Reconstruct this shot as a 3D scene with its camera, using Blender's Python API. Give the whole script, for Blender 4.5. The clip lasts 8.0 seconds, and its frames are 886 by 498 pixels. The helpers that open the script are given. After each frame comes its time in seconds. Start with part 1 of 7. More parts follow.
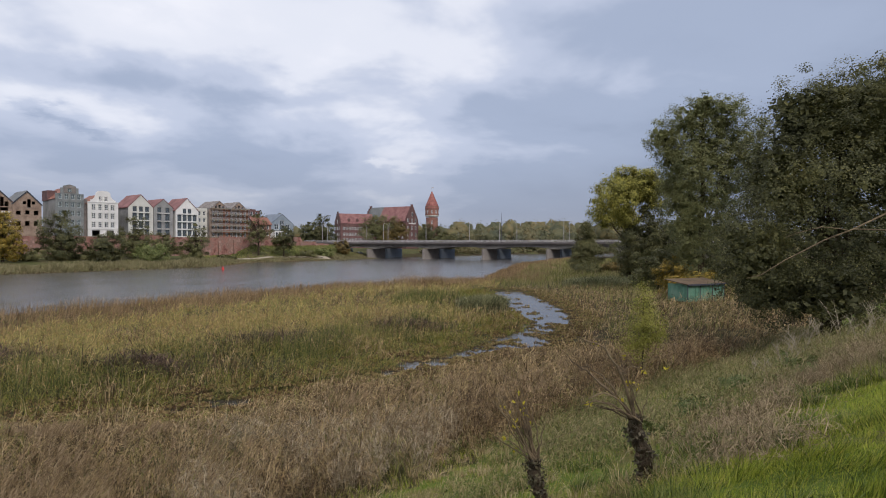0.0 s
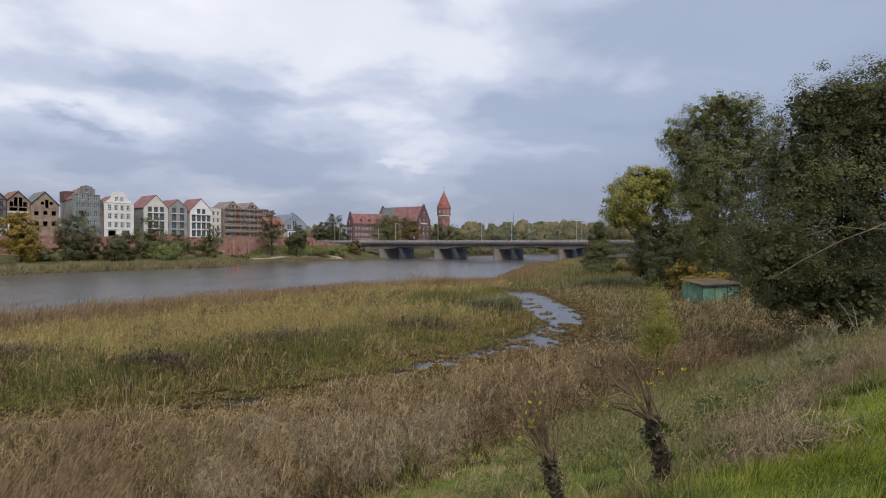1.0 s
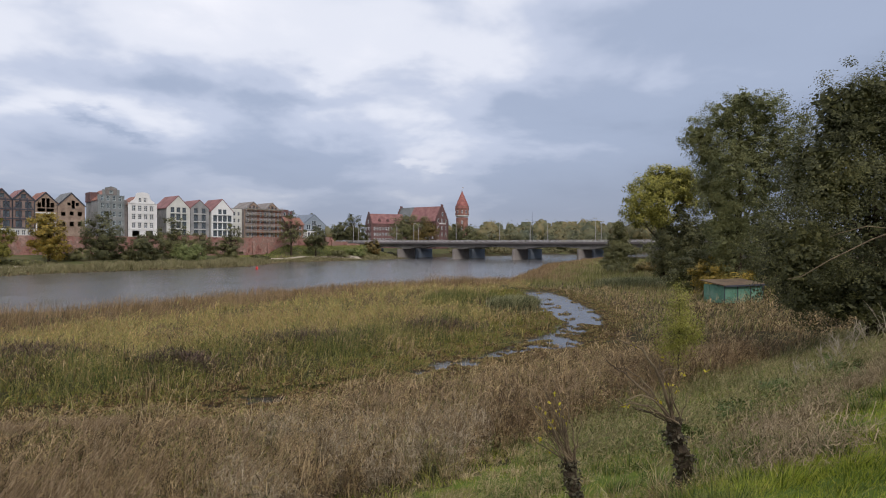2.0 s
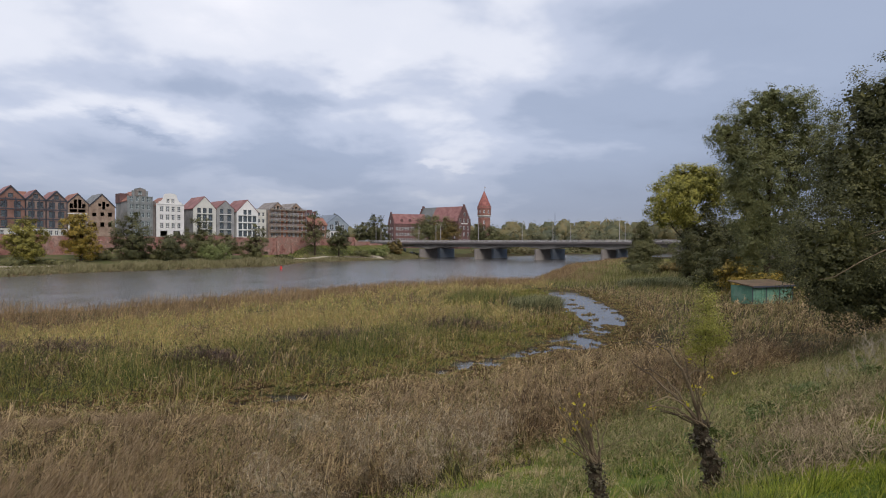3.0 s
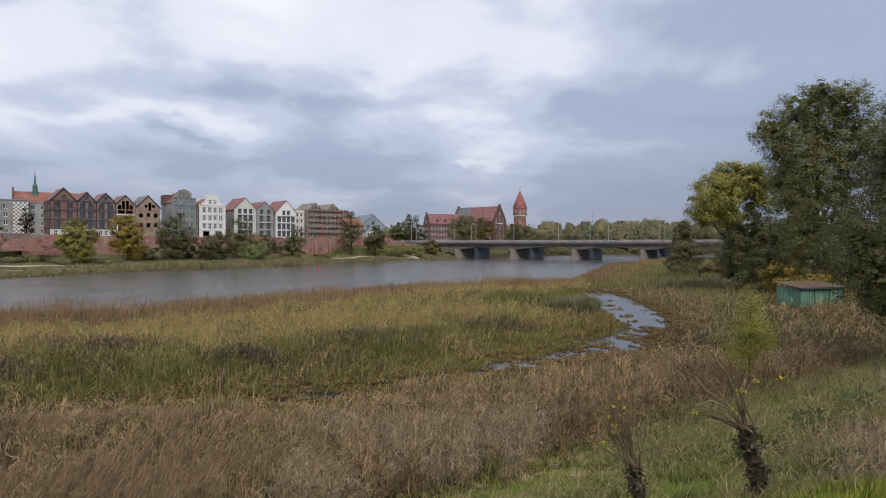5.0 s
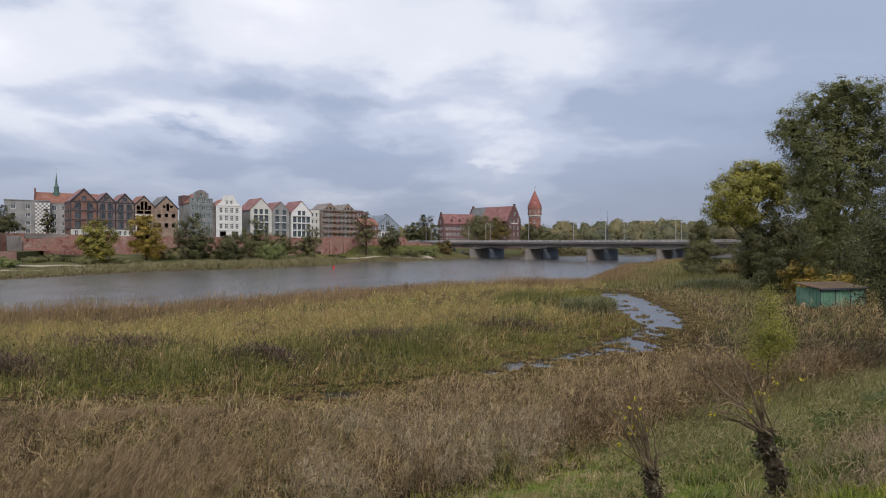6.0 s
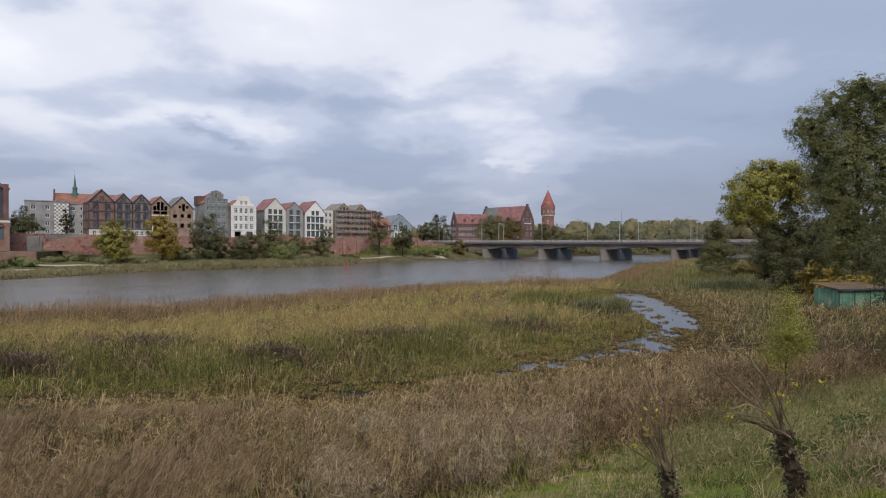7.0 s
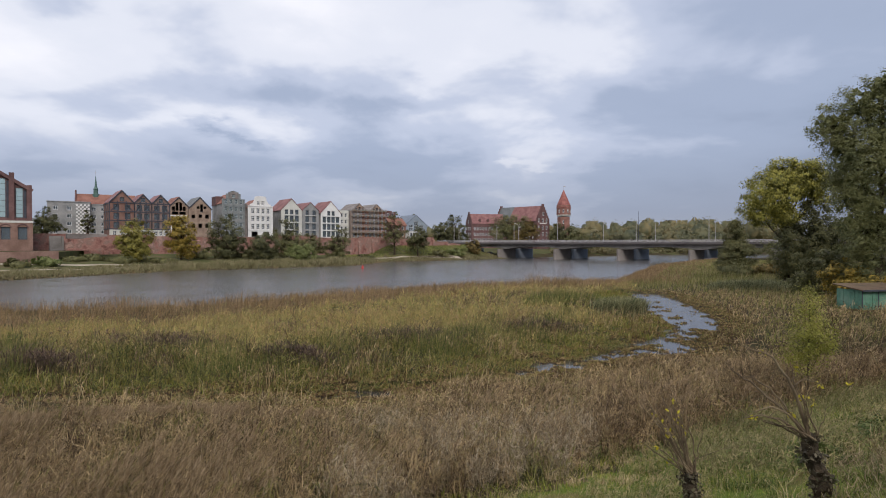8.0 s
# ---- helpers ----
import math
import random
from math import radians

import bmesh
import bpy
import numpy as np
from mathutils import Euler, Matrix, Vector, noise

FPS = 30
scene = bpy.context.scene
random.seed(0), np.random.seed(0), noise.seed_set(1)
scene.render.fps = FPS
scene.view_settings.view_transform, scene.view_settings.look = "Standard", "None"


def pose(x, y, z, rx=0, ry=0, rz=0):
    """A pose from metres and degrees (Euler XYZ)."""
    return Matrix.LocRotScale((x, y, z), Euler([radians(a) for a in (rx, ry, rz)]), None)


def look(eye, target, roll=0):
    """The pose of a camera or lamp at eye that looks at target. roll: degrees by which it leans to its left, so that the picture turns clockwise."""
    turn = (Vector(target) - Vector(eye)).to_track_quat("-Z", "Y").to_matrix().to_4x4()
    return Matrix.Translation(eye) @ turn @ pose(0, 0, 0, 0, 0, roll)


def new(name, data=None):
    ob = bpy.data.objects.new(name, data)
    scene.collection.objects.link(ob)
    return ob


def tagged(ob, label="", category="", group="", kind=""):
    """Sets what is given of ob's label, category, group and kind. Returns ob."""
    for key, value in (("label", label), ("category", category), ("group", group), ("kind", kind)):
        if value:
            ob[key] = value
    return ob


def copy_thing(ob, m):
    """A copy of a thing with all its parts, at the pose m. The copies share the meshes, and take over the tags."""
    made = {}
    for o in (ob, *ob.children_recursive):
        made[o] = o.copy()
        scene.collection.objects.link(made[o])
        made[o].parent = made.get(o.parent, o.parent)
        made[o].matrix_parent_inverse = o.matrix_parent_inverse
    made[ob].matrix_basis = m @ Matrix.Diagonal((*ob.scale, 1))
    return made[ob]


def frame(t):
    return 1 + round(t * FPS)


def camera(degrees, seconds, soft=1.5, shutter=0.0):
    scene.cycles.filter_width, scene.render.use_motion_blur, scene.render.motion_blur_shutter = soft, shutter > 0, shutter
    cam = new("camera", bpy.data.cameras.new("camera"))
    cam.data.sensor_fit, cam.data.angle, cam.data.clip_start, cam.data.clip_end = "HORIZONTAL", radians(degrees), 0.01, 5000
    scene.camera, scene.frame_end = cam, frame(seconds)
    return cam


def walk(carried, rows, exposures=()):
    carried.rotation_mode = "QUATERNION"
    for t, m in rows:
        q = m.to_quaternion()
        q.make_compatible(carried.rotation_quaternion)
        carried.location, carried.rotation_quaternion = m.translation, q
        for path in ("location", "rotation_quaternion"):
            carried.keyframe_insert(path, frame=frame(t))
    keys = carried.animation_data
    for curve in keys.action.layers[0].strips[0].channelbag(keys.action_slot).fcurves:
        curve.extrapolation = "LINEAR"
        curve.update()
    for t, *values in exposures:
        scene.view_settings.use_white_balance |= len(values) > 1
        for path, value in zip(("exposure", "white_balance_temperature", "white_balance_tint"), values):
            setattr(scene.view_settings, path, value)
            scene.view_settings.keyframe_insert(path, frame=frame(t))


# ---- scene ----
# ---------------------------------------------------------------- camera
cam = camera(75.3, 8.0, soft=1.05)
EYE = 7.5
PATH = [
    (0.0, 0.00, 0.00, 0.000), (0.5, -0.05, -0.01, 0.527), (1.0, -0.065, -0.02, 1.176), (1.5, -0.07, -0.02, 1.984),
    (3.0, -0.10, -0.03, 5.192), (3.5, -0.115, -0.04, 6.157), (4.0, -0.12, -0.04, 7.049), (4.5, -0.125, -0.04, 7.908),
    (6.0, -0.13, -0.04, 10.149), (6.5, -0.14, -0.05, 10.795), (7.0, -0.155, -0.05, 11.435), (7.5, -0.185, -0.06, 12.155),
    (8.0, -0.22, -0.07, 12.927),
]
walk(cam, [(t, pose(x, y, EYE, 90 - 0.55, 0, a)) for t, x, y, a in PATH], [(0.0, 0.38, 6750, 14.5), (8.0, 0.38, 6750, 14.5)])

# ---------------------------------------------------------------- world and sun
SUN_AZ, SUN_EL = 150.0, 42.0          # degrees from +y to the right, and up
world = bpy.data.worlds.new("overcast_sky")
scene.world = world
world.use_nodes = True
wn, wl = world.node_tree.nodes, world.node_tree.links
wn.clear()


def wnode(kind, **props):
    n = wn.new(kind)
    for k, v in props.items():
        n.inputs[k].default_value = v
    return n


def wmath(op, a, b=None, c=None):
    n = wn.new("ShaderNodeMath")
    n.operation = op
    for i, v in enumerate((a, b, c)):
        if v is None:
            continue
        if isinstance(v, (int, float)):
            n.inputs[i].default_value = v
        else:
            wl.new(v, n.inputs[i])
    return n.outputs[0]


def wmix(fac, a, b):
    n = wn.new("ShaderNodeMix")
    n.data_type = "RGBA"
    for sock, v in ((n.inputs[0], fac), (n.inputs[6], a), (n.inputs[7], b)):
        if isinstance(v, tuple):
            sock.default_value = v
        elif isinstance(v, (int, float)):
            sock.default_value = v
        else:
            wl.new(v, sock)
    return n.outputs[2]


coord = wn.new("ShaderNodeTexCoord")
sep = wn.new("ShaderNodeSeparateXYZ")
wl.new(coord.outputs["Generated"], sep.inputs[0])
up = wmath("MAXIMUM", sep.outputs[2], 0.0)
flat = wmath("ADD", up, 0.22)           # the cloud layer, seen in perspective
comb = wn.new("ShaderNodeCombineXYZ")
wl.new(wmath("DIVIDE", sep.outputs[0], flat), comb.inputs[0])
wl.new(wmath("DIVIDE", sep.outputs[1], flat), comb.inputs[1])


def cloud_noise(scale, detail, rough, seed, distort=0.0):
    n = wnode("ShaderNodeTexNoise", Scale=scale, Detail=detail, Roughness=rough, Distortion=distort)
    n.noise_dimensions = "4D"
    n.inputs["W"].default_value = seed
    wl.new(comb.outputs[0], n.inputs["Vector"])
    return n.outputs["Fac"]


def wramp(fac, stops):
    n = wn.new("ShaderNodeValToRGB")
    e = n.color_ramp.elements
    while len(e) < len(stops):
        e.new(0.5)
    for el, (p, c) in zip(e, stops):
        el.position, el.color = p, (*c, 1)
    n.color_ramp.interpolation = "EASE"
    wl.new(fac, n.inputs[0])
    return n.outputs[0]


big = cloud_noise(0.6, 2, 0.45, 3.1, 0.2)
mid = cloud_noise(1.7, 5, 0.5, 7.7, 0.25)
mass = wmath("ADD", wmath("MULTIPLY", wmath("SUBTRACT", big, 0.5), 0.22), wmath("MULTIPLY", wmath("SUBTRACT", mid, 0.5), 0.50))
mass = wmath("ADD", mass, 0.531)
# the banks and gaps of the cloud deck: bearing, height, half widths (degrees), tilt, brightness
CLOUDS = [(-37, 16.5, 9, 2.6, 0.05, 0.045), (-22, 19.0, 14, 2.8, -0.03, 0.04), (-13, 17.8, 4.5, 1.4, -0.1, 0.04), (-48, 18.5, 4, 2.0, 0, -0.06), (-31, 14.0, 9, 2.0, -0.04, -0.075),
          (-16.5, 13.7, 6, 0.95, 0.04, -0.07), (-28, 10.9, 8, 1.2, 0.0, 0.03), (-41, 10.3, 4, 0.8, 0.0, 0.035), (-9, 11.4, 7, 1.7, 0.05, -0.035), (-33.2, 9.7, 3.2, 0.7, -0.25, -0.09),
          (-5, 7.6, 3.2, 0.35, 0, 0.07), (2, 7.5, 5, 0.5, 0, 0.03), (-24, 7.4, 16, 0.9, 0.02, -0.03), (14, 10, 11, 4.5, 0, -0.03), (-27, 20.5, 4, 1.1, 0.1, -0.06), (-6, 16.5, 7, 1.6, 0.08, -0.04)]
warp = wnode("ShaderNodeTexNoise", Scale=2.6, Detail=5, Roughness=0.6)
wl.new(comb.outputs[0], warp.inputs["Vector"])
wsep = wn.new("ShaderNodeSeparateColor")
wl.new(warp.outputs["Color"], wsep.inputs[0])
bearing = wmath("MULTIPLY_ADD", wmath("SUBTRACT", wsep.outputs[0], 0.5), 16.0, wmath("MULTIPLY", wmath("ARCTAN2", sep.outputs[0], sep.outputs[1]), 57.2958))
height = wmath("MULTIPLY_ADD", wmath("SUBTRACT", wsep.outputs[1], 0.5), 5.5, wmath("MULTIPLY", wmath("ARCSINE", sep.outputs[2]), 57.2958))
for az, el, sa, se, tilt, amp in CLOUDS:
    da = wmath("SUBTRACT", bearing, az)
    de = wmath("DIVIDE", wmath("MULTIPLY_ADD", da, -tilt, wmath("SUBTRACT", height, el)), se)
    q = wmath("MULTIPLY_ADD", de, de, wmath("POWER", wmath("ABSOLUTE", wmath("DIVIDE", da, sa)), 2.0))
    mass = wmath("MULTIPLY_ADD", wmath("EXPONENT", wmath("MULTIPLY", q, -1.0)), amp, mass)
# brighter towards the veiled sun, which stands to the left
sunvec = (math.sin(radians(SUN_AZ)) * math.cos(radians(SUN_EL)), math.cos(radians(SUN_AZ)) * math.cos(radians(SUN_EL)), math.sin(radians(SUN_EL)))
dot = wn.new("ShaderNodeVectorMath")
dot.operation = "DOT_PRODUCT"
wl.new(coord.outputs["Generated"], dot.inputs[0])
dot.inputs[1].default_value = sunvec
glow = wmath("MULTIPLY", wmath("MAXIMUM", dot.outputs["Value"], 0.0), 0.10)
side = wmath("ADD", wmath("ADD", wmath("MULTIPLY", sep.outputs[0], -0.015), wmath("MULTIPLY", wmath("MAXIMUM", sep.outputs[0], 0.0), -0.46)), wmath("MULTIPLY", up, 0.17))
mass = wmath("ADD", wmath("ADD", mass, glow), side)
mass = wmath("MULTIPLY_ADD", wmath("MAXIMUM", wmath("SUBTRACT", 1.0, wmath("MULTIPLY", up, 3.6)), 0.0), -0.09, mass)
clouds = wramp(mass, [(0.18, (0.205, 0.265, 0.375)), (0.43, (0.312, 0.388, 0.525)), (0.51, (0.443, 0.518, 0.655)), (0.58, (0.64, 0.70, 0.795)), (0.72, (0.80, 0.84, 0.905))])
low = wramp(wmath("MULTIPLY", up, 1.0), [(0.0, (0.325, 0.362, 0.435)), (0.06, (0.238, 0.283, 0.375)), (0.2, (0.262, 0.325, 0.45))])
lowfac = wmath("SUBTRACT", 1.0, wmath("MINIMUM", wmath("MULTIPLY", up, 5.5), 1.0))
shade = wmath("SUBTRACT", 1.0, wmath("MULTIPLY", wmath("MAXIMUM", sep.outputs[0], 0.0), 0.42))
dim = wn.new("ShaderNodeVectorMath")
dim.operation = "SCALE"
wl.new(low, dim.inputs[0])
wl.new(shade, dim.inputs["Scale"])
col = wmix(wmath("MULTIPLY", lowfac, 0.95), clouds, dim.outputs[0])
sky = wn.new("ShaderNodeTexSky")
sky.sky_type = "NISHITA"
sky.sun_disc = False
sky.sun_elevation, sky.sun_rotation = radians(SUN_EL), radians(SUN_AZ)
back = wn.new("ShaderNodeBackground")
clear = wn.new("ShaderNodeBackground")
clear.inputs[1].default_value = 0.05
wl.new(sky.outputs[0], clear.inputs[0])
wl.new(col, back.inputs[0])
back.inputs[1].default_value = 0.95
mixer = wn.new("ShaderNodeMixShader")
mixer.inputs[0].default_value = 0.94
wl.new(clear.outputs[0], mixer.inputs[1])
wl.new(back.outputs[0], mixer.inputs[2])
wl.new(mixer.outputs[0], wn.new("ShaderNodeOutputWorld").inputs[0])

sun = new("sun", bpy.data.lights.new("sun", "SUN"))
sun.data.energy, sun.data.angle, sun.data.color = 1.75, radians(30), (1.0, 0.95, 0.88)
sun.matrix_world = look(Vector(sunvec) * 900, (0, 0, 0))

# ---------------------------------------------------------------- materials


def ramp(nt, fac, stops, ease=False):
    n = nt.nodes.new("ShaderNodeValToRGB")
    e = n.color_ramp.elements
    while len(e) < len(stops):
        e.new(0.5)
    for el, (p, c) in zip(e, stops):
        el.position, el.color = p, (*c, 1)
    nt.links.new(fac, n.inputs[0])
    return n.outputs[0]


def tex_noise(nt, vec, scale, detail=4, rough=0.55):
    n = nt.nodes.new("ShaderNodeTexNoise")
    n.inputs["Scale"].default_value, n.inputs["Detail"].default_value, n.inputs["Roughness"].default_value = scale, detail, rough
    nt.links.new(vec, n.inputs["Vector"])
    return n.outputs["Fac"]


def node_math(nt, op, a, b):
    n = nt.nodes.new("ShaderNodeMath")
    n.operation = op
    for i, v in enumerate((a, b)):
        if isinstance(v, (int, float)):
            n.inputs[i].default_value = v
        else:
            nt.links.new(v, n.inputs[i])
    return n.outputs[0]


def node_mix(nt, fac, a, b, mode="MIX"):
    n = nt.nodes.new("ShaderNodeMix")
    n.data_type, n.blend_type = "RGBA", mode
    for sock, v in ((n.inputs[0], fac), (n.inputs[6], a), (n.inputs[7], b)):
        if isinstance(v, tuple):
            sock.default_value = (*v, 1) if len(v) == 3 else v
        elif isinstance(v, (int, float)):
            sock.default_value = v
        else:
            nt.links.new(v, sock)
    return n.outputs[2]


def blank(name):
    m = bpy.data.materials.new(name)
    m.use_nodes = True
    nt = m.node_tree
    return m, nt, nt.nodes["Principled BSDF"]


def surface(name, stops, scale=0.6, fine=8.0, rough=0.85, bump=0.3, metal=0.0, islands=0.0, dist=0.02, wear=0.25):
    """A matt surface: a ramp of colours over coarse noise, grain over it, and relief."""
    m, nt, b = blank(name)
    geo = nt.nodes.new("ShaderNodeNewGeometry")
    co = nt.nodes.new("ShaderNodeTexCoord").outputs["Object"]
    coarse, grain = tex_noise(nt, co, scale), tex_noise(nt, co, fine, 6, 0.65)
    fac = coarse
    if islands:
        r = node_math(nt, "MULTIPLY", node_math(nt, "SUBTRACT", geo.outputs["Random Per Island"], 0.5), islands)
        fac = node_math(nt, "ADD", coarse, r)
    c = ramp(nt, fac, stops)
    grey = ramp(nt, grain, [(0.25, (1 - wear,) * 3), (0.75, (1 + wear * 0.4,) * 3)])
    nt.links.new(node_mix(nt, 1.0, c, grey, "MULTIPLY"), b.inputs["Base Color"])
    b.inputs["Roughness"].default_value, b.inputs["Metallic"].default_value = rough, metal
    b.inputs["Specular IOR Level"].default_value = 0.1 if rough > 0.94 else 0.5
    if bump:
        bn = nt.nodes.new("ShaderNodeBump")
        bn.inputs["Strength"].default_value, bn.inputs["Distance"].default_value = bump, dist
        nt.links.new(grain, bn.inputs["Height"])
        nt.links.new(bn.outputs[0], b.inputs["Normal"])
    return m


def shades(*cols):
    """Colours spread evenly over the useful middle of a noise."""
    n = len(cols)
    return [(0.34 + 0.32 * i / max(1, n - 1), c) for i, c in enumerate(cols)]


def leafy(name, cols, patch=0.15, rough=0.6, through_light=0.25, island=0.35):
    """Leaves and blades: colour by patches of ground and by each blade, a little light passing through."""
    m, nt, b = blank(name)
    geo = nt.nodes.new("ShaderNodeNewGeometry")
    co = nt.nodes.new("ShaderNodeTexCoord").outputs["Object"]
    fac = node_math(nt, "ADD", node_math(nt, "MULTIPLY", tex_noise(nt, co, patch, 3, 0.6), 0.6), node_math(nt, "MULTIPLY", tex_noise(nt, co, patch * 6, 3, 0.6), 0.4))
    r = node_math(nt, "MULTIPLY", node_math(nt, "SUBTRACT", geo.outputs["Random Per Island"], 0.5), island)
    c = ramp(nt, node_math(nt, "ADD", fac, r), shades(*cols))
    nt.links.new(c, b.inputs["Base Color"])
    b.inputs["Roughness"].default_value = rough
    b.inputs["Specular IOR Level"].default_value = 0.25
    if through_light:
        out = nt.nodes["Material Output"]
        tr = nt.nodes.new("ShaderNodeBsdfTranslucent")
        nt.links.new(c, tr.inputs["Color"])
        mx = nt.nodes.new("ShaderNodeMixShader")
        mx.inputs[0].default_value = through_light
        nt.links.new(b.outputs[0], mx.inputs[1])
        nt.links.new(tr.outputs[0], mx.inputs[2])
        nt.links.new(mx.outputs[0], out.inputs["Surface"])
    return m


def water_material(name, wave, strength, calm=False):
    m, nt, b = blank(name)
    co = nt.nodes.new("ShaderNodeTexCoord").outputs["Object"]
    mp = nt.nodes.new("ShaderNodeMapping")
    mp.inputs["Rotation"].default_value = (0, 0, radians(25))
    mp.inputs["Scale"].default_value = (1.0, 0.55, 1.0)
    nt.links.new(co, mp.inputs[0])
    h = node_math(nt, "ADD", tex_noise(nt, mp.outputs[0], wave, 5, 0.65), node_math(nt, "MULTIPLY", tex_noise(nt, mp.outputs[0], wave * 0.22, 2, 0.5), 1.6))
    mg = nt.nodes.new("ShaderNodeMapping")
    mg.inputs["Rotation"].default_value = (0, 0, radians(-12))
    mg.inputs["Scale"].default_value = (0.16, 0.75, 1.0)
    nt.links.new(co, mg.inputs[0])
    gust = tex_noise(nt, mg.outputs[0], 0.7, 5, 0.7)
    nt.links.new(ramp(nt, gust, [(0.38, (0.035, 0.033, 0.03)), (0.62, (0.05, 0.045, 0.04))] if calm else [(0.36, (0.065, 0.063, 0.062)), (0.64, (0.10, 0.096, 0.092))]), b.inputs["Base Color"])
    nt.links.new(ramp(nt, gust, [(0.36, (0.05,) * 3), (0.64, (0.14,) * 3)] if calm else [(0.36, (0.12,) * 3), (0.64, (0.24,) * 3)]), b.inputs["Roughness"])
    b.inputs["IOR"].default_value = 1.33
    bn = nt.nodes.new("ShaderNodeBump")
    bn.inputs["Strength"].default_value, bn.inputs["Distance"].default_value = strength, 0.22
    nt.links.new(h, bn.inputs["Height"])
    nt.links.new(bn.outputs[0], b.inputs["Normal"])
    return m


M_WATER = water_material("river_water", 0.6, 0.95)
M_POND = water_material("still_pond_water", 2.2, 0.12, True)
M_SOIL = surface("marsh_soil", shades((0.035, 0.026, 0.015), (0.06, 0.043, 0.023), (0.045, 0.046, 0.018), (0.085, 0.06, 0.032)), 0.3, 3.0, 0.95, 0.6, dist=0.08)
M_TURF = surface("turf", shades((0.055, 0.08, 0.014), (0.09, 0.13, 0.02), (0.115, 0.16, 0.026), (0.14, 0.125, 0.045)), 0.35, 5.0, 0.95, 0.6, dist=0.06)
M_FARTURF = surface("dull_turf", shades((0.05, 0.055, 0.022), (0.08, 0.088, 0.034), (0.10, 0.10, 0.042), (0.12, 0.10, 0.055)), 0.2, 3.0, 0.95, 0.5, dist=0.06)
M_CONC = surface("weathered_concrete", shades((0.13, 0.12, 0.112), (0.18, 0.168, 0.158), (0.23, 0.215, 0.2)), 0.15, 2.0, 0.9, 0.2)
M_CONC_BLUE = surface("bluish_concrete", shades((0.28, 0.325, 0.39), (0.35, 0.40, 0.47)), 0.15, 2.0, 0.85, 0.2)
M_CONC_BROWN = surface("stained_concrete", shades((0.12, 0.105, 0.096), (0.19, 0.17, 0.158), (0.24, 0.22, 0.205)), 0.15, 2.0, 0.9, 0.2)
M_RAIL = surface("dull_steel", shades((0.42, 0.40, 0.41), (0.52, 0.50, 0.51)), 0.5, 6.0, 0.5, 0.1, 0.4)
M_ASPHALT = surface("asphalt", shades((0.045, 0.045, 0.048), (0.06, 0.06, 0.062)), 0.2, 6.0, 0.9, 0.2)
M_BARK = surface("grey_brown_bark", shades((0.03, 0.024, 0.017), (0.065, 0.05, 0.034), (0.10, 0.08, 0.056)), 1.5, 12.0, 0.95, 0.9, dist=0.05)
M_BRICKRED = surface("red_brick", shades((0.10, 0.054, 0.053), (0.14, 0.075, 0.072), (0.18, 0.102, 0.096)), 0.3, 3.5, 0.9, 0.2)
M_TOWNWALL = surface("old_brick_wall", shades((0.17, 0.085, 0.072), (0.28, 0.14, 0.118), (0.34, 0.19, 0.16), (0.25, 0.165, 0.14), (0.40, 0.26, 0.22)), 0.45, 2.5, 0.95, 0.4, dist=0.06, wear=0.4)
# the darkest blades stand in for shadow among the stems
M_REED = leafy("dry_brown_reed", [(0.075, 0.048, 0.026), (0.225, 0.15, 0.073), (0.37, 0.255, 0.125), (0.195, 0.17, 0.06), (0.45, 0.335, 0.185)], 0.3, 0.7, 0.3, 0.8)
M_PLUME = leafy("feathery_reed_plume", [(0.17, 0.12, 0.068), (0.29, 0.21, 0.122), (0.40, 0.305, 0.195)], 0.4, 0.8, 0.45, 0.5)
# brown, with the reed wall's self-shadow put into the darker tone
M_DARKREED = leafy("dark_brown_reed", [(0.066, 0.044, 0.026), (0.137, 0.09, 0.048), (0.205, 0.135, 0.072), (0.15, 0.12, 0.053), (0.28, 0.20, 0.118)], 0.5, 0.75, 0.25, 0.6)
M_CATTAIL = leafy("dark_green_cattail", [(0.055, 0.08, 0.028), (0.12, 0.15, 0.042), (0.18, 0.195, 0.055), (0.24, 0.21, 0.085)], 0.3, 0.6, 0.28, 0.5)
M_CLUMP = leafy("bluish_green_reed", [(0.075, 0.085, 0.042), (0.145, 0.16, 0.072), (0.235, 0.245, 0.115), (0.36, 0.35, 0.20)], 0.5, 0.6, 0.3, 0.7)
M_SLOPE = leafy("far_slope_green", [(0.14, 0.165, 0.05), (0.23, 0.27, 0.075), (0.29, 0.31, 0.095), (0.31, 0.27, 0.12)], 0.1, 0.65, 0.3, 0.4)
M_MEADOW = leafy("olive_meadow_sedge", [(0.12, 0.12, 0.042), (0.22, 0.22, 0.07), (0.28, 0.25, 0.10), (0.20, 0.225, 0.06), (0.36, 0.30, 0.16)], 0.12, 0.7, 0.3, 0.5)
M_DRYBAND = leafy("flattened_dry_grass", [(0.16, 0.12, 0.07), (0.26, 0.20, 0.12), (0.36, 0.285, 0.18)], 0.6, 0.8, 0.3, 0.6)
M_WITHER = leafy("withered_reed", [(0.055, 0.038, 0.032), (0.11, 0.075, 0.055), (0.18, 0.125, 0.09)], 0.5, 0.75, 0.25, 0.6)
M_TANGLE = leafy("bleached_reed", [(0.20, 0.155, 0.10), (0.33, 0.27, 0.18), (0.46, 0.385, 0.27)], 0.6, 0.75, 0.3, 0.7)
M_RIM = leafy("fresh_green_rim", [(0.10, 0.12, 0.025), (0.19, 0.21, 0.038), (0.28, 0.28, 0.055), (0.24, 0.17, 0.06)], 0.4, 0.6, 0.3, 0.5)
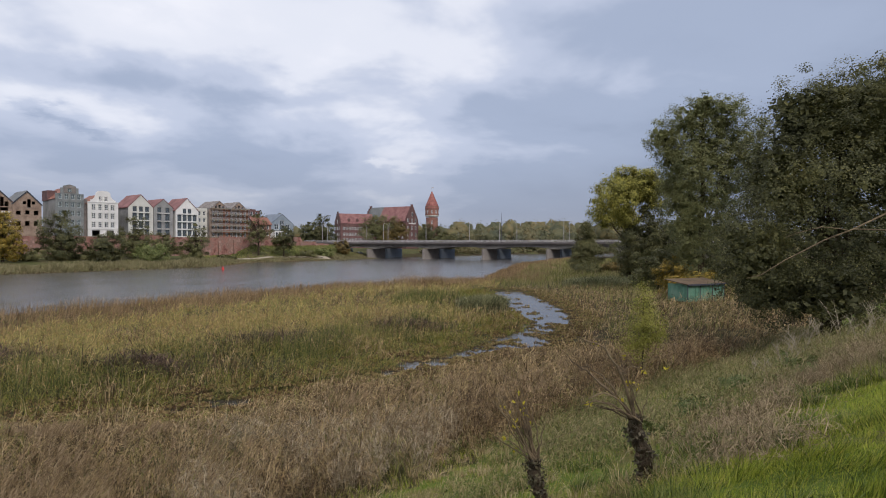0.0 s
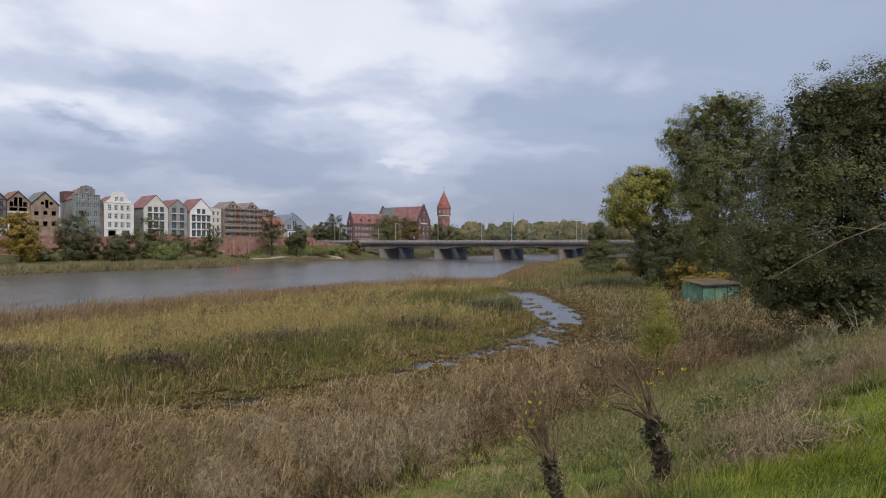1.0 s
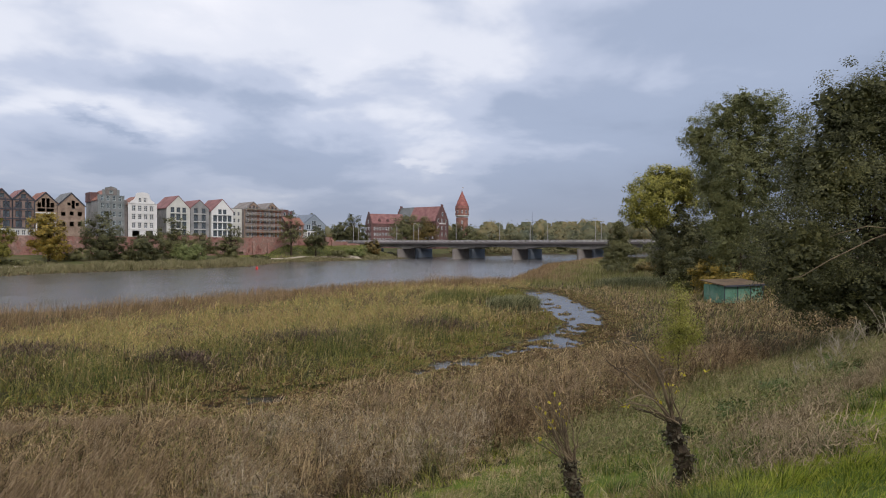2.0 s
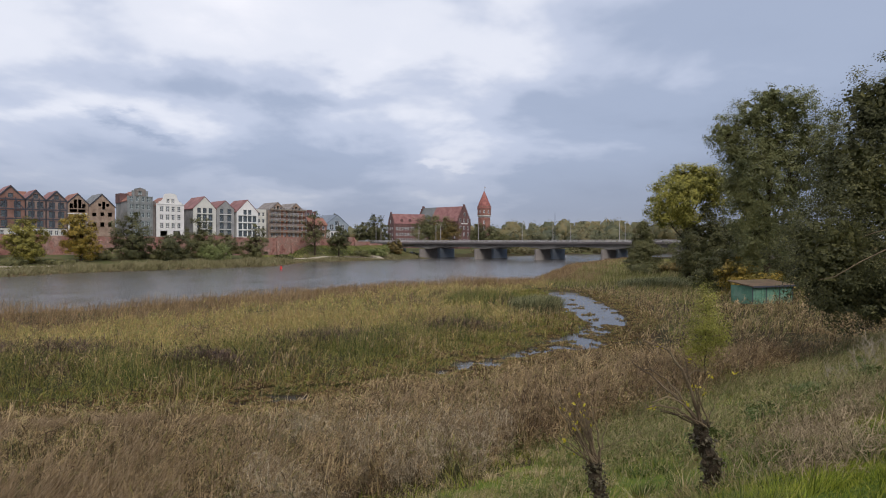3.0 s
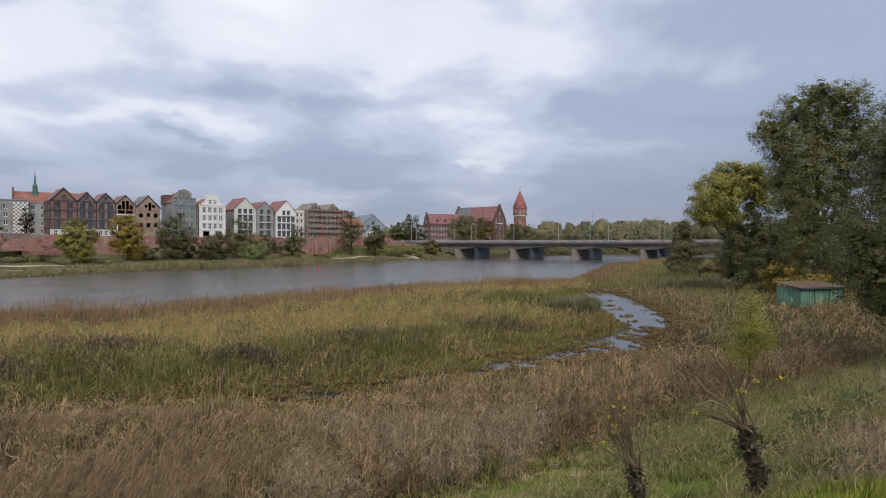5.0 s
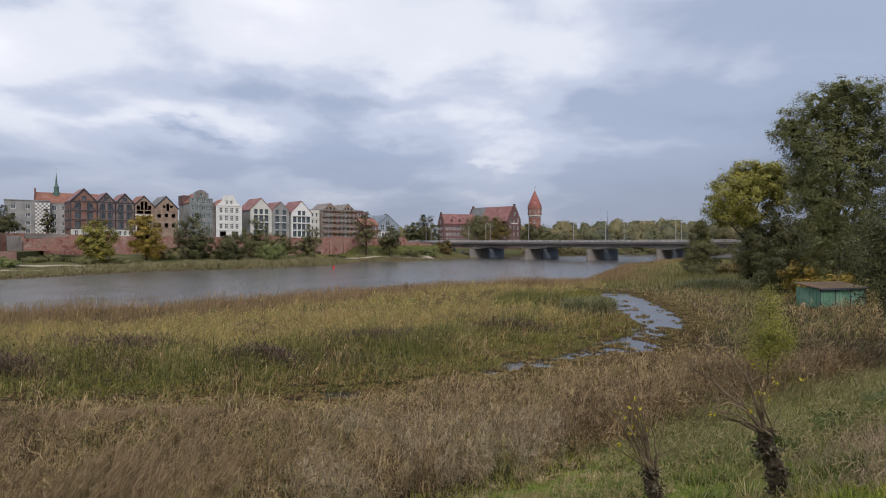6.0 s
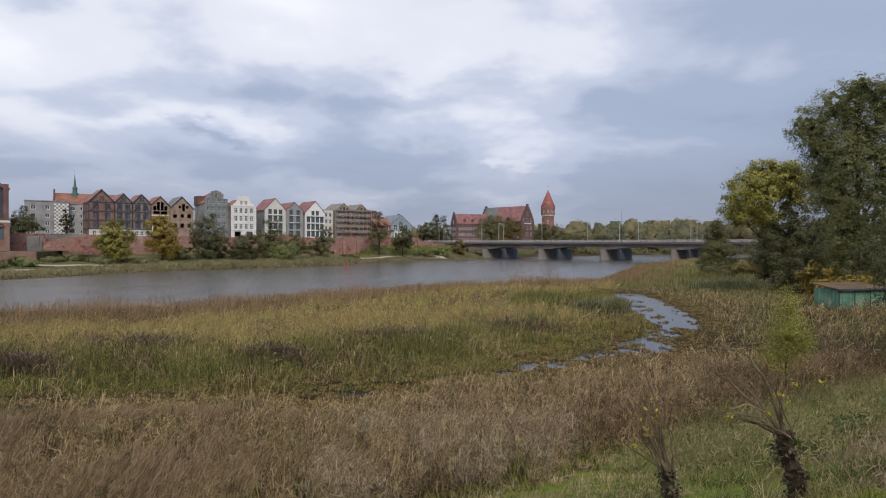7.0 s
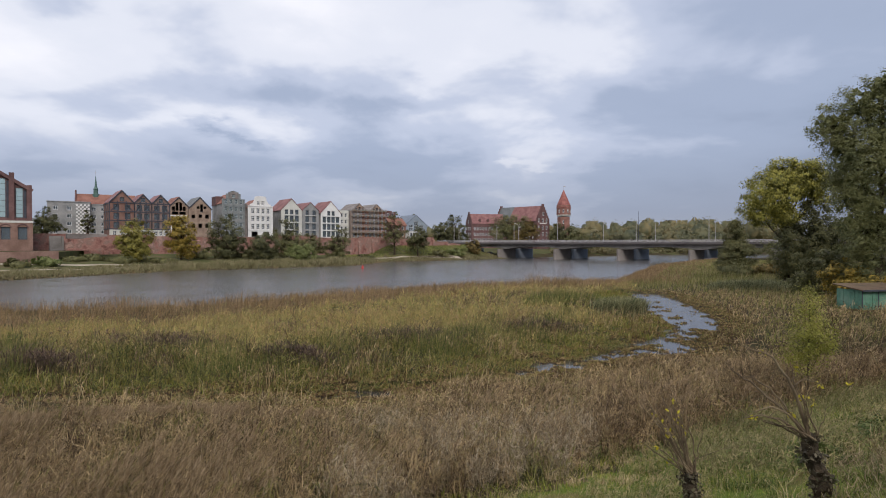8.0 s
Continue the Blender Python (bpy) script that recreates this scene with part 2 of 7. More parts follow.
M_LUSH = leafy("lush_dark_grass", [(0.04, 0.068, 0.014), (0.08, 0.125, 0.022), (0.13, 0.175, 0.032), (0.21, 0.22, 0.06)], 0.9, 0.55, 0.28, 0.6)
# darkest tone and wide spread put stem-foot shadow into single blades
M_SEDGE = leafy("green_sedge", [(0.05, 0.06, 0.02), (0.17, 0.18, 0.046), (0.33, 0.305, 0.08), (0.36, 0.25, 0.11), (0.20, 0.20, 0.055)], 0.35, 0.6, 0.38, 0.95)
M_OCHRE = leafy("ochre_grass", [(0.24, 0.235, 0.075), (0.45, 0.39, 0.135), (0.63, 0.43, 0.18), (0.42, 0.39, 0.12), (0.35, 0.235, 0.12)], 0.075, 0.65, 0.4, 0.8)
M_EDGE = leafy("river_edge_reed", [(0.14, 0.09, 0.05), (0.28, 0.18, 0.095), (0.25, 0.185, 0.08), (0.39, 0.275, 0.16)], 0.09, 0.7, 0.3, 0.55)
M_WEED = leafy("rusty_water_weed", [(0.09, 0.055, 0.028), (0.19, 0.12, 0.055), (0.15, 0.165, 0.045), (0.29, 0.21, 0.10)], 0.6, 0.8, 0.2, 0.6)
M_GRASS = leafy("fresh_grass", [(0.08, 0.11, 0.014), (0.20, 0.25, 0.026), (0.31, 0.36, 0.042), (0.42, 0.375, 0.09), (0.25, 0.305, 0.034)], 0.5, 0.6, 0.3, 0.6)
M_STRAW = leafy("dry_straw", [(0.255, 0.195, 0.0975), (0.405, 0.315, 0.173), (0.57, 0.465, 0.285)], 0.6, 0.75, 0.3, 0.6)
M_HERB = leafy("grey_green_herbs", [(0.095, 0.12, 0.035), (0.175, 0.20, 0.06), (0.26, 0.25, 0.095), (0.33, 0.27, 0.14)], 0.5, 0.7, 0.4, 0.5)
# dark tones lifted: the haze over distant trees is in the colour
M_LEAF_DARK = leafy("dark_green_leaf", [(0.06, 0.068, 0.036), (0.088, 0.094, 0.045), (0.12, 0.12, 0.053), (0.16, 0.152, 0.062)], 0.5, 0.6, 0.3, 0.25)
M_LEAF_POPLAR = leafy("poplar_leaf", [(0.13, 0.147, 0.073), (0.188, 0.20, 0.09), (0.25, 0.248, 0.105)], 0.3, 0.6, 0.4, 0.25)
M_LEAF_YELLOW = leafy("yellow_green_leaf", [(0.15, 0.155, 0.045), (0.29, 0.28, 0.068), (0.42, 0.385, 0.09)], 0.25, 0.55, 0.35, 0.45)
M_LEAF_MAPLE = leafy("olive_gold_leaf", [(0.15, 0.145, 0.04), (0.26, 0.235, 0.055), (0.34, 0.295, 0.07)], 0.25, 0.55, 0.3, 0.35)
M_LEAF_GOLD = leafy("golden_leaf", [(0.19, 0.15, 0.035), (0.33, 0.235, 0.045), (0.42, 0.285, 0.055), (0.22, 0.195, 0.05)], 0.2, 0.55, 0.3, 0.4)
M_LEAF_OLIVE = leafy("olive_leaf", [(0.095, 0.098, 0.046), (0.14, 0.142, 0.062), (0.195, 0.185, 0.076)], 0.3, 0.6, 0.32, 0.25)
M_LEAF_WILLOW = leafy("willow_leaf", [(0.10, 0.13, 0.04), (0.17, 0.20, 0.07), (0.22, 0.24, 0.09)], 0.4, 0.55, 0.3, 0.4)
# paler than the leaves themselves, to carry the horizon's haze
M_LEAF_FAR = leafy("far_wood_leaf", [(0.078, 0.09, 0.058), (0.108, 0.116, 0.066), (0.145, 0.14, 0.072), (0.205, 0.165, 0.078), (0.108, 0.118, 0.066)], 0.022, 0.6, 0.2, 0.12)
M_WHITE = surface("white_render", shades((0.62, 0.62, 0.61), (0.74, 0.74, 0.73)), 0.2, 3.0, 0.85, 0.1, wear=0.12)
M_CREAM = surface("pale_render", shades((0.50, 0.50, 0.46), (0.60, 0.60, 0.56)), 0.2, 3.0, 0.85, 0.1, wear=0.15)
M_PALEGREY = surface("pale_grey_render", shades((0.30, 0.30, 0.30), (0.38, 0.38, 0.375)), 0.3, 3.0, 0.9, 0.1)
M_GREYR = surface("grey_render", shades((0.19, 0.195, 0.20), (0.27, 0.275, 0.275), (0.32, 0.32, 0.315)), 0.3, 3.0, 0.9, 0.1)
M_STONE = surface("grey_green_stone", shades((0.15, 0.17, 0.175), (0.21, 0.23, 0.235), (0.26, 0.27, 0.265)), 0.4, 3.0, 0.9, 0.2)
M_TANBRICK = surface("tan_brick", shades((0.21, 0.15, 0.115), (0.29, 0.21, 0.16), (0.34, 0.26, 0.205)), 0.5, 4.0, 0.9, 0.2)
M_BLOCK = surface("grey_brown_brick", shades((0.14, 0.125, 0.12), (0.20, 0.18, 0.17), (0.25, 0.225, 0.21)), 0.5, 4.0, 0.9, 0.2)
# the town's reds and oranges are dulled to include distance haze
M_ORANGEBRICK = surface("orange_brick", shades((0.16, 0.085, 0.068), (0.21, 0.115, 0.092), (0.26, 0.15, 0.12)), 0.4, 4.0, 0.9, 0.2)
M_PANEL = surface("brown_infill_brick", shades((0.15, 0.10, 0.09), (0.22, 0.15, 0.13), (0.25, 0.19, 0.17)), 0.5, 4.0, 0.9, 0.2)
M_TIMBER = surface("dark_timber", shades((0.035, 0.04, 0.055), (0.06, 0.066, 0.085)), 0.6, 6.0, 0.8, 0.2)
M_TILE_RED = surface("dark_red_tiles", shades((0.15, 0.062, 0.06), (0.21, 0.09, 0.086), (0.25, 0.118, 0.112)), 0.4, 5.0, 0.7, 0.3)
M_TILE_ORANGE = surface("orange_tiles", shades((0.17, 0.07, 0.05), (0.235, 0.10, 0.07), (0.28, 0.13, 0.095)), 0.4, 5.0, 0.75, 0.3)
M_SLATE = surface("grey_roof_sheet", shades((0.09, 0.10, 0.105), (0.14, 0.15, 0.155)), 0.4, 5.0, 0.6, 0.2)
M_COPPER = surface("green_copper", shades((0.045, 0.10, 0.085), (0.075, 0.15, 0.125)), 0.4, 5.0, 0.6, 0.2)
M_FRAME = surface("white_window_frame", shades((0.66, 0.66, 0.66), (0.74, 0.74, 0.74)), 1.0, 6.0, 0.5, 0.0)
M_FRAMEDARK = surface("dark_window_frame", shades((0.05, 0.055, 0.065), (0.08, 0.085, 0.095)), 1.0, 6.0, 0.5, 0.0)
M_PLANK = surface("scaffold_plank", shades((0.24, 0.23, 0.20), (0.34, 0.33, 0.29)), 0.6, 5.0, 0.85, 0.1)
M_SAND = surface("pale_sand_path", shades((0.34, 0.29, 0.22), (0.44, 0.39, 0.31)), 0.2, 3.0, 0.95, 0.3)
M_GREENPAINT = surface("worn_green_paint", shades((0.06, 0.15, 0.105), (0.095, 0.23, 0.16), (0.16, 0.29, 0.215)), 0.7, 6.0, 0.6, 0.2)
M_RUST = surface("mossy_rusty_roof", shades((0.075, 0.05, 0.03), (0.125, 0.082, 0.048), (0.11, 0.095, 0.045)), 0.8, 5.0, 0.9, 0.4)
M_DARK = surface("black_rubber", shades((0.015, 0.015, 0.015), (0.025, 0.025, 0.025)), 1.0, 6.0, 0.7, 0.0)
M_CARWHITE = surface("white_car_paint", shades((0.68, 0.68, 0.68), (0.74, 0.74, 0.74)), 0.5, 4.0, 0.3, 0.0, wear=0.05)
M_BUOY = surface("red_buoy_paint", shades((0.55, 0.03, 0.025), (0.62, 0.045, 0.035)), 1.0, 5.0, 0.4, 0.0, wear=0.1)
M_GLASS, gnt, gb = blank("window_glass")
gb.inputs["Base Color"].default_value = (0.16, 0.20, 0.23, 1)
gb.inputs["Roughness"].default_value, gb.inputs["Transmission Weight"].default_value, gb.inputs["IOR"].default_value = 0.05, 0.6, 1.5
# pale blue base colour stands in for reflected sky
M_GLASSLIGHT, gnt2, gb2 = blank("curtain_wall_glass")
gb2.inputs["Base Color"].default_value = (0.42, 0.56, 0.60, 1)
gb2.inputs["Roughness"].default_value, gb2.inputs["Transmission Weight"].default_value, gb2.inputs["IOR"].default_value = 0.08, 0.4, 1.6
M_LEAF_RUSTY = leafy("rusty_leaf", [(0.09, 0.08, 0.03), (0.16, 0.12, 0.04), (0.22, 0.15, 0.05)], 0.2, 0.55, 0.25, 0.4)
M_LEAF_YELLOW2 = leafy("young_yellow_leaf", [(0.17, 0.185, 0.042), (0.27, 0.275, 0.055), (0.36, 0.34, 0.085)], 1.0, 0.55, 0.35, 0.4)
M_PINKWALL = surface("pinkish_brick", shades((0.20, 0.125, 0.10), (0.26, 0.165, 0.135), (0.30, 0.20, 0.165)), 0.3, 3.0, 0.95, 0.2)
M_FADED = leafy("faded_grass", [(0.13, 0.12, 0.05), (0.21, 0.18, 0.085), (0.30, 0.25, 0.14), (0.17, 0.18, 0.06)], 0.35, 0.7, 0.35, 0.5)
M_LEAF_BUSH = leafy("dull_dark_leaf", [(0.05, 0.056, 0.032), (0.085, 0.09, 0.044), (0.128, 0.13, 0.056), (0.19, 0.183, 0.07)], 0.22, 0.65, 0.35, 0.22)
M_FARREED = leafy("far_bank_reed", [(0.18, 0.165, 0.085), (0.28, 0.25, 0.135), (0.35, 0.305, 0.18), (0.22, 0.215, 0.10)], 0.12, 0.7, 0.3, 0.45)

# ---------------------------------------------------------------- helpers for shapes


class Shape:
    """Collects corners and faces of one mesh."""

    def __init__(self):
        self.v, self.f = [], []

    def add(self, verts, faces):
        n = len(self.v)
        self.v += [tuple(p) for p in verts]
        self.f += [tuple(i + n for i in q) for q in faces]
        return self

    def box(self, x0, x1, y0, y1, z0, z1):
        return self.add([(x, y, z) for z in (z0, z1) for x, y in ((x0, y0), (x1, y0), (x1, y1), (x0, y1))],
                        [(3, 2, 1, 0), (4, 5, 6, 7), (0, 1, 5, 4), (1, 2, 6, 5), (2, 3, 7, 6), (3, 0, 4, 7)])

    def prism(self, outline, a0, a1, axis="y"):
        """An outline of (p, q) pairs pushed along an axis: y takes (x, z), x takes (y, z), z takes (x, y)."""
        def at(p, q, a):
            return {"y": (p, a, q), "x": (a, p, q), "z": (p, q, a)}[axis]
        n = len(outline)
        return self.add([at(p, q, a) for a in (a0, a1) for p, q in outline],
                        [tuple(range(n)), tuple(range(2 * n - 1, n - 1, -1))] + [(i, i + n, (i + 1) % n + n, (i + 1) % n) for i in range(n)])

    def beam(self, a, b, w, h=None):
        """A square bar from a to b."""
        a, b = Vector(a), Vector(b)
        d = (b - a).normalized()
        s = d.cross(Vector((0, 0, 1)))
        s = s.normalized() if s.length > 1e-4 else Vector((1, 0, 0))
        u = s.cross(d)
        s, u = s * w / 2, u * (h or w) / 2
        return self.add([p + i * s + j * u for p in (a, b) for i, j in ((-1, -1), (1, -1), (1, 1), (-1, 1))],
                        [(3, 2, 1, 0), (4, 5, 6, 7), (0, 1, 5, 4), (1, 2, 6, 5), (2, 3, 7, 6), (3, 0, 4, 7)])

    def tube(self, path, radii, sides=7):
        path = [Vector(p) for p in path]
        n = len(path)
        vs, fs = [], []
        for i, p in enumerate(path):
            d = (path[min(i + 1, n - 1)] - path[max(i - 1, 0)]).normalized()
            s = d.cross(Vector((0.31, 0.95, 0.05))).normalized()
            u = d.cross(s)
            vs += [p + radii[i] * (math.cos(k) * s + math.sin(k) * u) for k in (2 * math.pi * j / sides for j in range(sides))]
        for i in range(n - 1):
            for j in range(sides):
                a, b = i * sides + j, i * sides + (j + 1) % sides
                fs.append((a, b, b + sides, a + sides))
        fs += [tuple(range(sides - 1, -1, -1)), tuple(range((n - 1) * sides, n * sides))]
        return self.add(vs, fs)

    def mesh(self, name):
        me = bpy.data.meshes.new(name)
        me.from_pydata(self.v, [], self.f)
        bm = bmesh.new()
        bm.from_mesh(me)
        bmesh.ops.recalc_face_normals(bm, faces=bm.faces)
        bm.to_mesh(me)
        bm.free()
        return me


def part(name, shape, material, parent=None, label=""):
    """One mesh object, under a thing or a part."""
    me = shape.mesh(name) if isinstance(shape, Shape) else shape
    if not me.materials:
        me.materials.append(material)
    ob = new(name, me)
    ob.parent = parent
    return tagged(ob, label)


def thing(name, m, label, category, group="", kind=""):
    ob = new(name)
    ob.matrix_world = m
    return tagged(ob, label, category, group, kind)


def array_mesh(name, verts, quads, material):
    """A large mesh straight from arrays of corners and quads."""
    me = bpy.data.meshes.new(name)
    verts, quads = np.asarray(verts, np.float32), np.asarray(quads, np.int32)
    k = quads.shape[1]
    me.vertices.add(len(verts))
    me.vertices.foreach_set("co", verts.ravel())
    me.loops.add(quads.size)
    me.loops.foreach_set("vertex_index", quads.ravel())
    me.polygons.add(len(quads))
    me.polygons.foreach_set("loop_start", np.arange(0, quads.size, k, dtype=np.int32))
    me.update(calc_edges=True)
    me.materials.append(material)
    return me


# ---------------------------------------------------------------- the lie of the land
FAR_BANK = [(-330, -160), (-190, 0), (-140, 60), (-113, 93), (-105.5, 136), (-86, 163), (-73, 183), (-76, 222), (-55, 248), (-39, 274), (-24, 305), (0, 338), (53, 400), (160, 455), (420, 520)]
NEAR_BANK = [(-230, -160), (-120, 0), (-72, 44), (-45, 60), (-22, 96), (-5, 108), (8, 117), (15, 150), (23, 188), (50, 246), (76, 292), (130, 335), (260, 385), (520, 430)]
CHANNEL = [(-34, 19, -1.6), (-20, 23.2, -1.5), (-13, 25.3, -1.1), (-11.0, 26, 0.35), (-9.3, 27.3, -0.2), (-7.5, 29, -1.3), (-4.0, 32.2, -0.7), (-3.0, 33, 0.5), (-0.6, 36, 0.75), (1.8, 39, -0.1), (5.2, 43.0, 1.8), (7.8, 48.5, 0.5), (10.2, 54.5, 1.4), (10.7, 61, 2.0), (10.0, 68, 2.9), (9.9, 76, 2.8), (9.8, 88, 1.5)]
ROW = Vector((-124, 210, 0))          # the line of the town's fronts
ROW_T, ROW_N = Vector((0.616, 0.788, 0)), Vector((0.788, -0.616, 0))
TERRACE = 10.0


def seg_dist(x, y, line):
    best = np.full(x.shape, 1e9)
    for (ax, ay), (bx, by) in zip(line, line[1:]):
        dx, dy = bx - ax, by - ay
        s = np.clip(((x - ax) * dx + (y - ay) * dy) / (dx * dx + dy * dy), 0, 1)
        best = np.minimum(best, np.hypot(x - ax - s * dx, y - ay - s * dy))
    return best


def inside(x, y, poly):
    r = np.zeros(x.shape, bool)
    for (ax, ay), (bx, by) in zip(poly, poly[1:] + poly[:1]):
        if ay != by:
            r ^= ((ay > y) != (by > y)) & (x < (bx - ax) * (y - ay) / (by - ay) + ax)
    return r


def wobble(x, y, scale, seed=0.0):
    """A cheap smooth noise, about -1 to 1."""
    a, b = x / scale + seed, y / scale - 1.7 * seed
    return (np.sin(a * 1.7 + 1.3 * np.sin(b * 1.1 + seed)) + np.sin(b * 1.9 + 1.1 * np.sin(a * 1.3 - seed)) + np.sin((a + b) * 2.9 + seed) * 0.5) / 2.5


def channel_gap(x, y):
    """How far outside the open water of the side channel a place is, in metres."""
    best = np.full(x.shape, 1e9)
    for (ax, ay, aw), (bx, by, bw) in zip(CHANNEL, CHANNEL[1:]):
        dx, dy = bx - ax, by - ay
        s = np.clip(((x - ax) * dx + (y - ay) * dy) / (dx * dx + dy * dy), 0, 1)
        best = np.minimum(best, np.hypot(x - ax - s * dx, y - ay - s * dy) - (aw + s * (bw - aw)))
    return best


def weed_mat(x, y):
    """Above zero where floating weed and mud close the side channel."""
    open_water = np.interp(y, [24, 36, 46, 53, 62, 80], [0.0, 0.16, 0.12, 0.24, 0.36, 0.42])
    return 0.5 * wobble(x, y, 1.5, 2.5) + 0.42 * wobble(x, y, 0.62, 7.0) + 0.2 * wobble(x, y, 0.27, 1.0) - open_water


def slope_u(x, y):
    return -0.69 * x + 0.73 * y


def town_side(x, y):
    """1 beyond the far bank's line, 0 on the camera's side."""
    poly = FAR_BANK + [(420, 4000), (-4000, 4000), (-4000, -160)]
    return inside(x, y, poly)


def river_gap(x, y):
    """Distance from the river's edge, positive on land."""
    d = np.minimum(seg_dist(x, y, FAR_BANK), seg_dist(x, y, NEAR_BANK))
    return np.where(inside(x, y, FAR_BANK + NEAR_BANK[::-1]), -d, d)


def land(x, y):
    x, y = np.asarray(x, float), np.asarray(y, float)
    d, far = river_gap(x, y), town_side(x, y)
    shore = np.interp(d, [-12, -3, 0, 1.5], [-2.5, -0.8, -0.15, 0.25])
    u = slope_u(x, y)
    dike = np.interp(u, [-60, -4, 0, 4, 9, 12.5, 16, 24, 60], [6.4, 6.0, 5.8, 3.95, 1.75, 0.7, 0.4, 0.25, 0.2]) + 0.07 * wobble(x, y, 1.3, 2.0) * np.interp(u, [0, 12], [1.0, 0.3])
    right = np.clip((x - 18) / 40, 0, 1) * 0.7
    marsh = dike + right + 0.06 * wobble(x, y, 2.2, 5.0)
    gap = channel_gap(x, y) + 0.75 * wobble(x, y, 1.3, 1.0) + 0.55 * wobble(x, y, 0.5, 3.0)
    wet = np.interp(gap, [-1.0, 0.0, 1.6, 5.0], [-0.25, -0.03, 0.09, 9.0])
    wet = np.where((gap < 1.6) & (weed_mat(x, y) > 0), np.maximum(wet, 0.035), wet)
    near = np.minimum(np.minimum(marsh, wet), np.where(d < 1.5, shore, 99))
    bank = np.interp(d, [0, 2, 8, 22, 40, 120], [-0.1, 0.5, 1.0, 2.4, 3.6, 5.0]) + 0.15 * wobble(x, y, 5, 1.0)
    out, along = (x - ROW.x) * ROW_N.x + (y - ROW.y) * ROW_N.y, (x - ROW.x) * ROW_T.x + (y - ROW.y) * ROW_T.y
    mound = np.interp(out, [6.5, 8, 11, 21], [6.6, 6.3, 5.3, 1.8]) * np.interp(along, [40, 56, 104, 118], [0, 1, 1, 0.3]) * (out > 0)
    town = np.where(d > 0, np.maximum(bank, mound * np.clip(d / 6, 0, 1)), shore)
    h = np.where(far, town, np.where(d < 0, shore, near))
    away = np.hypot(x, y - 150)
    return h + np.where(d > 0, np.interp(away, [320, 700, 3000], [0, 6, 10]), 0)


def ground_sheet():
    r = np.concatenate([[0.002], np.geomspace(1.0, 18, 56), np.geomspace(18.2, 90, 215), np.linspace(91.5, 330, 80), np.geomspace(336, 3500, 36)])
    a = np.radians(np.concatenate([np.arange(-62, 46, 0.42), np.arange(46, 298, 4.0)]))
    rr, aa = np.meshgrid(r, a, indexing="ij")
    x, y = rr * np.sin(aa), rr * np.cos(aa)
    z = land(x.ravel(), y.ravel())
    n, m = len(r), len(a)
    i, j = np.meshgrid(np.arange(n - 1), np.arange(m), indexing="ij")
    j2 = (j + 1) % m
    quads = np.stack([i * m + j, (i + 1) * m + j, (i + 1) * m + j2, i * m + j2], -1).reshape(-1, 4)[:, ::-1]
    me = array_mesh("ground", np.stack([x.ravel(), y.ravel(), z], 1), quads, M_SOIL)
    # close the small hole under the camera
    me.polygons.foreach_set("use_smooth", np.ones(len(me.polygons), bool))
    me.materials.append(M_TURF)
    fx, fy = x.ravel()[quads].mean(1), y.ravel()[quads].mean(1)
    turf = (slope_u(fx, fy) < 12.0) | (town_side(fx, fy) & (river_gap(fx, fy) > 9))
    me.materials.append(M_FARTURF)
    me.polygons.foreach_set("material_index", np.where(turf, np.where(town_side(fx, fy), 2, 1), 0).astype(np.int32))
    return tagged(new("ground", me), "damp marsh soil and grassy river bank", "ground", kind="structure")


ground_sheet()
sheet = Shape().add([(-420, -200, 0), (620, -200, 0), (620, 640, 0), (-420, 640, 0)], [(0, 1, 2, 3)])
pond = Shape().prism([(-38, 15), (14, 31), (17, 60), (17, 94), (6, 96), (3, 70), (-8, 44), (-40, 26)], -0.2, 0.012, "z")
tagged(part("pond_water", pond, M_POND), "still grey water in the marsh's side channel", "water", kind="structure")
tagged(part("water", sheet, M_WATER), "grey rippled river water under clouds", "water", kind="structure")

# ---------------------------------------------------------------- reeds and grass
ISLAND = [(-120, 0), (-72, 44), (-45, 60), (-22, 96), (-5, 108), (8, 117)] + [(x, y) for x, y, w in CHANNEL[::-1]] + [(-90, 4)]


def sector(rng, n, r0, r1, a0=-56, a1=41):
    """n places spread evenly over the ground in a ring sector round the bank's foot."""
    r = np.sqrt(rng.uniform(r0 * r0, r1 * r1, n))
    a = np.radians(rng.uniform(a0, a1, n))
    return r * np.sin(a), r * np.cos(a)


def tufts(rng, count, per, r0, r1, sigma, a0=-56, a1=41):
    """Places gathered in tufts: x, y, the way outwards from the tuft's middle, and a size for each tuft."""
    cx, cy = sector(rng, count, r0, r1, a0, a1)
    i = np.repeat(np.arange(count), per)
    way = rng.uniform(0, 2 * math.pi, len(i))
    size = rng.uniform(0.4, 1.3, count)
    away = np.abs(rng.normal(0, 1, len(i))) * sigma * np.sqrt(size[i])
    return cx[i] + np.cos(way) * away, cy[i] + np.sin(way) * away, way + rng.normal(0, 0.5, len(i)), size[i]


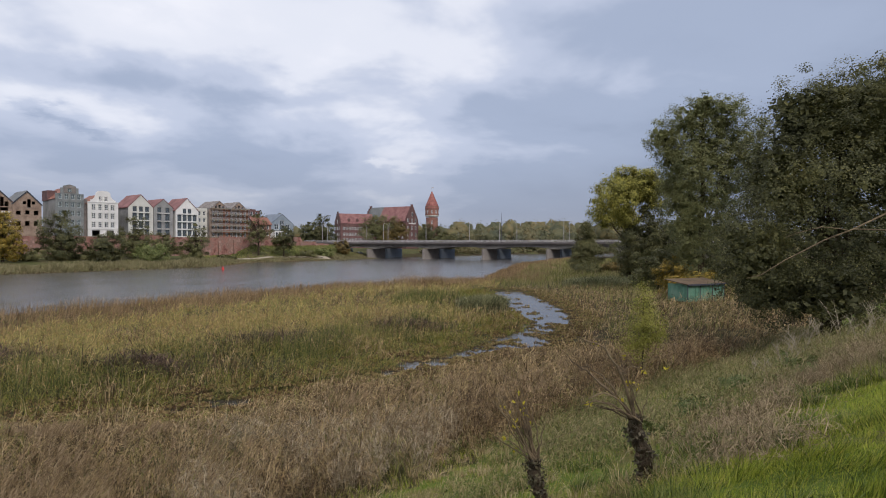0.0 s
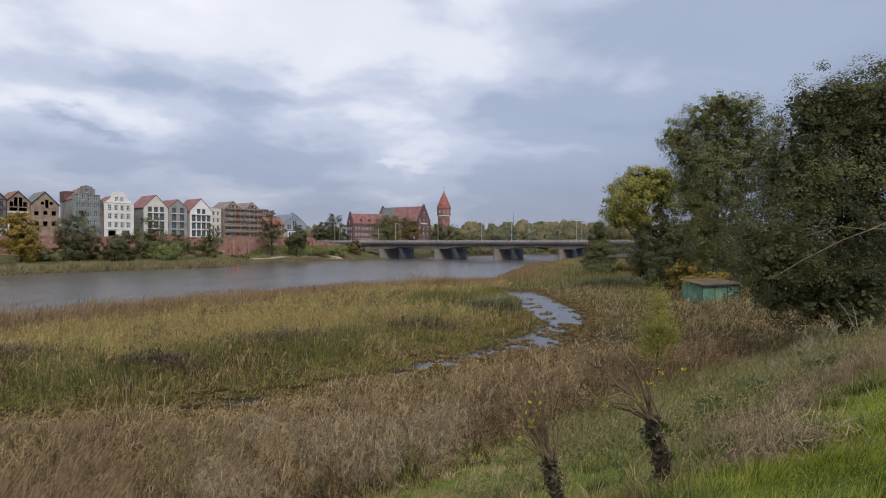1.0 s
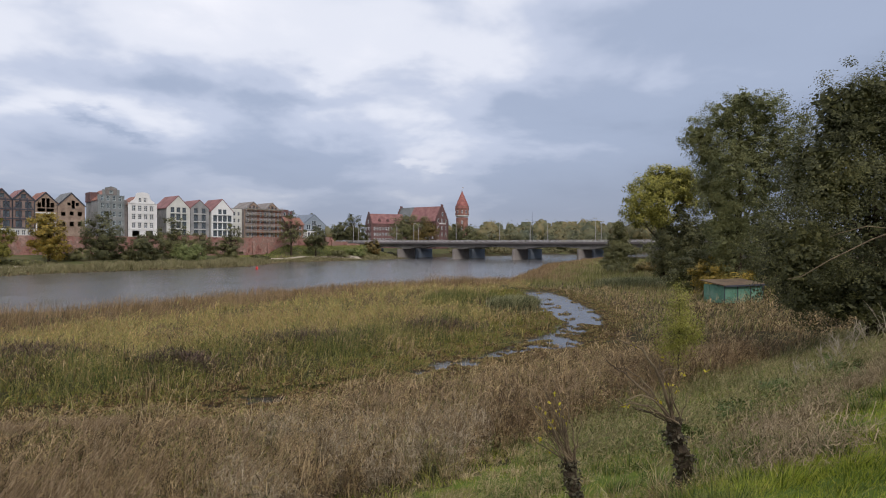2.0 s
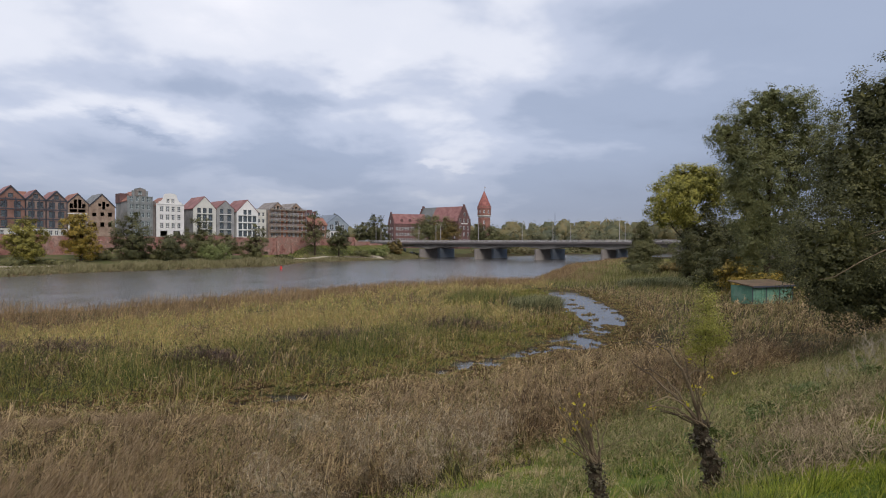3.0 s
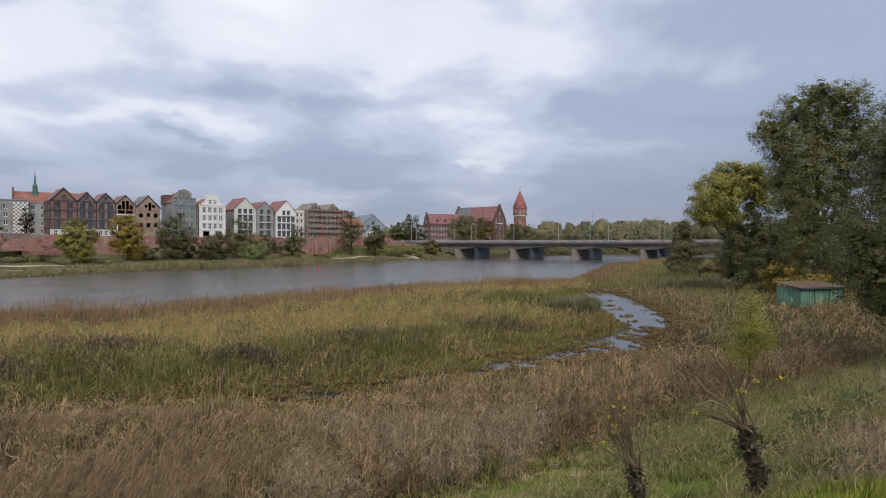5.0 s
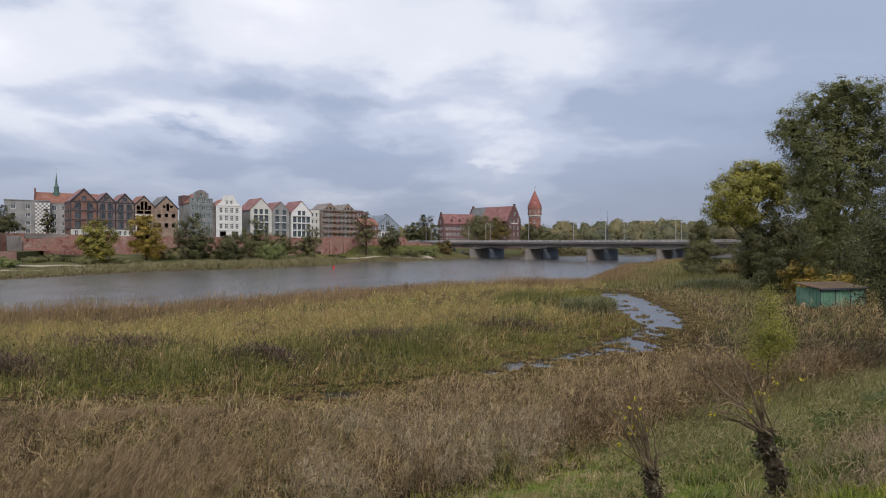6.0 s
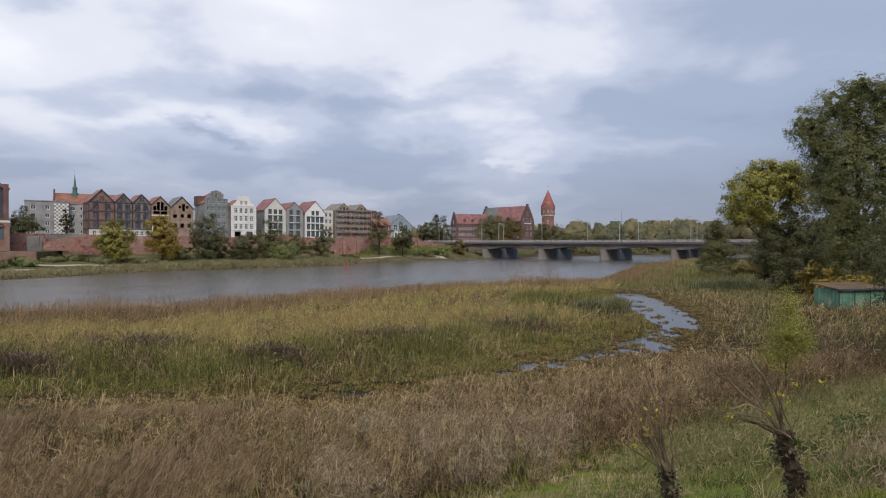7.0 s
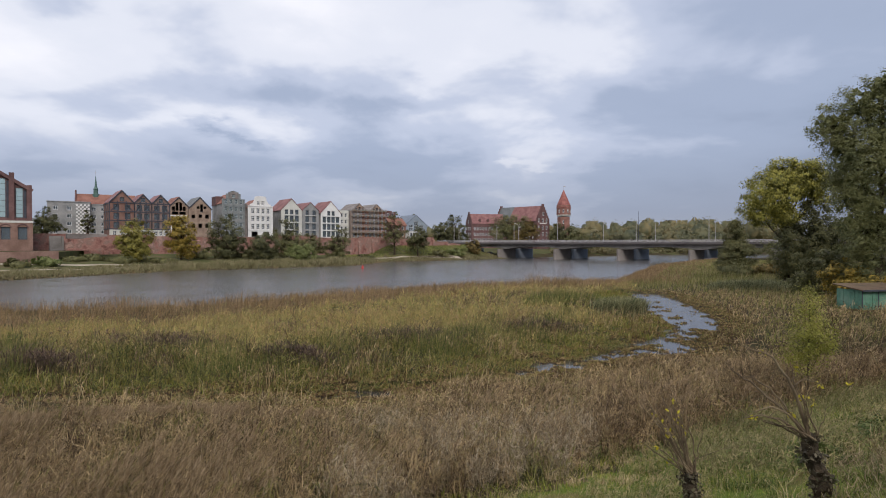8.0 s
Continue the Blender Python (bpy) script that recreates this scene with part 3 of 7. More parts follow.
def blades(rng, x, y, h, w, lean, curl=0.35, z=None, wind=(0.12, -0.05), way=None, plain=False):
    """Corners and quads of bent, tapering blades: two quads each."""
    n = len(x)
    z = land(x, y) if z is None else z
    turn = rng.uniform(0, math.pi, n)
    way = way if way is not None else 2.6 * wobble(x, y, 1.9, 3.7) + 1.9 * wobble(x, y, 0.7, 8.1) + rng.normal(0, 0.9, n)
    sx, sy = np.cos(turn), np.sin(turn)
    lx = np.cos(way) * lean + wind[0]
    ly = np.sin(way) * lean + wind[1]
    drop = np.sqrt(np.clip(1 - (lx ** 2 + ly ** 2) * 0.6, 0.15, 1))
    out = np.empty((n, 6, 3), np.float32)
    for k, (f, wf, bend) in enumerate(((0.0, 1.0, 0.0), (0.6, 0.8, 0.6 - curl * 0.6), (1.0, 0.12, 1.0))):
        cx, cy, cz = x + lx * h * bend, y + ly * h * bend, z - 0.03 + h * f * (drop if k == 2 else 1 - (1 - drop) * 0.45)
        for j, s in enumerate((-0.5, 0.5)):
            out[:, 2 * k + j, 0] = cx + sx * w * wf * s
            out[:, 2 * k + j, 1] = cy + sy * w * wf * s
            out[:, 2 * k + j, 2] = cz
    if plain:                                         # far ones: one quad each
        return out[:, [0, 1, 4, 5]].reshape(-1, 3), np.arange(n)[:, None] * 4 + np.array([[0, 1, 3, 2]])
    b = np.arange(n)[:, None] * 6
    quads = np.concatenate([b + np.array([[0, 1, 3, 2]]), b + np.array([[2, 3, 5, 4]])])
    return out.reshape(-1, 3), quads


def field(name, label, category, material, rng, places, h, w, lean, curl=0.35, z=None, plain=False):
    v, q = blades(rng, *places, h, w, lean, curl, z, plain=plain)
    return tagged(new(name, array_mesh(name, v, q, material)), label, category, kind="stuff")


def clumped(x, y, scale, seed):
    return wobble(x, y, scale, seed) * 0.6 + wobble(x, y, scale * 0.37, seed + 4) * 0.4


def reed_leaves(rng, x, y, h, n, length, w, up=0.45):
    """Long leaves that leave the stems at some height and arch over: two quads each."""
    i = np.repeat(np.arange(len(x)), n)
    m = len(i)
    way = 2.0 * wobble(x[i], y[i], 1.5, 6.7) + rng.uniform(-2.6, 2.6, m)
    z = land(x, y)[i] + h[i] * rng.uniform(0.25, 0.98, m)
    ln = length * rng.uniform(0.55, 1.3, m)
    dx, dy = np.cos(way), np.sin(way)
    lift = ln * rng.normal(up, 0.3, m)
    sag = ln * rng.normal(-0.12, 0.35, m)
    px, py = -dy, dx
    ww = w * rng.uniform(0.6, 1.4, m)
    out = np.empty((m, 6, 3), np.float32)
    for k, (f, wf, dz) in enumerate(((0.0, 0.7, 0 * lift), (0.5, 1.0, lift), (1.0, 0.15, lift + sag))):
        for j, sgn in enumerate((-0.5, 0.5)):
            out[:, 2 * k + j, 0] = x[i] + dx * ln * f + px * ww * wf * sgn
            out[:, 2 * k + j, 1] = y[i] + dy * ln * f + py * ww * wf * sgn
            out[:, 2 * k + j, 2] = np.maximum(z + dz, 0.03) + 0.3 * ww * sgn
    b = np.arange(m)[:, None] * 6
    return out.reshape(-1, 3), np.concatenate([b + np.array([[0, 1, 3, 2]]), b + np.array([[2, 3, 5, 4]])])


def both(a, b):
    return np.concatenate([a[0], b[0]]), np.concatenate([a[1], b[1] + len(a[0])])


def reed_bed(name, label, category, material, rng, x, y, h, stem_w, lean, leaves, length, leaf_w, up=0.45, curl=0.3, plain=False, way=None):
    v, q = both(blades(rng, x, y, h, stem_w * rng.uniform(0.6, 1.5, len(x)), lean, curl, plain=plain, way=way), reed_leaves(rng, x, y, h, leaves, length, leaf_w, up))
    return tagged(new(name, array_mesh(name, v, q, material)), label, category, kind="stuff")


def leaf_cloud(rng, centres, spread, per, size, flat=0.75, middle=None):
    """Leaves as small quads scattered round the clump centres, most of them facing up and outwards."""
    c = np.repeat(np.asarray(centres), per, 0)
    n = len(c)
    off = np.clip(rng.normal(0, 0.75, (n, 3)), -1.15, 1.15) * np.repeat(np.asarray(spread)[:, None], per, 0) * np.array([1, 1, flat])
    p = c + off
    nrm = np.repeat(rng.normal(0, 0.4, (len(centres), 3)), per, 0) + rng.normal(0, 0.3, (n, 3)) + np.array([0, 0, 0.45])
    nrm += 0.45 * off / (np.linalg.norm(off, axis=1)[:, None] + 1e-6)
    if middle is not None:
        out = p - np.asarray(middle)
        nrm += 1.0 * out / (np.linalg.norm(out, axis=1)[:, None] + 1e-6)
    a = np.cross(nrm, rng.normal(0, 1, (n, 3)))
    a /= np.linalg.norm(a, axis=1)[:, None] + 1e-6
    b = np.cross(nrm, a)
    b /= np.linalg.norm(b, axis=1)[:, None] + 1e-6
    s = (size * rng.uniform(0.6, 1.3, n))[:, None]
    v = np.stack([p - a * s * 0.55, p + b * s * 0.34 + a * s * 0.05, p + a * s * 0.55, p - b * s * 0.34 + a * s * 0.05], 1).reshape(-1, 3)
    return v, np.arange(n * 4).reshape(-1, 4)


def reed_foot(x, y):
    """The line along the bank's foot where the reeds begin."""
    return 12.9 + 0.7 * wobble(x, y, 2.0, 4) + 0.3 * wobble(x, y, 0.7, 1)


def dark_reeds():
    """Tall brown stems that stand as a wall along the foot of the slope, coloured darker for its shade."""
    rng = np.random.default_rng(21)
    x, y, way, size = tufts(rng, 1300, 14, 15, 40, 0.16, 0, 30)
    u, g = slope_u(x, y), channel_gap(x, y)
    edge = reed_foot(x, y)
    keep = (u > edge) & (u < edge + 3.2 + 1.2 * wobble(x, y, 3.0, 5)) & (g > 4) & ~inside(x, y, ISLAND)
    x, y, way, size = x[keep], y[keep], way[keep], size[keep]
    h = 1.7 * np.clip(size, 0.6, 1.15) * (1 + 0.3 * clumped(x, y, 2.4, 3.0)) * rng.uniform(0.5, 1.1, len(x))
    h = np.minimum(h, 0.08 + 0.75 * channel_gap(x, y) * 7.5 / np.hypot(x, y))
    reed_bed("dark_reed_wall", "tall brown reeds along the foot of the slope, darkened for shade", "reeds", M_DARKREED, rng, x, y, h, 0.013, np.abs(rng.normal(0.05, 0.2, len(x))), 3, 0.34, 0.02, 0.1, way=way)
    # dark patches of dead weeds between the paler reeds
    x, y, way, size = tufts(rng, 2600, 10, 12, 45, 0.2, -54, 34)
    keep = (slope_u(x, y) > reed_foot(x, y) + 1) & (channel_gap(x, y) > 3) & ~inside(x, y, ISLAND) & (clumped(x, y, 2.6, 9.3) > 0.22)
    x, y, way, size = x[keep], y[keep], way[keep], size[keep]
    h = np.minimum(rng.uniform(0.5, 1.15, len(x)) * size, 0.08 + 0.6 * channel_gap(x, y) * 7.5 / np.hypot(x, y))
    reed_bed("dead_weed_patches", "dark reddish brown dead weeds between the reeds", "dead weeds", M_DARKREED, rng, x, y, h, 0.014, np.abs(rng.normal(0.2, 0.4, len(x))), 3, 0.3, 0.02, 0.1, way=way)


def cattail_clumps():
    """Upright dark green cattail stands on the island, with low fresh green plants along its wet rim."""
    rng = np.random.default_rng(22)
    x, y = sector(rng, 90000, 22, 75, -52, 8)
    g = channel_gap(x, y)
    stand = clumped(x, y, 4.2, 17.0)
    keep = inside(x, y, ISLAND) & (g > 4.5) & (g < island_line(x, y) + 2.5) & (stand > 0.2)
    x, y, stand = x[keep], y[keep], stand[keep]
    h = np.interp(stand, [0.2, 0.45], [1.0, 1.75]) * rng.uniform(0.65, 1.1, len(x))
    field("cattail_stands", "upright dark green cattail stands on the marshy island", "cattail", M_CATTAIL, rng, (x, y), h, np.maximum(0.02, np.hypot(x, y) * 0.0008) * rng.uniform(0.7, 1.4, len(x)), np.abs(rng.normal(0.05, 0.18, len(x))), 0.3, plain=True)
    x, y = sector(rng, 300000, 20, 90, -52, 14)
    g = channel_gap(x, y)
    keep = inside(x, y, ISLAND) & (g > 0.4) & (g < 6.0 + 1.5 * wobble(x, y, 2.5, 3)) & (clumped(x, y, 1.4, 12.0) > np.interp(g, [1, 3], [0.1, -0.2]))
    x, y = x[keep], y[keep]
    field("green_rim_plants", "low fresh green water plants along the island's rim", "water plants", M_RIM, rng, (x, y), rng.uniform(0.12, 0.5, len(x)), np.maximum(0.03, np.hypot(x, y) * 0.001) * rng.uniform(0.7, 1.5, len(x)), np.abs(rng.normal(0.2, 0.5, len(x))), 0.5, plain=True)


def near_reeds():
    """Tangled dry reeds from the bank's foot to the side channel."""
    rng = np.random.default_rng(11)
    for k, (r0, r1, n, sw, lw, per, each, sigma) in enumerate(((9, 20, 1500, 0.008, 0.012, 5, 12, 0.13), (20, 38, 3400, 0.014, 0.02, 3, 9, 0.17), (38, 95, 5200, 0.032, 0.045, 1, 8, 0.34))):
        x, y, way, size = tufts(rng, n, each, r0, r1, sigma)
        u, g = slope_u(x, y), channel_gap(x, y)
        tall = np.interp(u, [12.6, 14.0, 18], [0.6, 1.5, 1.55]) * np.interp(x, [-6, 2, 14, 30], [0.8, 1, 1, 0.8])
        mud = np.interp(x, [-12, -4, 2], [3.2, 2.4, 1.3])
        tall = np.minimum(tall, 0.08 + 0.68 * np.maximum(g - mud, 0) * 7.5 / np.hypot(x, y))
        gaps = clumped(x, y, 2.6, 9.3) + 0.4 * wobble(x, y, 0.9, 2.2)
        keep = (u > reed_foot(x, y)) & (g > 1.9 + 0.9 * wobble(x, y, 1.5, 2)) & ~inside(x, y, ISLAND) & (land(x, y) > 0.02) & (gaps < 0.62)
        x, y, tall, way, size = x[keep], y[keep], tall[keep], way[keep], size[keep]
        h = tall * np.clip(size, 0.5, 1.2) * (1 + 0.42 * clumped(x, y, 2.4, 3.0)) * rng.uniform(0.5, 1.12, len(x))
        lean = np.abs(rng.normal(0.2, 0.42, len(x)))
        reed_bed("brown_reed_bed", "tangled dry brown reeds at the foot of the bank", "reeds", M_REED, rng, x, y, h, sw, lean, per, (0.36, 0.42, 0.6)[k], lw, 0.25, way=way, plain=k > 0)
    x, y = sector(rng, 34000, 9, 34)
    keep = (slope_u(x, y) > 12.2) & (channel_gap(x, y) > 2.5) & ~inside(x, y, ISLAND) & (clumped(x, y, 1.7, 5.5) > 0.1)
    x, y = x[keep], y[keep]
    reed_bed("green_undergrowth", "green grass leaves growing between dry reeds", "grass", M_SEDGE, rng, x, y, rng.uniform(0.4, 1.3, len(x)) * np.clip(channel_gap(x, y) / 8, 0.2, 1), 0.011, np.abs(rng.normal(0.1, 0.4, len(x))), 1, 0.4, 0.018, 0.3)
    # lighter broken stems lying about over the bed
    x, y = sector(rng, 1900, 10, 32)
    keep = (slope_u(x, y) > 13.0) & (channel_gap(x, y) > 2) & ~inside(x, y, ISLAND)
    x, y = x[keep], y[keep]
    field("straw_stalks", "pale broken stalks lying over the reeds", "dry stalks", M_STRAW, rng, (x, y), rng.uniform(0.7, 1.9, len(x)), np.hypot(x, y) * 0.0007, np.abs(rng.normal(0.4, 0.6, len(x))), 0.5)
    # a bleached, broken tangle near the bank's foot
    x, y, way, size = tufts(rng, 620, 11, 13.5, 21.5, 0.25, -25, 2)
    keep = (slope_u(x, y) > reed_foot(x, y)) & (clumped(x, y, 2.2, 8.8) > -0.2)
    x, y, way, size = x[keep], y[keep], way[keep], size[keep]
    reed_bed("bleached_reed_tangle", "bleached broken reeds tangled at the bank's foot", "reeds", M_TANGLE, rng, x, y, size * rng.uniform(0.7, 1.3, len(x)), 0.008, np.abs(rng.normal(0.5, 0.45, len(x))), 3, 0.34, 0.011, 0.2, way=way)
    # feathery seed heads nodding over the stems
    x, y, way, size = (np.concatenate(c) for c in zip(tufts(rng, 1300, 5, 9.5, 36, 0.22), tufts(rng, 360, 7, 13, 27, 0.3, -56, -32)))
    g = channel_gap(x, y)
    keep = (slope_u(x, y) > reed_foot(x, y) + 0.4) & (g > 4) & ~inside(x, y, ISLAND) & (clumped(x, y, 3.0, 7.7) > -0.15)
    x, y, way = x[keep], y[keep], way[keep]
    h = np.minimum(rng.uniform(1.0, 1.75, len(x)), 0.1 + 0.68 * np.maximum(g[keep] - 2.4, 0) * 7.5 / np.hypot(x, y))
    stems = blades(rng, x, y, h, np.full(len(x), 0.009), np.abs(rng.normal(0.1, 0.12, len(x))), 0.3, way=way, plain=True)
    tips = stems[0].reshape(-1, 4, 3)[:, 2:].mean(1)
    i = np.repeat(np.arange(len(x)), 9)
    f = np.tile(np.linspace(0, 1, 9), len(x))
    px, py, pz = tips[i, 0], tips[i, 1], tips[i, 2] - 0.2 * f
    fan = 0.5 + rng.normal(0, 0.8, len(i))
    plume = blades(rng, px, py, rng.uniform(0.12, 0.32, len(i)), rng.uniform(0.012, 0.026, len(i)), rng.uniform(0.35, 0.95, len(i)), 0.6, pz, (0.1, -0.05), fan, plain=True)
    v, q = both(stems, plume)
    tagged(new("reed_plumes", array_mesh("reed_plumes", v, q, M_PLUME)), "feathery pinkish brown seed heads over the reeds", "reeds", kind="stuff")


def island_line(x, y):
    """How far from the channel the green edge of the island gives way to the ochre field."""
    return 8.5 + 4.5 * wobble(x, y, 7, 6) + 1.8 * wobble(x, y, 2.3, 1) + np.interp(x, [-40, -10, 5], [4, 1, -2])


def green_sedge():
    """Green sedge and cattail along the island's near edge."""
    rng = np.random.default_rng(12)
    for k, (r0, r1, n, sw, lw, each, sigma) in enumerate(((18, 45, 5200, 0.018, 0.022, 11, 0.19), (45, 110, 4600, 0.042, 0.05, 8, 0.36))):
        x, y, way, size = tufts(rng, n, each, r0, r1, sigma)
        g = channel_gap(x, y)
        keep = inside(x, y, ISLAND) & (g > 0.5 + 0.8 * wobble(x, y, 1.5, 2)) & (g < island_line(x, y) + rng.normal(0, 1.5, len(x))) & (river_gap(x, y) > 9)
        x, y, g, way, size = x[keep], y[keep], g[keep], way[keep], size[keep]
        h = np.interp(g, [0.3, 3.5, 6.0, 9], [0.14, 0.3, 0.85, 1.35]) * size * (1 + 0.75 * clumped(x, y, 2.6, 6.0)) * rng.uniform(0.5, 1.15, len(x))
        reed_bed("green_sedge_bed", "green sedge and cattail by the side channel", "sedge", M_SEDGE, rng, x, y, h, sw, np.abs(rng.normal(0.25, 0.35, len(x))), 1, 0.5, lw, 0.35, way=way)
    x, y = sector(rng, 26000, 18, 60)
    g = channel_gap(x, y)
    keep = inside(x, y, ISLAND) & (g > 1) & (g < island_line(x, y) + 2) & (clumped(x, y, 2.6, 9.9) > 0.12)
    x, y = x[keep], y[keep]
    reed_bed("faded_reed_patches", "faded brown reeds standing among green sedge", "reeds", M_REED, rng, x, y, rng.uniform(0.5, 1.35, len(x)), 0.022, np.abs(rng.normal(0, 0.35, len(x))), 1, 0.5, 0.028)
    x, y = sector(rng, 42000, 22, 90, -56, 6)
    g = channel_gap(x, y)
    keep = inside(x, y, ISLAND) & (g > 5) & (g < 26) & (clumped(x, y, 3.6, 14.4) > 0.42)
    x, y = [x[keep]], [y[keep]]
    for cx, cy, sx, sy in ((-27.4, 33.8, 4.2, 1.5), (-30, 26.5, 2.6, 1.0), (-12, 39.5, 3.2, 1.1), (-17, 31.5, 2.4, 0.9), (-3.5, 46.5, 2.6, 0.9)):
        x.append(rng.normal(cx, sx * 0.55, 1500))
        y.append(rng.normal(cy, sy * 0.55, 1500))
    x, y = np.concatenate(x), np.concatenate(y)
    reed_bed("withered_reed_patches", "withered dark brown reed patches on the island", "reeds", M_WITHER, rng, x, y, rng.uniform(0.6, 1.25, len(x)), np.maximum(0.02, np.hypot(x, y) * 0.0007), np.abs(rng.normal(0.2, 0.35, len(x))), 1, 0.4, 0.035, plain=True)


def edge_band(x):
    """How wide the brown reeds along the river stand."""
    return np.interp(x, [-52, -30, -12], [21, 15, 10.5])


def ochre_field():
    rng = np.random.default_rng(13)
    for k, (r0, r1, n, sw, lw, each, sigma) in enumerate(((24, 60, 7000, 0.024, 0.028, 9, 0.24), (60, 125, 8000, 0.05, 0.055, 7, 0.42))):
        x, y, way, size = tufts(rng, n, each, r0, r1, sigma, -60, 12)
        g, d = channel_gap(x, y), river_gap(x, y)
        keep = inside(x, y, ISLAND) & (g > np.maximum(6.0, island_line(x, y)) - 1.2 + rng.normal(0, 1.2, len(x))) & (d > edge_band(x) + 4 * wobble(x, y, 8, 1))
        x, y, way, size = x[keep], y[keep], way[keep], size[keep]
        h = 1.0 * size * (1 + 0.45 * clumped(x, y, 3.4, 2.0) + 0.25 * wobble(x, y, 9, 3.0)) * rng.uniform(0.5, 1.12, len(x))
        reed_bed("ochre_grass_field", "ochre autumn grass covering the marshy river island", "grass", M_OCHRE, rng, x, y, h, sw, np.abs(rng.normal(0.45, 0.45, len(x))), 1, 0.55, lw, 0.2, plain=True, way=way)


def river_edge():
    rng = np.random.default_rng(14)
    x, y = sector(rng, 520000, 45, 255, -58, 16)
    d = river_gap(x, y)
    far = town_side(x, y)
    keep = ~far & (d > -0.3) & (d < edge_band(x) + 2 + 4 * wobble(x, y, 8, 1)) & (channel_gap(x, y) > 1)
    x, y = x[keep], y[keep]
    r = np.hypot(x, y)
    h = np.interp(y, [110, 135], [1.35, 1.0]) * (1 + 0.6 * clumped(x, y, 4, 9.0) + 0.2 * wobble(x, y, 11, 5.0)) * rng.uniform(0.6, 1.12, len(x))
    field("river_edge_reed_bed", "tall brown reeds along the river's edge", "reeds", M_EDGE, rng, (x, y), h, np.maximum(0.03, r * 0.00065) * rng.uniform(0.5, 1.4, len(x)), np.abs(rng.normal(0.35, 0.45, len(x))), 0.35, plain=True)


def right_meadow():
    """Olive sedge between the pond, the shed and the trees."""
    rng = np.random.default_rng(15)
    x, y = sector(rng, 64000, 48, 230, 3, 41)
    g, d = channel_gap(x, y), river_gap(x, y)
    keep = ~inside(x, y, ISLAND) & ~town_side(x, y) & (g > 0.8) & (d > 6) & (land(x, y) > 0.03) & (slope_u(x, y) > 18)
    x, y, g = x[keep], y[keep], g[keep]
    r = np.hypot(x, y)
    h = np.minimum(1.1, 0.15 + 0.9 * g * 7.5 / r) * np.interp(np.hypot(x - 29, y - 62), [6, 16], [0.55, 1]) * (1 + 0.3 * clumped(x, y, 5, 7.0)) * rng.uniform(0.6, 1.15, len(x))
    field("meadow_sedge", "olive and brown sedge between the pond and the trees", "sedge", M_MEADOW, rng, (x, y), h, np.maximum(0.06, r * 0.0011) * rng.uniform(0.7, 1.5, len(x)), np.abs(rng.normal(0, 0.25, len(x))), 0.35, plain=True)
    # a taller dark clump on the pond's far side and one on the island's tip
    for cx, cy, sx, sy, hh, n in ((3.9, 59.5, 2.5, 1.5, 2.15, 7000), (26, 95, 6, 2.5, 1.9, 7000)):
        a, k = rng.uniform(0, 2 * math.pi, n), np.sqrt(rng.random(n)) * rng.uniform(0.85, 1.15, n)
        x, y = cx + sx * k * np.cos(a), cy + sy * k * np.sin(a)
        keep = channel_gap(x, y) > 0.3
        x, y = x[keep], y[keep]
        field("dark_reed_clump", "dense dark green reed clump by the pond", "reeds", M_CLUMP, rng, (x, y), hh * rng.uniform(0.6, 1.1, len(x)) * (1 - 0.35 * np.clip(np.hypot((x - cx) / sx, (y - cy) / sy) / 2.2, 0, 1)), 0.05 * rng.uniform(0.7, 1.4, len(x)), np.abs(rng.normal(0.1, 0.3, len(x))), 0.5)


def water_weed():
    rng = np.random.default_rng(16)
    x, y = sector(rng, 150000, 20, 100, -50, 20)
    g = channel_gap(x, y)
    edge = g + 0.75 * wobble(x, y, 1.3, 1.0) + 0.55 * wobble(x, y, 0.5, 3.0)
    keep = (g < np.interp(x, [-6, 4], [5.5, 4.2])) & ((weed_mat(x, y) > 0.03) | (edge > 0.6)) & (rng.random(len(x)) < 0.9)
    x, y, edge = x[keep], y[keep], edge[keep]
    z = np.maximum(land(x, y), 0.0)
    h = np.interp(edge, [-0.6, 0.3, 1.5, 4], [0.035, 0.06, 0.14, 0.26]) * rng.uniform(0.5, 1.3, len(x)) * (1 + 0.6 * clumped(x, y, 1.6, 8.0))
    field("water_weed", "low rusty weed and mud plants lining the side channel", "water weed", M_WEED, rng, (x, y), h, np.maximum(0.03, np.hypot(x, y) * 0.001) * rng.uniform(0.7, 1.6, len(x)), np.abs(rng.normal(0, 0.9, len(x))), 0.5, z, plain=True)
    # flat leaves matted over mud and shallows
    k = rng.integers(0, len(CHANNEL) - 1, 60000)
    line = np.array(CHANNEL)
    f = rng.random(len(k))[:, None]
    p = line[k] + (line[k + 1] - line[k]) * f
    x, y = p[:, 0] + rng.uniform(-5.5, 5.5, len(k)), p[:, 1] + rng.uniform(-5, 5, len(k))
    edge = channel_gap(x, y) + 0.75 * wobble(x, y, 1.3, 1.0) + 0.55 * wobble(x, y, 0.5, 3.0)
    keep = (edge < 3.4) & ((weed_mat(x, y) > 0.05) | (edge > 0.75))
    x, y, edge = x[keep], y[keep], edge[keep]
    c = np.stack([x, y, np.maximum(land(x, y), 0.0) + 0.015 + rng.uniform(0, 0.025, len(x)) + np.interp(edge, [0.3, 3], [0, 0.1])], 1)
    v, q = leaf_cloud(rng, c, np.full(len(c), 0.1), 2, 0.14, 0.15)
    tagged(new("weed_mats", array_mesh("weed_mats", v, q, M_WEED)), "matted rusty and green water weed closing the side channel", "water weed", kind="stuff")


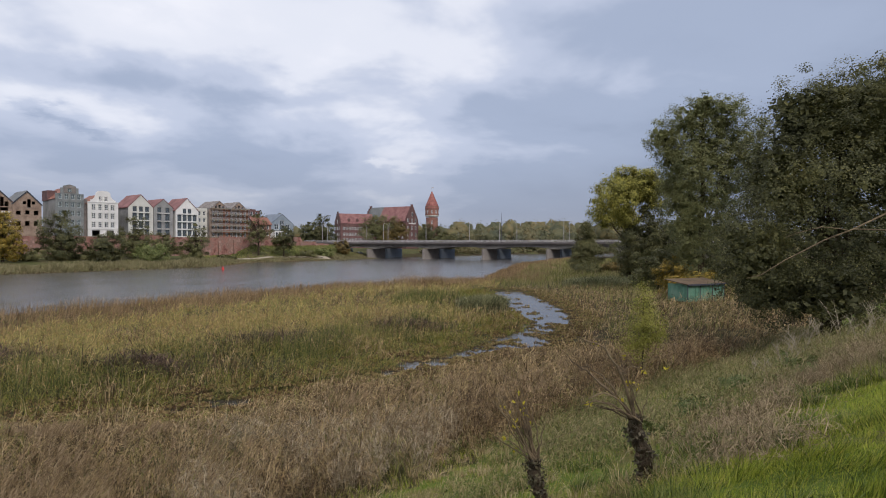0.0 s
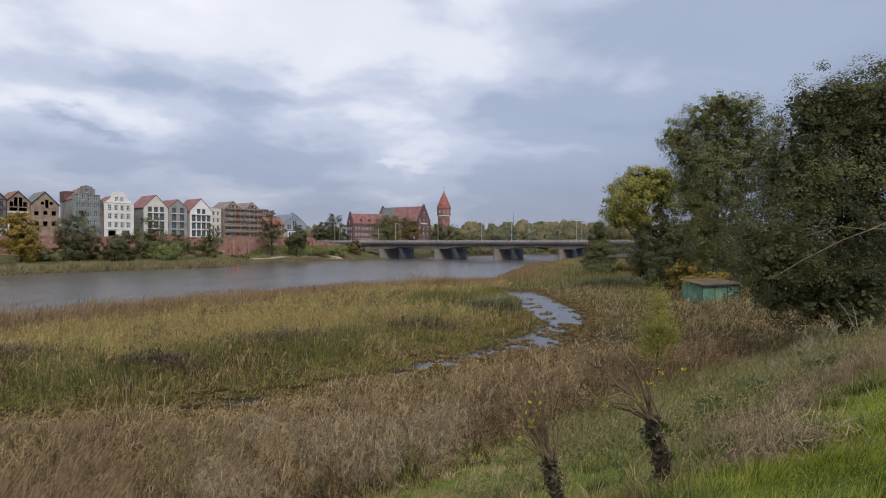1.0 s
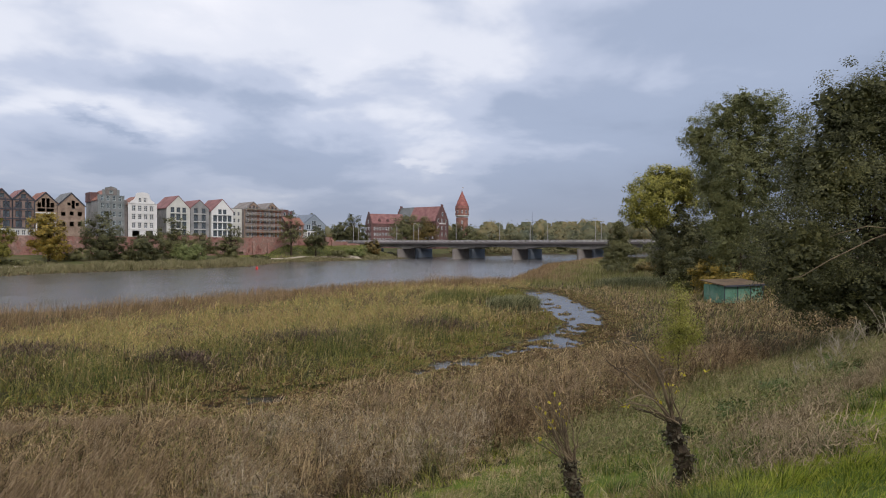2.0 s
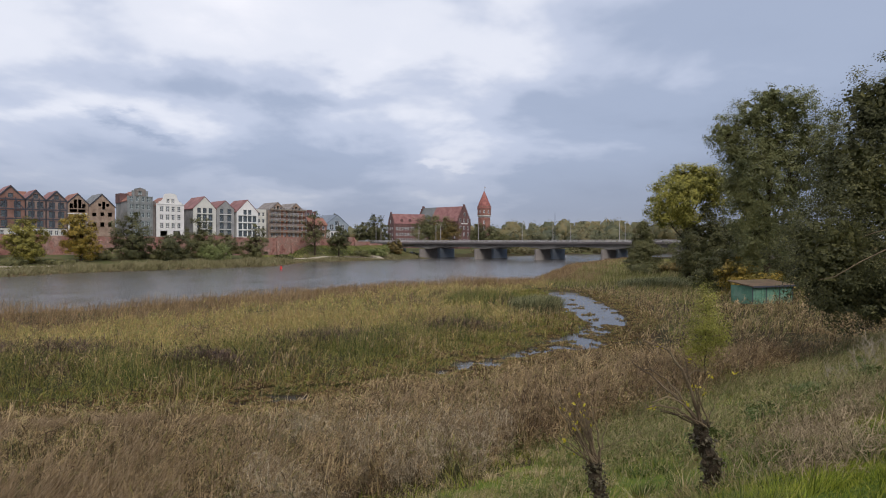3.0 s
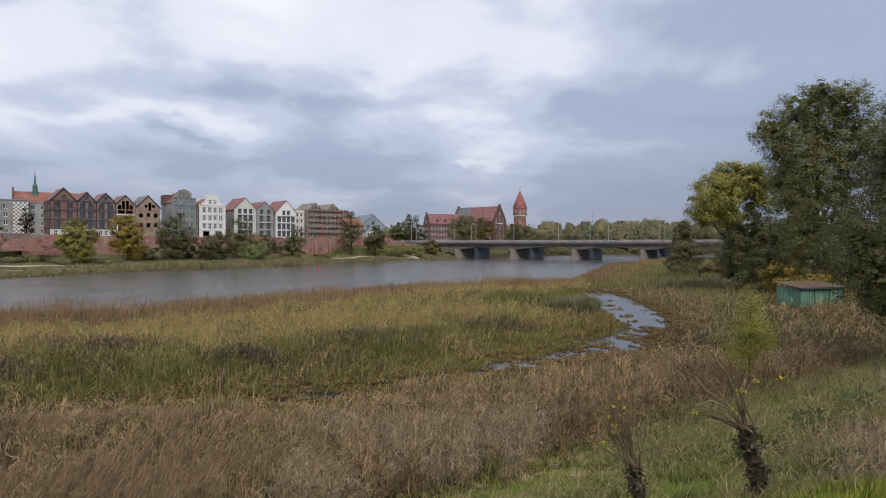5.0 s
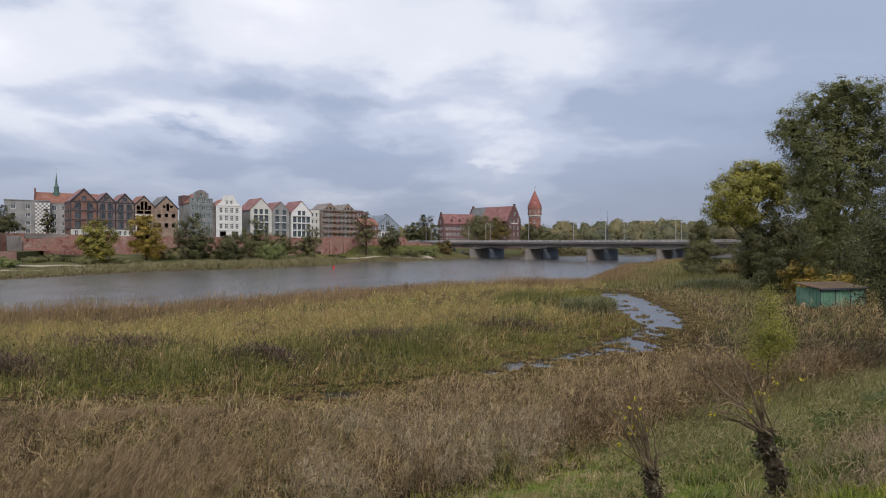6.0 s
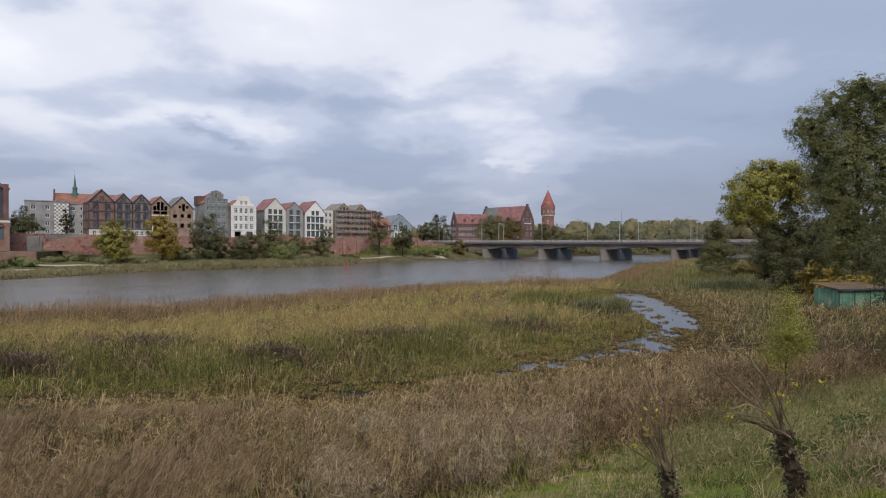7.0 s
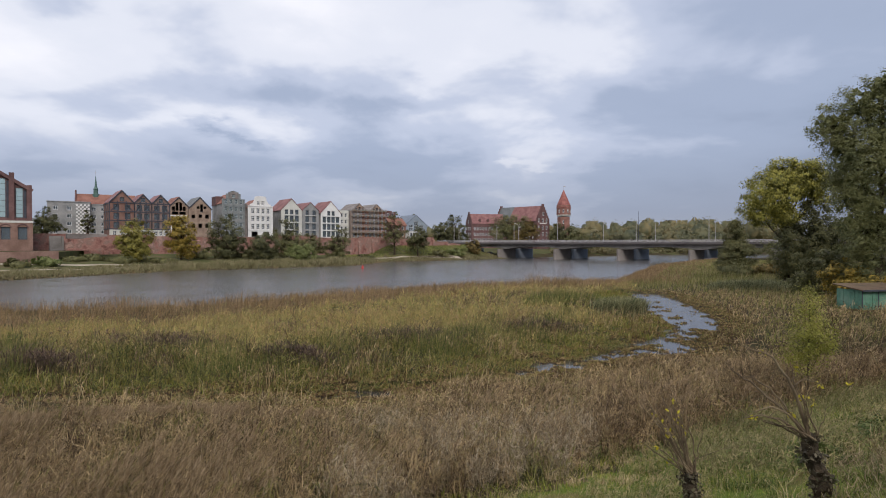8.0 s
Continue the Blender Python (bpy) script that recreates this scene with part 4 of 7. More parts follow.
def bank_grass():
    rng = np.random.default_rng(17)
    x, y = sector(rng, 125000, 3.0, 34, -14, 43)
    x2, y2 = sector(rng, 14000, 0.0, 8, 0, 360)
    x3, y3 = sector(rng, 80000, 3.2, 10.0, 2, 44)
    x4, y4 = sector(rng, 45000, 9.5, 20, 24, 44)
    x, y = np.concatenate([x, x2, x3, x4]), np.concatenate([y, y2, y3, y4])
    u = slope_u(x, y)
    r = np.hypot(x, y)
    keep = (u < 13.6 + 0.7 * wobble(x, y, 2.0, 4)) & (rng.random(len(x)) < np.interp(r, [5, 14, 30], [1.0, 0.75, 0.3]))
    x, y, r = x[keep], y[keep], r[keep]
    lush = 0.6 * clumped(x, y, 0.8, 3.3) + 0.6 * clumped(x, y, 0.3, 1.3)
    h = np.interp(lush, [-0.5, 0.1, 0.6], [0.08, 0.14, 0.34]) * rng.uniform(0.6, 1.25, len(x)) * np.interp(slope_u(x, y), [3, 10], [0.9, 1.3])
    field("bank_grass", "fresh green grass on the bank's slope", "grass", M_GRASS, rng, (x, y), h, np.maximum(0.011, r * 0.001) * rng.uniform(0.6, 1.4, len(x)), np.abs(rng.normal(0.75, 0.4, len(x))), 0.7, plain=True)
    # tussocks whose blades fall outwards
    for count, mat, nm, lab, lo, hi, umax in ((1500, M_LUSH, "grass_tussocks", "dark green tussocks of long drooping grass", 0.2, 0.42, 11.5), (190, M_STRAW, "dry_tussocks", "dry straw tussocks on the slope", 0.2, 0.45, 13.0)):
        cx, cy = sector(rng, count, 4, 24, -10, 43)
        if mat is M_LUSH:
            ex, ey = sector(rng, 190, 3.5, 11, 4, 44)
            cx, cy = np.concatenate([cx, ex]), np.concatenate([cy, ey])
        ok = (slope_u(cx, cy) < umax) & (slope_u(cx, cy) > (0.0 if mat is M_LUSH else 4.5))
        if mat is M_LUSH:                             # in drifts, not evenly
            ok &= clumped(cx, cy, 1.5, 2.7) > 0.08
        cx, cy = cx[ok], cy[ok]
        i = np.repeat(np.arange(len(cx)), 52)
        way = rng.uniform(0, 2 * math.pi, len(i))
        spread = 0.14 * np.sqrt(rng.random(len(i)))
        size = rng.uniform(0.6, 1.3, len(cx))[i]
        x, y = cx[i] + np.cos(way) * spread, cy[i] + np.sin(way) * spread
        h = rng.uniform(lo, hi, len(i)) * size
        v, q = blades(rng, x, y, h, np.maximum(0.008, np.hypot(x, y) * 0.001) * rng.uniform(0.6, 1.3, len(i)), rng.uniform(0.5, 1.15, len(i)), 0.6, None, (0.15, -0.1), way)
        tagged(new(nm, array_mesh(nm, v, q, mat)), lab, "grass", kind="stuff")
    # a band of flattened dry grass along the brow of the slope
    f = rng.random(11000)
    x, y = 3.0 + 11 * f + rng.normal(0, 0.5, len(f)), 8.6 + 10.2 * f + rng.normal(0, 0.5, len(f))
    sway = 0.75 * np.sin(9 * f + 1) + 0.45 * np.sin(23 * f)
    x, y = x + 0.69 * sway, y - 0.73 * sway
    keep = clumped(x, y, 1.1, 3.9) > -0.25
    x, y, f = x[keep], y[keep], f[keep]
    reed_bed("dry_grass_band", "flattened dry brown grass along the slope's brow", "dry grass", M_DRYBAND, rng, x, y, rng.uniform(0.15, 0.55, len(x)) * (0.7 + 0.8 * f), np.hypot(x, y) * 0.0007, np.abs(rng.normal(0.7, 0.5, len(x))), 1, 0.25, 0.01, 0.15)
    # tall dry grass near the path, in front of the dark tree
    cx, cy = sector(rng, 34, 14, 28, 33, 43)
    i = np.repeat(np.arange(len(cx)), 80)
    way = rng.uniform(0, 2 * math.pi, len(i))
    x, y = cx[i] + np.cos(way) * 0.12, cy[i] + np.sin(way) * 0.12
    v, q = blades(rng, x, y, rng.uniform(0.3, 0.9, len(i)), np.hypot(x, y) * 0.0006, rng.uniform(0.25, 1.1, len(i)), 0.5, None, (-0.1, 0.0), way)
    tagged(new("tall_dry_grass", array_mesh("tall_dry_grass", v, q, M_FADED)), "tall pale dry grass before the dark tree", "dry grass", kind="stuff")
    # matted dry stalks round the feet of the two pollards
    cx, cy = np.concatenate([rng.normal(3.02, 0.24, 34), rng.normal(1.5, 0.2, 14), rng.normal(2.4, 0.5, 16)]), np.concatenate([rng.normal(8.4, 0.22, 34), rng.normal(8.3, 0.2, 14), rng.normal(8.1, 0.3, 16)])
    i = np.repeat(np.arange(len(cx)), 26)
    way = rng.uniform(0, 2 * math.pi, len(i))
    x, y = cx[i] + np.cos(way) * 0.05, cy[i] + np.sin(way) * 0.05
    v, q = blades(rng, x, y, rng.uniform(0.12, 0.42, len(i)), 0.007 * rng.uniform(0.6, 1.4, len(i)), rng.uniform(0.4, 1.2, len(i)), 0.6, None, (0.05, -0.05), way)
    tagged(new("dry_stalk_skirts", array_mesh("dry_stalk_skirts", v, q, M_REED)), "matted dry stalks round the feet of the pollards", "dry stalks", kind="stuff")
    # dry tufts and herbs standing above the grass
    x, y = sector(rng, 60000, 5, 40, -14, 43)
    u = slope_u(x, y)
    patch = clumped(x, y, 1.6, 6.6) + np.interp(u, [0.5, 4, 9], [-0.5, 0.0, 0.3]) + np.interp(np.hypot(x, y), [7, 15], [0, 0.3])
    keep = (u < 13.2) & (patch > np.interp(u, [4, 8], [0.3, 0.12])) & (u > 2.0)
    x, y = x[keep], y[keep]
    field("dry_grass_tufts", "straw-coloured tufts among the green grass", "dry grass", M_STRAW, rng, (x, y), rng.uniform(0.12, 0.45, len(x)), np.maximum(0.005, np.hypot(x, y) * 0.0006), np.abs(rng.normal(0.5, 0.5, len(x))), 0.7, plain=True)
    # tall faded grass on the far part of the slope, below the dark tree
    x, y = sector(rng, 30000, 13, 50, 8, 43)
    u = slope_u(x, y)
    keep = (u < 13.4) & (u > np.interp(np.hypot(x, y), [13, 20, 32], [6, 3.5, 1])) & (clumped(x, y, 1.9, 2.2) > 0.0)
    x, y = x[keep], y[keep]
    h = 0.75 * (1 + 0.4 * clumped(x, y, 1.8, 4.1)) * rng.uniform(0.5, 1.2, len(x))
    reed_bed("tall_faded_grass", "tall faded grass and weeds on the slope", "dry grass", M_FADED, rng, x, y, h, np.hypot(x, y) * 0.0006, np.abs(rng.normal(0.1, 0.45, len(x))), 2, 0.3, 0.014, 0.3)
    x, y = sector(rng, 30000, 9, 36, 0, 43)
    u = slope_u(x, y)
    keep = (u < 13.4) & (u > 5.0) & (clumped(x, y, 1.8, 1.9) > 0.0)
    x, y = x[keep], y[keep]
    reed_bed("herb_patches", "grey-green herbs low on the bank", "herbs", M_HERB, rng, x, y, rng.uniform(0.2, 0.75, len(x)), 0.009, np.abs(rng.normal(0, 0.4, len(x))), 3, 0.12, 0.022, 0.2)


PATHS = [([(-90, 222), (-82, 230), (-72, 240), (-62, 249), (-52, 260)], 4.5), ([(-140, 104), (-128, 118), (-120, 134), (-112, 150)], 3.0), ([(-126, 98), (-118, 118), (-112, 140)], 1.8)]


def far_bank_grass():
    rng = np.random.default_rng(18)
    x, y = sector(rng, 520000, 120, 300, -62, -4)
    d = river_gap(x, y)
    worn = np.min([seg_dist(x, y, p) - w / 2 for p, w in PATHS], axis=0)
    keep = town_side(x, y) & (d > 0) & (d < 13 + 3 * wobble(x, y, 12, 1)) & (worn > 0.3)
    x, y, d = x[keep], y[keep], d[keep]
    h = np.interp(d, [0, 2, 9, 14], [0.8, 1.8, 1.7, 0.7]) * (1 + 0.7 * clumped(x, y, 5, 2)) * rng.uniform(0.6, 1.1, len(x)) * np.interp(y, [118, 150, 195, 222, 265], [0.45, 0.9, 1, 0.4, 0.25]) * (1 + 0.3 * wobble(x, y, 3.0, 6))
    field("far_bank_grass", "olive reeds and grass on the far bank", "reeds", M_FARREED, rng, (x, y), h, np.hypot(x, y) * 0.00125 * rng.uniform(0.6, 1.4, len(x)), np.abs(rng.normal(0.5, 0.4, len(x))), 0.4, plain=True)


def far_slope_grass():
    """Short fresh grass on the slope between the sandy path and the old wall."""
    rng = np.random.default_rng(19)
    x, y = sector(rng, 90000, 195, 310, -24, -8)
    d = river_gap(x, y)
    worn = np.min([seg_dist(x, y, p) - w / 2 for p, w in PATHS], axis=0)
    keep = town_side(x, y) & (d > 5) & (d < 34) & (worn > 0.4) & (clumped(x, y, 7, 3.0) > -0.35)
    x, y = x[keep], y[keep]
    field("far_slope_grass", "short fresh green grass on the slope below the old wall", "grass", M_SLOPE, rng, (x, y), rng.uniform(0.2, 0.6, len(x)), 0.25 * rng.uniform(0.6, 1.4, len(x)), np.abs(rng.normal(0.6, 0.4, len(x))), 0.4, plain=True)


far_slope_grass()
near_reeds()
dark_reeds()
cattail_clumps()
green_sedge()
ochre_field()
river_edge()
right_meadow()
water_weed()
bank_grass()
far_bank_grass()

# ---------------------------------------------------------------- trees


def tree(name, label, at, lobes, leaf_mat, leaves, leaf, trunk=0.3, seed=1, clump=0.55, fill=0.35, group="", lean=(0, 0), bare=0, category="tree", stems=1, core=0):
    """A trunk with limbs and a crown of leaf clumps set over uneven lobes (centre and radii, from the foot)."""
    rng = np.random.default_rng(seed)
    z0 = float(land(np.array([at[0]]), np.array([at[1]]))[0]) if len(at) < 3 else at[2]
    ob = thing(name, pose(at[0], at[1], z0 - 0.1), label, category, group)
    vol = np.array([l[3] * l[4] * l[5] for l in lobes]) ** (2 / 3)
    total = max(10, int(leaves / 60))
    centres, spread = [], []
    for l, share in zip(lobes, vol / vol.sum()):
        k = max(4, int(total * share))
        d = rng.normal(0, 1, (k, 3))
        d /= np.linalg.norm(d, axis=1)[:, None]
        rad = np.where(rng.random(k) < fill, rng.uniform(0.2, 0.8, k), rng.uniform(0.78, 1.08, k))
        bump = 1 + 0.16 * np.sin(d[:, 0] * 5 + seed) * np.sin(d[:, 2] * 6 + d[:, 1] * 4 + seed)
        centres.append(np.array(l[:3]) + d * np.array(l[3:]) * (rad * bump)[:, None])
        spread.append(np.full(k, clump) * rng.uniform(0.6, 1.3, k))
    centres, spread = np.concatenate(centres), np.concatenate(spread)
    keep = centres[:, 2] > 0.3
    centres, spread = centres[keep], spread[keep]
    v, q = leaf_cloud(rng, centres, spread, max(1, int(leaves / len(centres))), leaf, 0.75, np.average([l[:3] for l in lobes], axis=0, weights=vol))
    if core:                                          # coarse dark leaves deep inside, so that no sky shows through
        cc = np.concatenate([np.array(l[:3]) + rng.uniform(-0.5, 0.5, (core, 3)) * np.array(l[3:]) for l in lobes])
        cv, cq = leaf_cloud(rng, cc, np.full(len(cc), 0.3), 4, leaf * 3.3)
        q = np.concatenate([q, cq + len(v)])
        v = np.concatenate([v, cv])
    part("crown", array_mesh("crown", v, q, leaf_mat), leaf_mat, ob)
    top = max(l[2] for l in lobes)
    mean = np.average([l[:3] for l in lobes], axis=0, weights=vol)
    wood = Shape()
    for s in range(stems):
        off = Vector((rng.normal(0, 1), rng.normal(0, 1), 0)) * (0.0 if stems == 1 else trunk * 2.2)
        pts = [Vector((0, 0, 0)) + off * 0.4, Vector((lean[0] * 0.3, lean[1] * 0.3, mean[2] * 0.45)) + off, Vector((mean[0] * 0.7, mean[1] * 0.7, mean[2])) + off * 1.6, Vector((mean[0], mean[1], top)) + off * 2]
        wood.tube(pts, [trunk * 1.25, trunk * 0.9, trunk * 0.5, trunk * 0.12], 8)
    part("trunk", wood, M_BARK, ob)
    for i, l in enumerate(lobes):
        limb = Shape()
        c = Vector(l[:3])
        start = Vector((mean[0] * 0.5, mean[1] * 0.5, max(0.5, min(c.z * 0.55, mean[2] * 0.8))))
        limb.tube([start, start.lerp(c, 0.5) + Vector((0, 0, -0.06 * (c - start).length)), c], [trunk * 0.4, trunk * 0.25, trunk * 0.1], 6)
        near = centres[np.argsort(np.linalg.norm(centres - np.array(l[:3]), axis=1))][: 90 + bare]
        pick = near[rng.choice(len(near), min(len(near), 10 + bare), replace=False)]
        boughs = []
        for p in pick:
            p = Vector(p)
            midp = c.lerp(p, 0.5) + Vector(rng.normal(0, 0.12, 3)) * l[3] * 0.4
            boughs.append(((c.lerp(start, rng.uniform(0, 0.5)), midp, p), [trunk * 0.13, trunk * 0.07, trunk * 0.025]))
        if leaves < 50000:                                # far off: one mesh a limb
            for pts, radii in boughs:
                limb.tube(pts, radii, 5)
        limb = part("limb", limb, M_BARK, ob)
        if leaves >= 50000:
            for pts, radii in boughs:
                part("bough", Shape().tube(pts, radii, 5), M_BARK, limb)
    return ob


# the great dark tree on the bank, with the pale dead branch that hangs out of it
dark = tree("dark_tree", "dense dark green bushy tree on the river bank", (22.3, 33),
            [(0, 0, 7.5, 5.0, 4.5, 5.0), (-4.6, -0.5, 5.2, 2.5, 2.6, 3.0), (-3.0, 0, 9.3, 2.6, 2.8, 3.0), (-1.6, 0, 12.7, 2.2, 2.4, 2.6), (0.6, 0, 13.2, 2.3, 2.4, 2.5), (2.9, 0, 12.9, 2.4, 2.4, 2.6), (4.6, 0, 8.5, 2.8, 3, 4.0), (4.5, 0, 4.5, 3.0, 3, 3.5), (-1.2, -1.5, 3.0, 3.0, 2.4, 2.4), (-3.7, -0.3, 3.2, 2.3, 2.2, 2.0), (1.6, 0, 10.4, 3.0, 3, 3.0)],
            M_LEAF_BUSH, 132000, 0.115, 0.24, 3, 0.42, 0.22, stems=4, core=380)
tree("poplar", "tall grey-green poplar with an airy crown", (34.6, 77),
     [(-5.2, 0, 21.0, 2.4, 2.6, 2.4), (-1.8, 0, 23.6, 2.8, 3.0, 2.7), (2.9, 0, 24.2, 3.3, 3, 2.9), (-2.5, 0, 17.2, 3.0, 3.2, 3.4), (2.9, 0, 15.7, 4.4, 4, 5.4), (-2.4, 0, 11.4, 2.2, 2.6, 3.4), (-1.0, 0, 6.4, 2.4, 2.8, 3.4), (6.0, 0, 20, 3.3, 3, 4.0), (-3.6, 0, 18.6, 1.8, 2, 1.6), (0.2, 0, 25.6, 1.5, 1.5, 1.5), (0.6, 0, 20.2, 3.2, 3, 4.0), (-3.0, 0, 14.2, 2.4, 2.6, 2.6), (-2.0, 0, 8.6, 2.6, 2.6, 3.2), (1.6, 0, 9.5, 3.0, 3, 4.0)],
     M_LEAF_POPLAR, 78000, 0.22, 0.36, 4, 0.62, 0.18, bare=6, core=60)
tree("bank_tree", "pale olive tree with a thin top behind a darker one", (33.5, 42),
     [(0, 0, 12.5, 3.2, 3, 4.5), (-1.7, 0, 16.3, 2.0, 2, 2.2), (1.4, 0, 17.0, 2.2, 2.0, 2.0)], M_LEAF_OLIVE, 20000, 0.2, 0.3, 5, 0.5, 0.3)
tree("yellow_tree", "broad autumn tree turning yellow-green by the meadow", (35.5, 110),
     [(-2.6, 0, 16.2, 3.9, 4.5, 3.6), (1.5, 0, 18.4, 4.6, 4.5, 2.9), (-4.6, 0, 12.8, 2.5, 3, 2.6), (5.0, 0, 16.4, 3.2, 3.5, 3.2), (-1.0, 0, 12.0, 2.6, 3.5, 2.0), (-0.8, 0, 20.3, 2.2, 2.2, 1.3), (3.6, 0, 20.0, 1.9, 2, 1.3)],
     M_LEAF_YELLOW, 40000, 0.32, 0.45, 6, 0.7, 0.3)
tree("ivy_tree", "dark green ivy-clad tree under a yellowing one", (38.5, 109),
     [(0, 0, 5.0, 4.2, 3, 4.6), (1.0, 0, 10.5, 2.8, 3, 3.5), (4.0, 0, 6.0, 3.0, 3, 5.0), (-3, 0, 8.2, 2.0, 2, 2.5), (-2.5, 0, 3.5, 2.6, 2.5, 3.2)],
     M_LEAF_DARK, 36000, 0.3, 0.35, 7, 0.65, 0.35)
tree("conical_tree", "dark green conical tree standing in the meadow", (36, 144),
     [(0, 0, 2.6, 4.1, 3.6, 2.6), (0.2, 0, 5.4, 3.3, 3, 2.6), (-0.2, 0, 8.2, 2.4, 2.2, 2.2), (0.1, 0, 10.8, 1.3, 1.3, 1.8)], M_LEAF_OLIVE, 22000, 0.32, 0.25, 8, 0.6, 0.4)

# ---------------------------------------------------------------- the town across the river


def row_pose(s, off=0.0, z=TERRACE):
    """A house's frame: x along the fronts, y away from the river."""
    p = ROW + ROW_T * s + ROW_N * off
    return Matrix(((ROW_T.x, -ROW_N.x, 0, p.x), (ROW_T.y, -ROW_N.y, 0, p.y), (0, 0, 1, z), (0, 0, 0, 1)))


def clip_below(poly, a, b):
    """The part of an (x, z) outline under the line z = a + b x."""
    out = []
    for (x0, z0), (x1, z1) in zip(poly, poly[1:] + poly[:1]):
        d0, d1 = z0 - a - b * x0, z1 - a - b * x1
        if d0 <= 1e-6:
            out.append((x0, z0))
        if (d0 < -1e-6 and d1 > 1e-6) or (d0 > 1e-6 and d1 < -1e-6):
            s = d0 / (d0 - d1)
            out.append((x0 + s * (x1 - x0), z0 + s * (z1 - z0)))
    return out


def facade(top, openings, thick=0.35, y0=0.0):
    """A wall under the line of points (x, z) in top, with openings (x, z, w, h) that go through it."""
    sh = Shape()
    xs = sorted({round(v, 3) for v in [p[0] for p in top] + [o[0] for o in openings] + [o[0] + o[2] for o in openings]})
    zs = sorted({0.0, max(p[1] for p in top) + 0.1, *[round(o[1], 3) for o in openings], *[round(o[1] + o[3], 3) for o in openings]})
    for x0, x1 in zip(xs, xs[1:]):
        mx = (x0 + x1) / 2
        for (ax, az), (bx, bz) in zip(top, top[1:]):
            if ax <= mx <= bx and bx > ax:
                b = (bz - az) / (bx - ax)
                a = az - b * ax
                break
        run = None
        for z0, z1 in zip(zs, zs[1:]):
            hole = any(o[0] <= mx <= o[0] + o[2] and o[1] <= (z0 + z1) / 2 <= o[1] + o[3] for o in openings)
            if not hole:
                run = (run[0], z1) if run else (z0, z1)
            if (hole or z1 == zs[-1]) and run:
                poly = clip_below([(x0, run[0]), (x1, run[0]), (x1, run[1]), (x0, run[1])], a, b)
                if len(poly) > 2:
                    sh.prism(poly, y0, y0 + thick)
                run = None
    return sh


PANES = {}


def window(parent, x, z, w, h, y=0.0, frame_mat=None, bars=(1, 1), glass=None):
    """A framed window set into an opening: frame and bars, with a pane under it."""
    frame_mat = frame_mat or M_FRAME
    key = (round(w, 2), round(h, 2), bars, frame_mat.name, (glass or M_GLASS).name)
    if key not in PANES:
        f, t = Shape(), 0.14
        f.box(0, t, 0, 0.12, 0, h).box(w - t, w, 0, 0.12, 0, h).box(t, w - t, 0, 0.12, 0, t).box(t, w - t, 0, 0.12, h - t, h)
        for i in range(1, bars[0]):
            f.box(w * i / bars[0] - 0.055, w * i / bars[0] + 0.055, 0.01, 0.1, t, h - t)
        for i in range(1, bars[1]):
            f.box(t, w - t, 0.02, 0.09, h * i / bars[1] - 0.05, h * i / bars[1] + 0.05)
        fm, pm = f.mesh("window"), Shape().box(0.05, w - 0.05, 0.05, 0.07, 0.05, h - 0.05).mesh("pane")
        fm.materials.append(frame_mat)
        pm.materials.append(glass or M_GLASS)
        PANES[key] = fm, pm
    fm, pm = PANES[key]
    ob = part("window", fm, frame_mat, parent)
    ob.location = (x, y + 0.14, z)
    pane = part("pane", pm, M_GLASS, ob)
    pane.visible_shadow = False
    return ob


def gable_roof(x0, x1, eave, ridge, y0, y1, over=0.35, thick=0.25, mid=None):
    """Two sloping slabs, ridge running away from the front."""
    mid = (x0 + x1) / 2 if mid is None else mid
    sh = Shape()
    for xa in (x0, x1):
        dx = (xa - mid)
        k = (eave - ridge) / abs(dx)
        xo = xa + math.copysign(over, dx)
        zo = eave + k * over
        sh.prism([(mid, ridge + 0.04), (xo, zo + 0.04), (xo, zo + 0.04 + thick), (mid, ridge + 0.04 + thick)], y0, y1)
    return sh


def shell(parent, w, d, eave, material, thick=0.35, side_openings=()):
    """Side and back walls and a floor slab behind a front wall."""
    sh = Shape().box(0, thick, thick, d, 0, eave).box(w - thick, w, thick, d, 0, eave).box(thick, w - thick, d - thick, d, 0, eave)
    part("wall", sh, material, parent)
    fl = Shape()
    for z in np.arange(0.02, eave, 3.1):
        fl.box(thick, w - thick, thick, d - thick, z, z + 0.25)
    part("floor_slab", fl, M_CONC, parent)


def grid_windows(x0, x1, n, w, rows, h):
    step = (x1 - x0) / n
    return [(x0 + step * (i + 0.5) - w / 2, z, w, h) for z in rows for i in range(n)]


def gable_house(label, s0, s1, d, eave, ridge, wall, roof, openings, glazed=True, frame=None, side=None, off=0.0, bars=(2, 2), trim=None, group="riverside houses"):
    w = s1 - s0
    ob = thing("gabled_house", row_pose(s0, off), label, "house", group)
    part("front_wall", facade([(0, eave), (w / 2, ridge), (w, eave)], openings), wall, ob)
    shell(ob, w, d, eave, side or wall)
    part("back_gable", Shape().prism([(0, eave), (w, eave), (w / 2, ridge)], d - 0.35, d), side or wall, ob)
    part("roof", gable_roof(0, w, eave, ridge, -0.15, d + 0.3), roof, ob)
    if glazed:
        for o in openings:
            window(ob, *o, frame_mat=frame, bars=bars)
    if trim:
        for xa, za, xb, zb in ((0, eave, w / 2, ridge), (w, eave, w / 2, ridge)):
            part("verge_board", Shape().beam((xa, -0.08, za), (xb, -0.08, zb), 0.16, 0.35), trim, ob)
    return ob


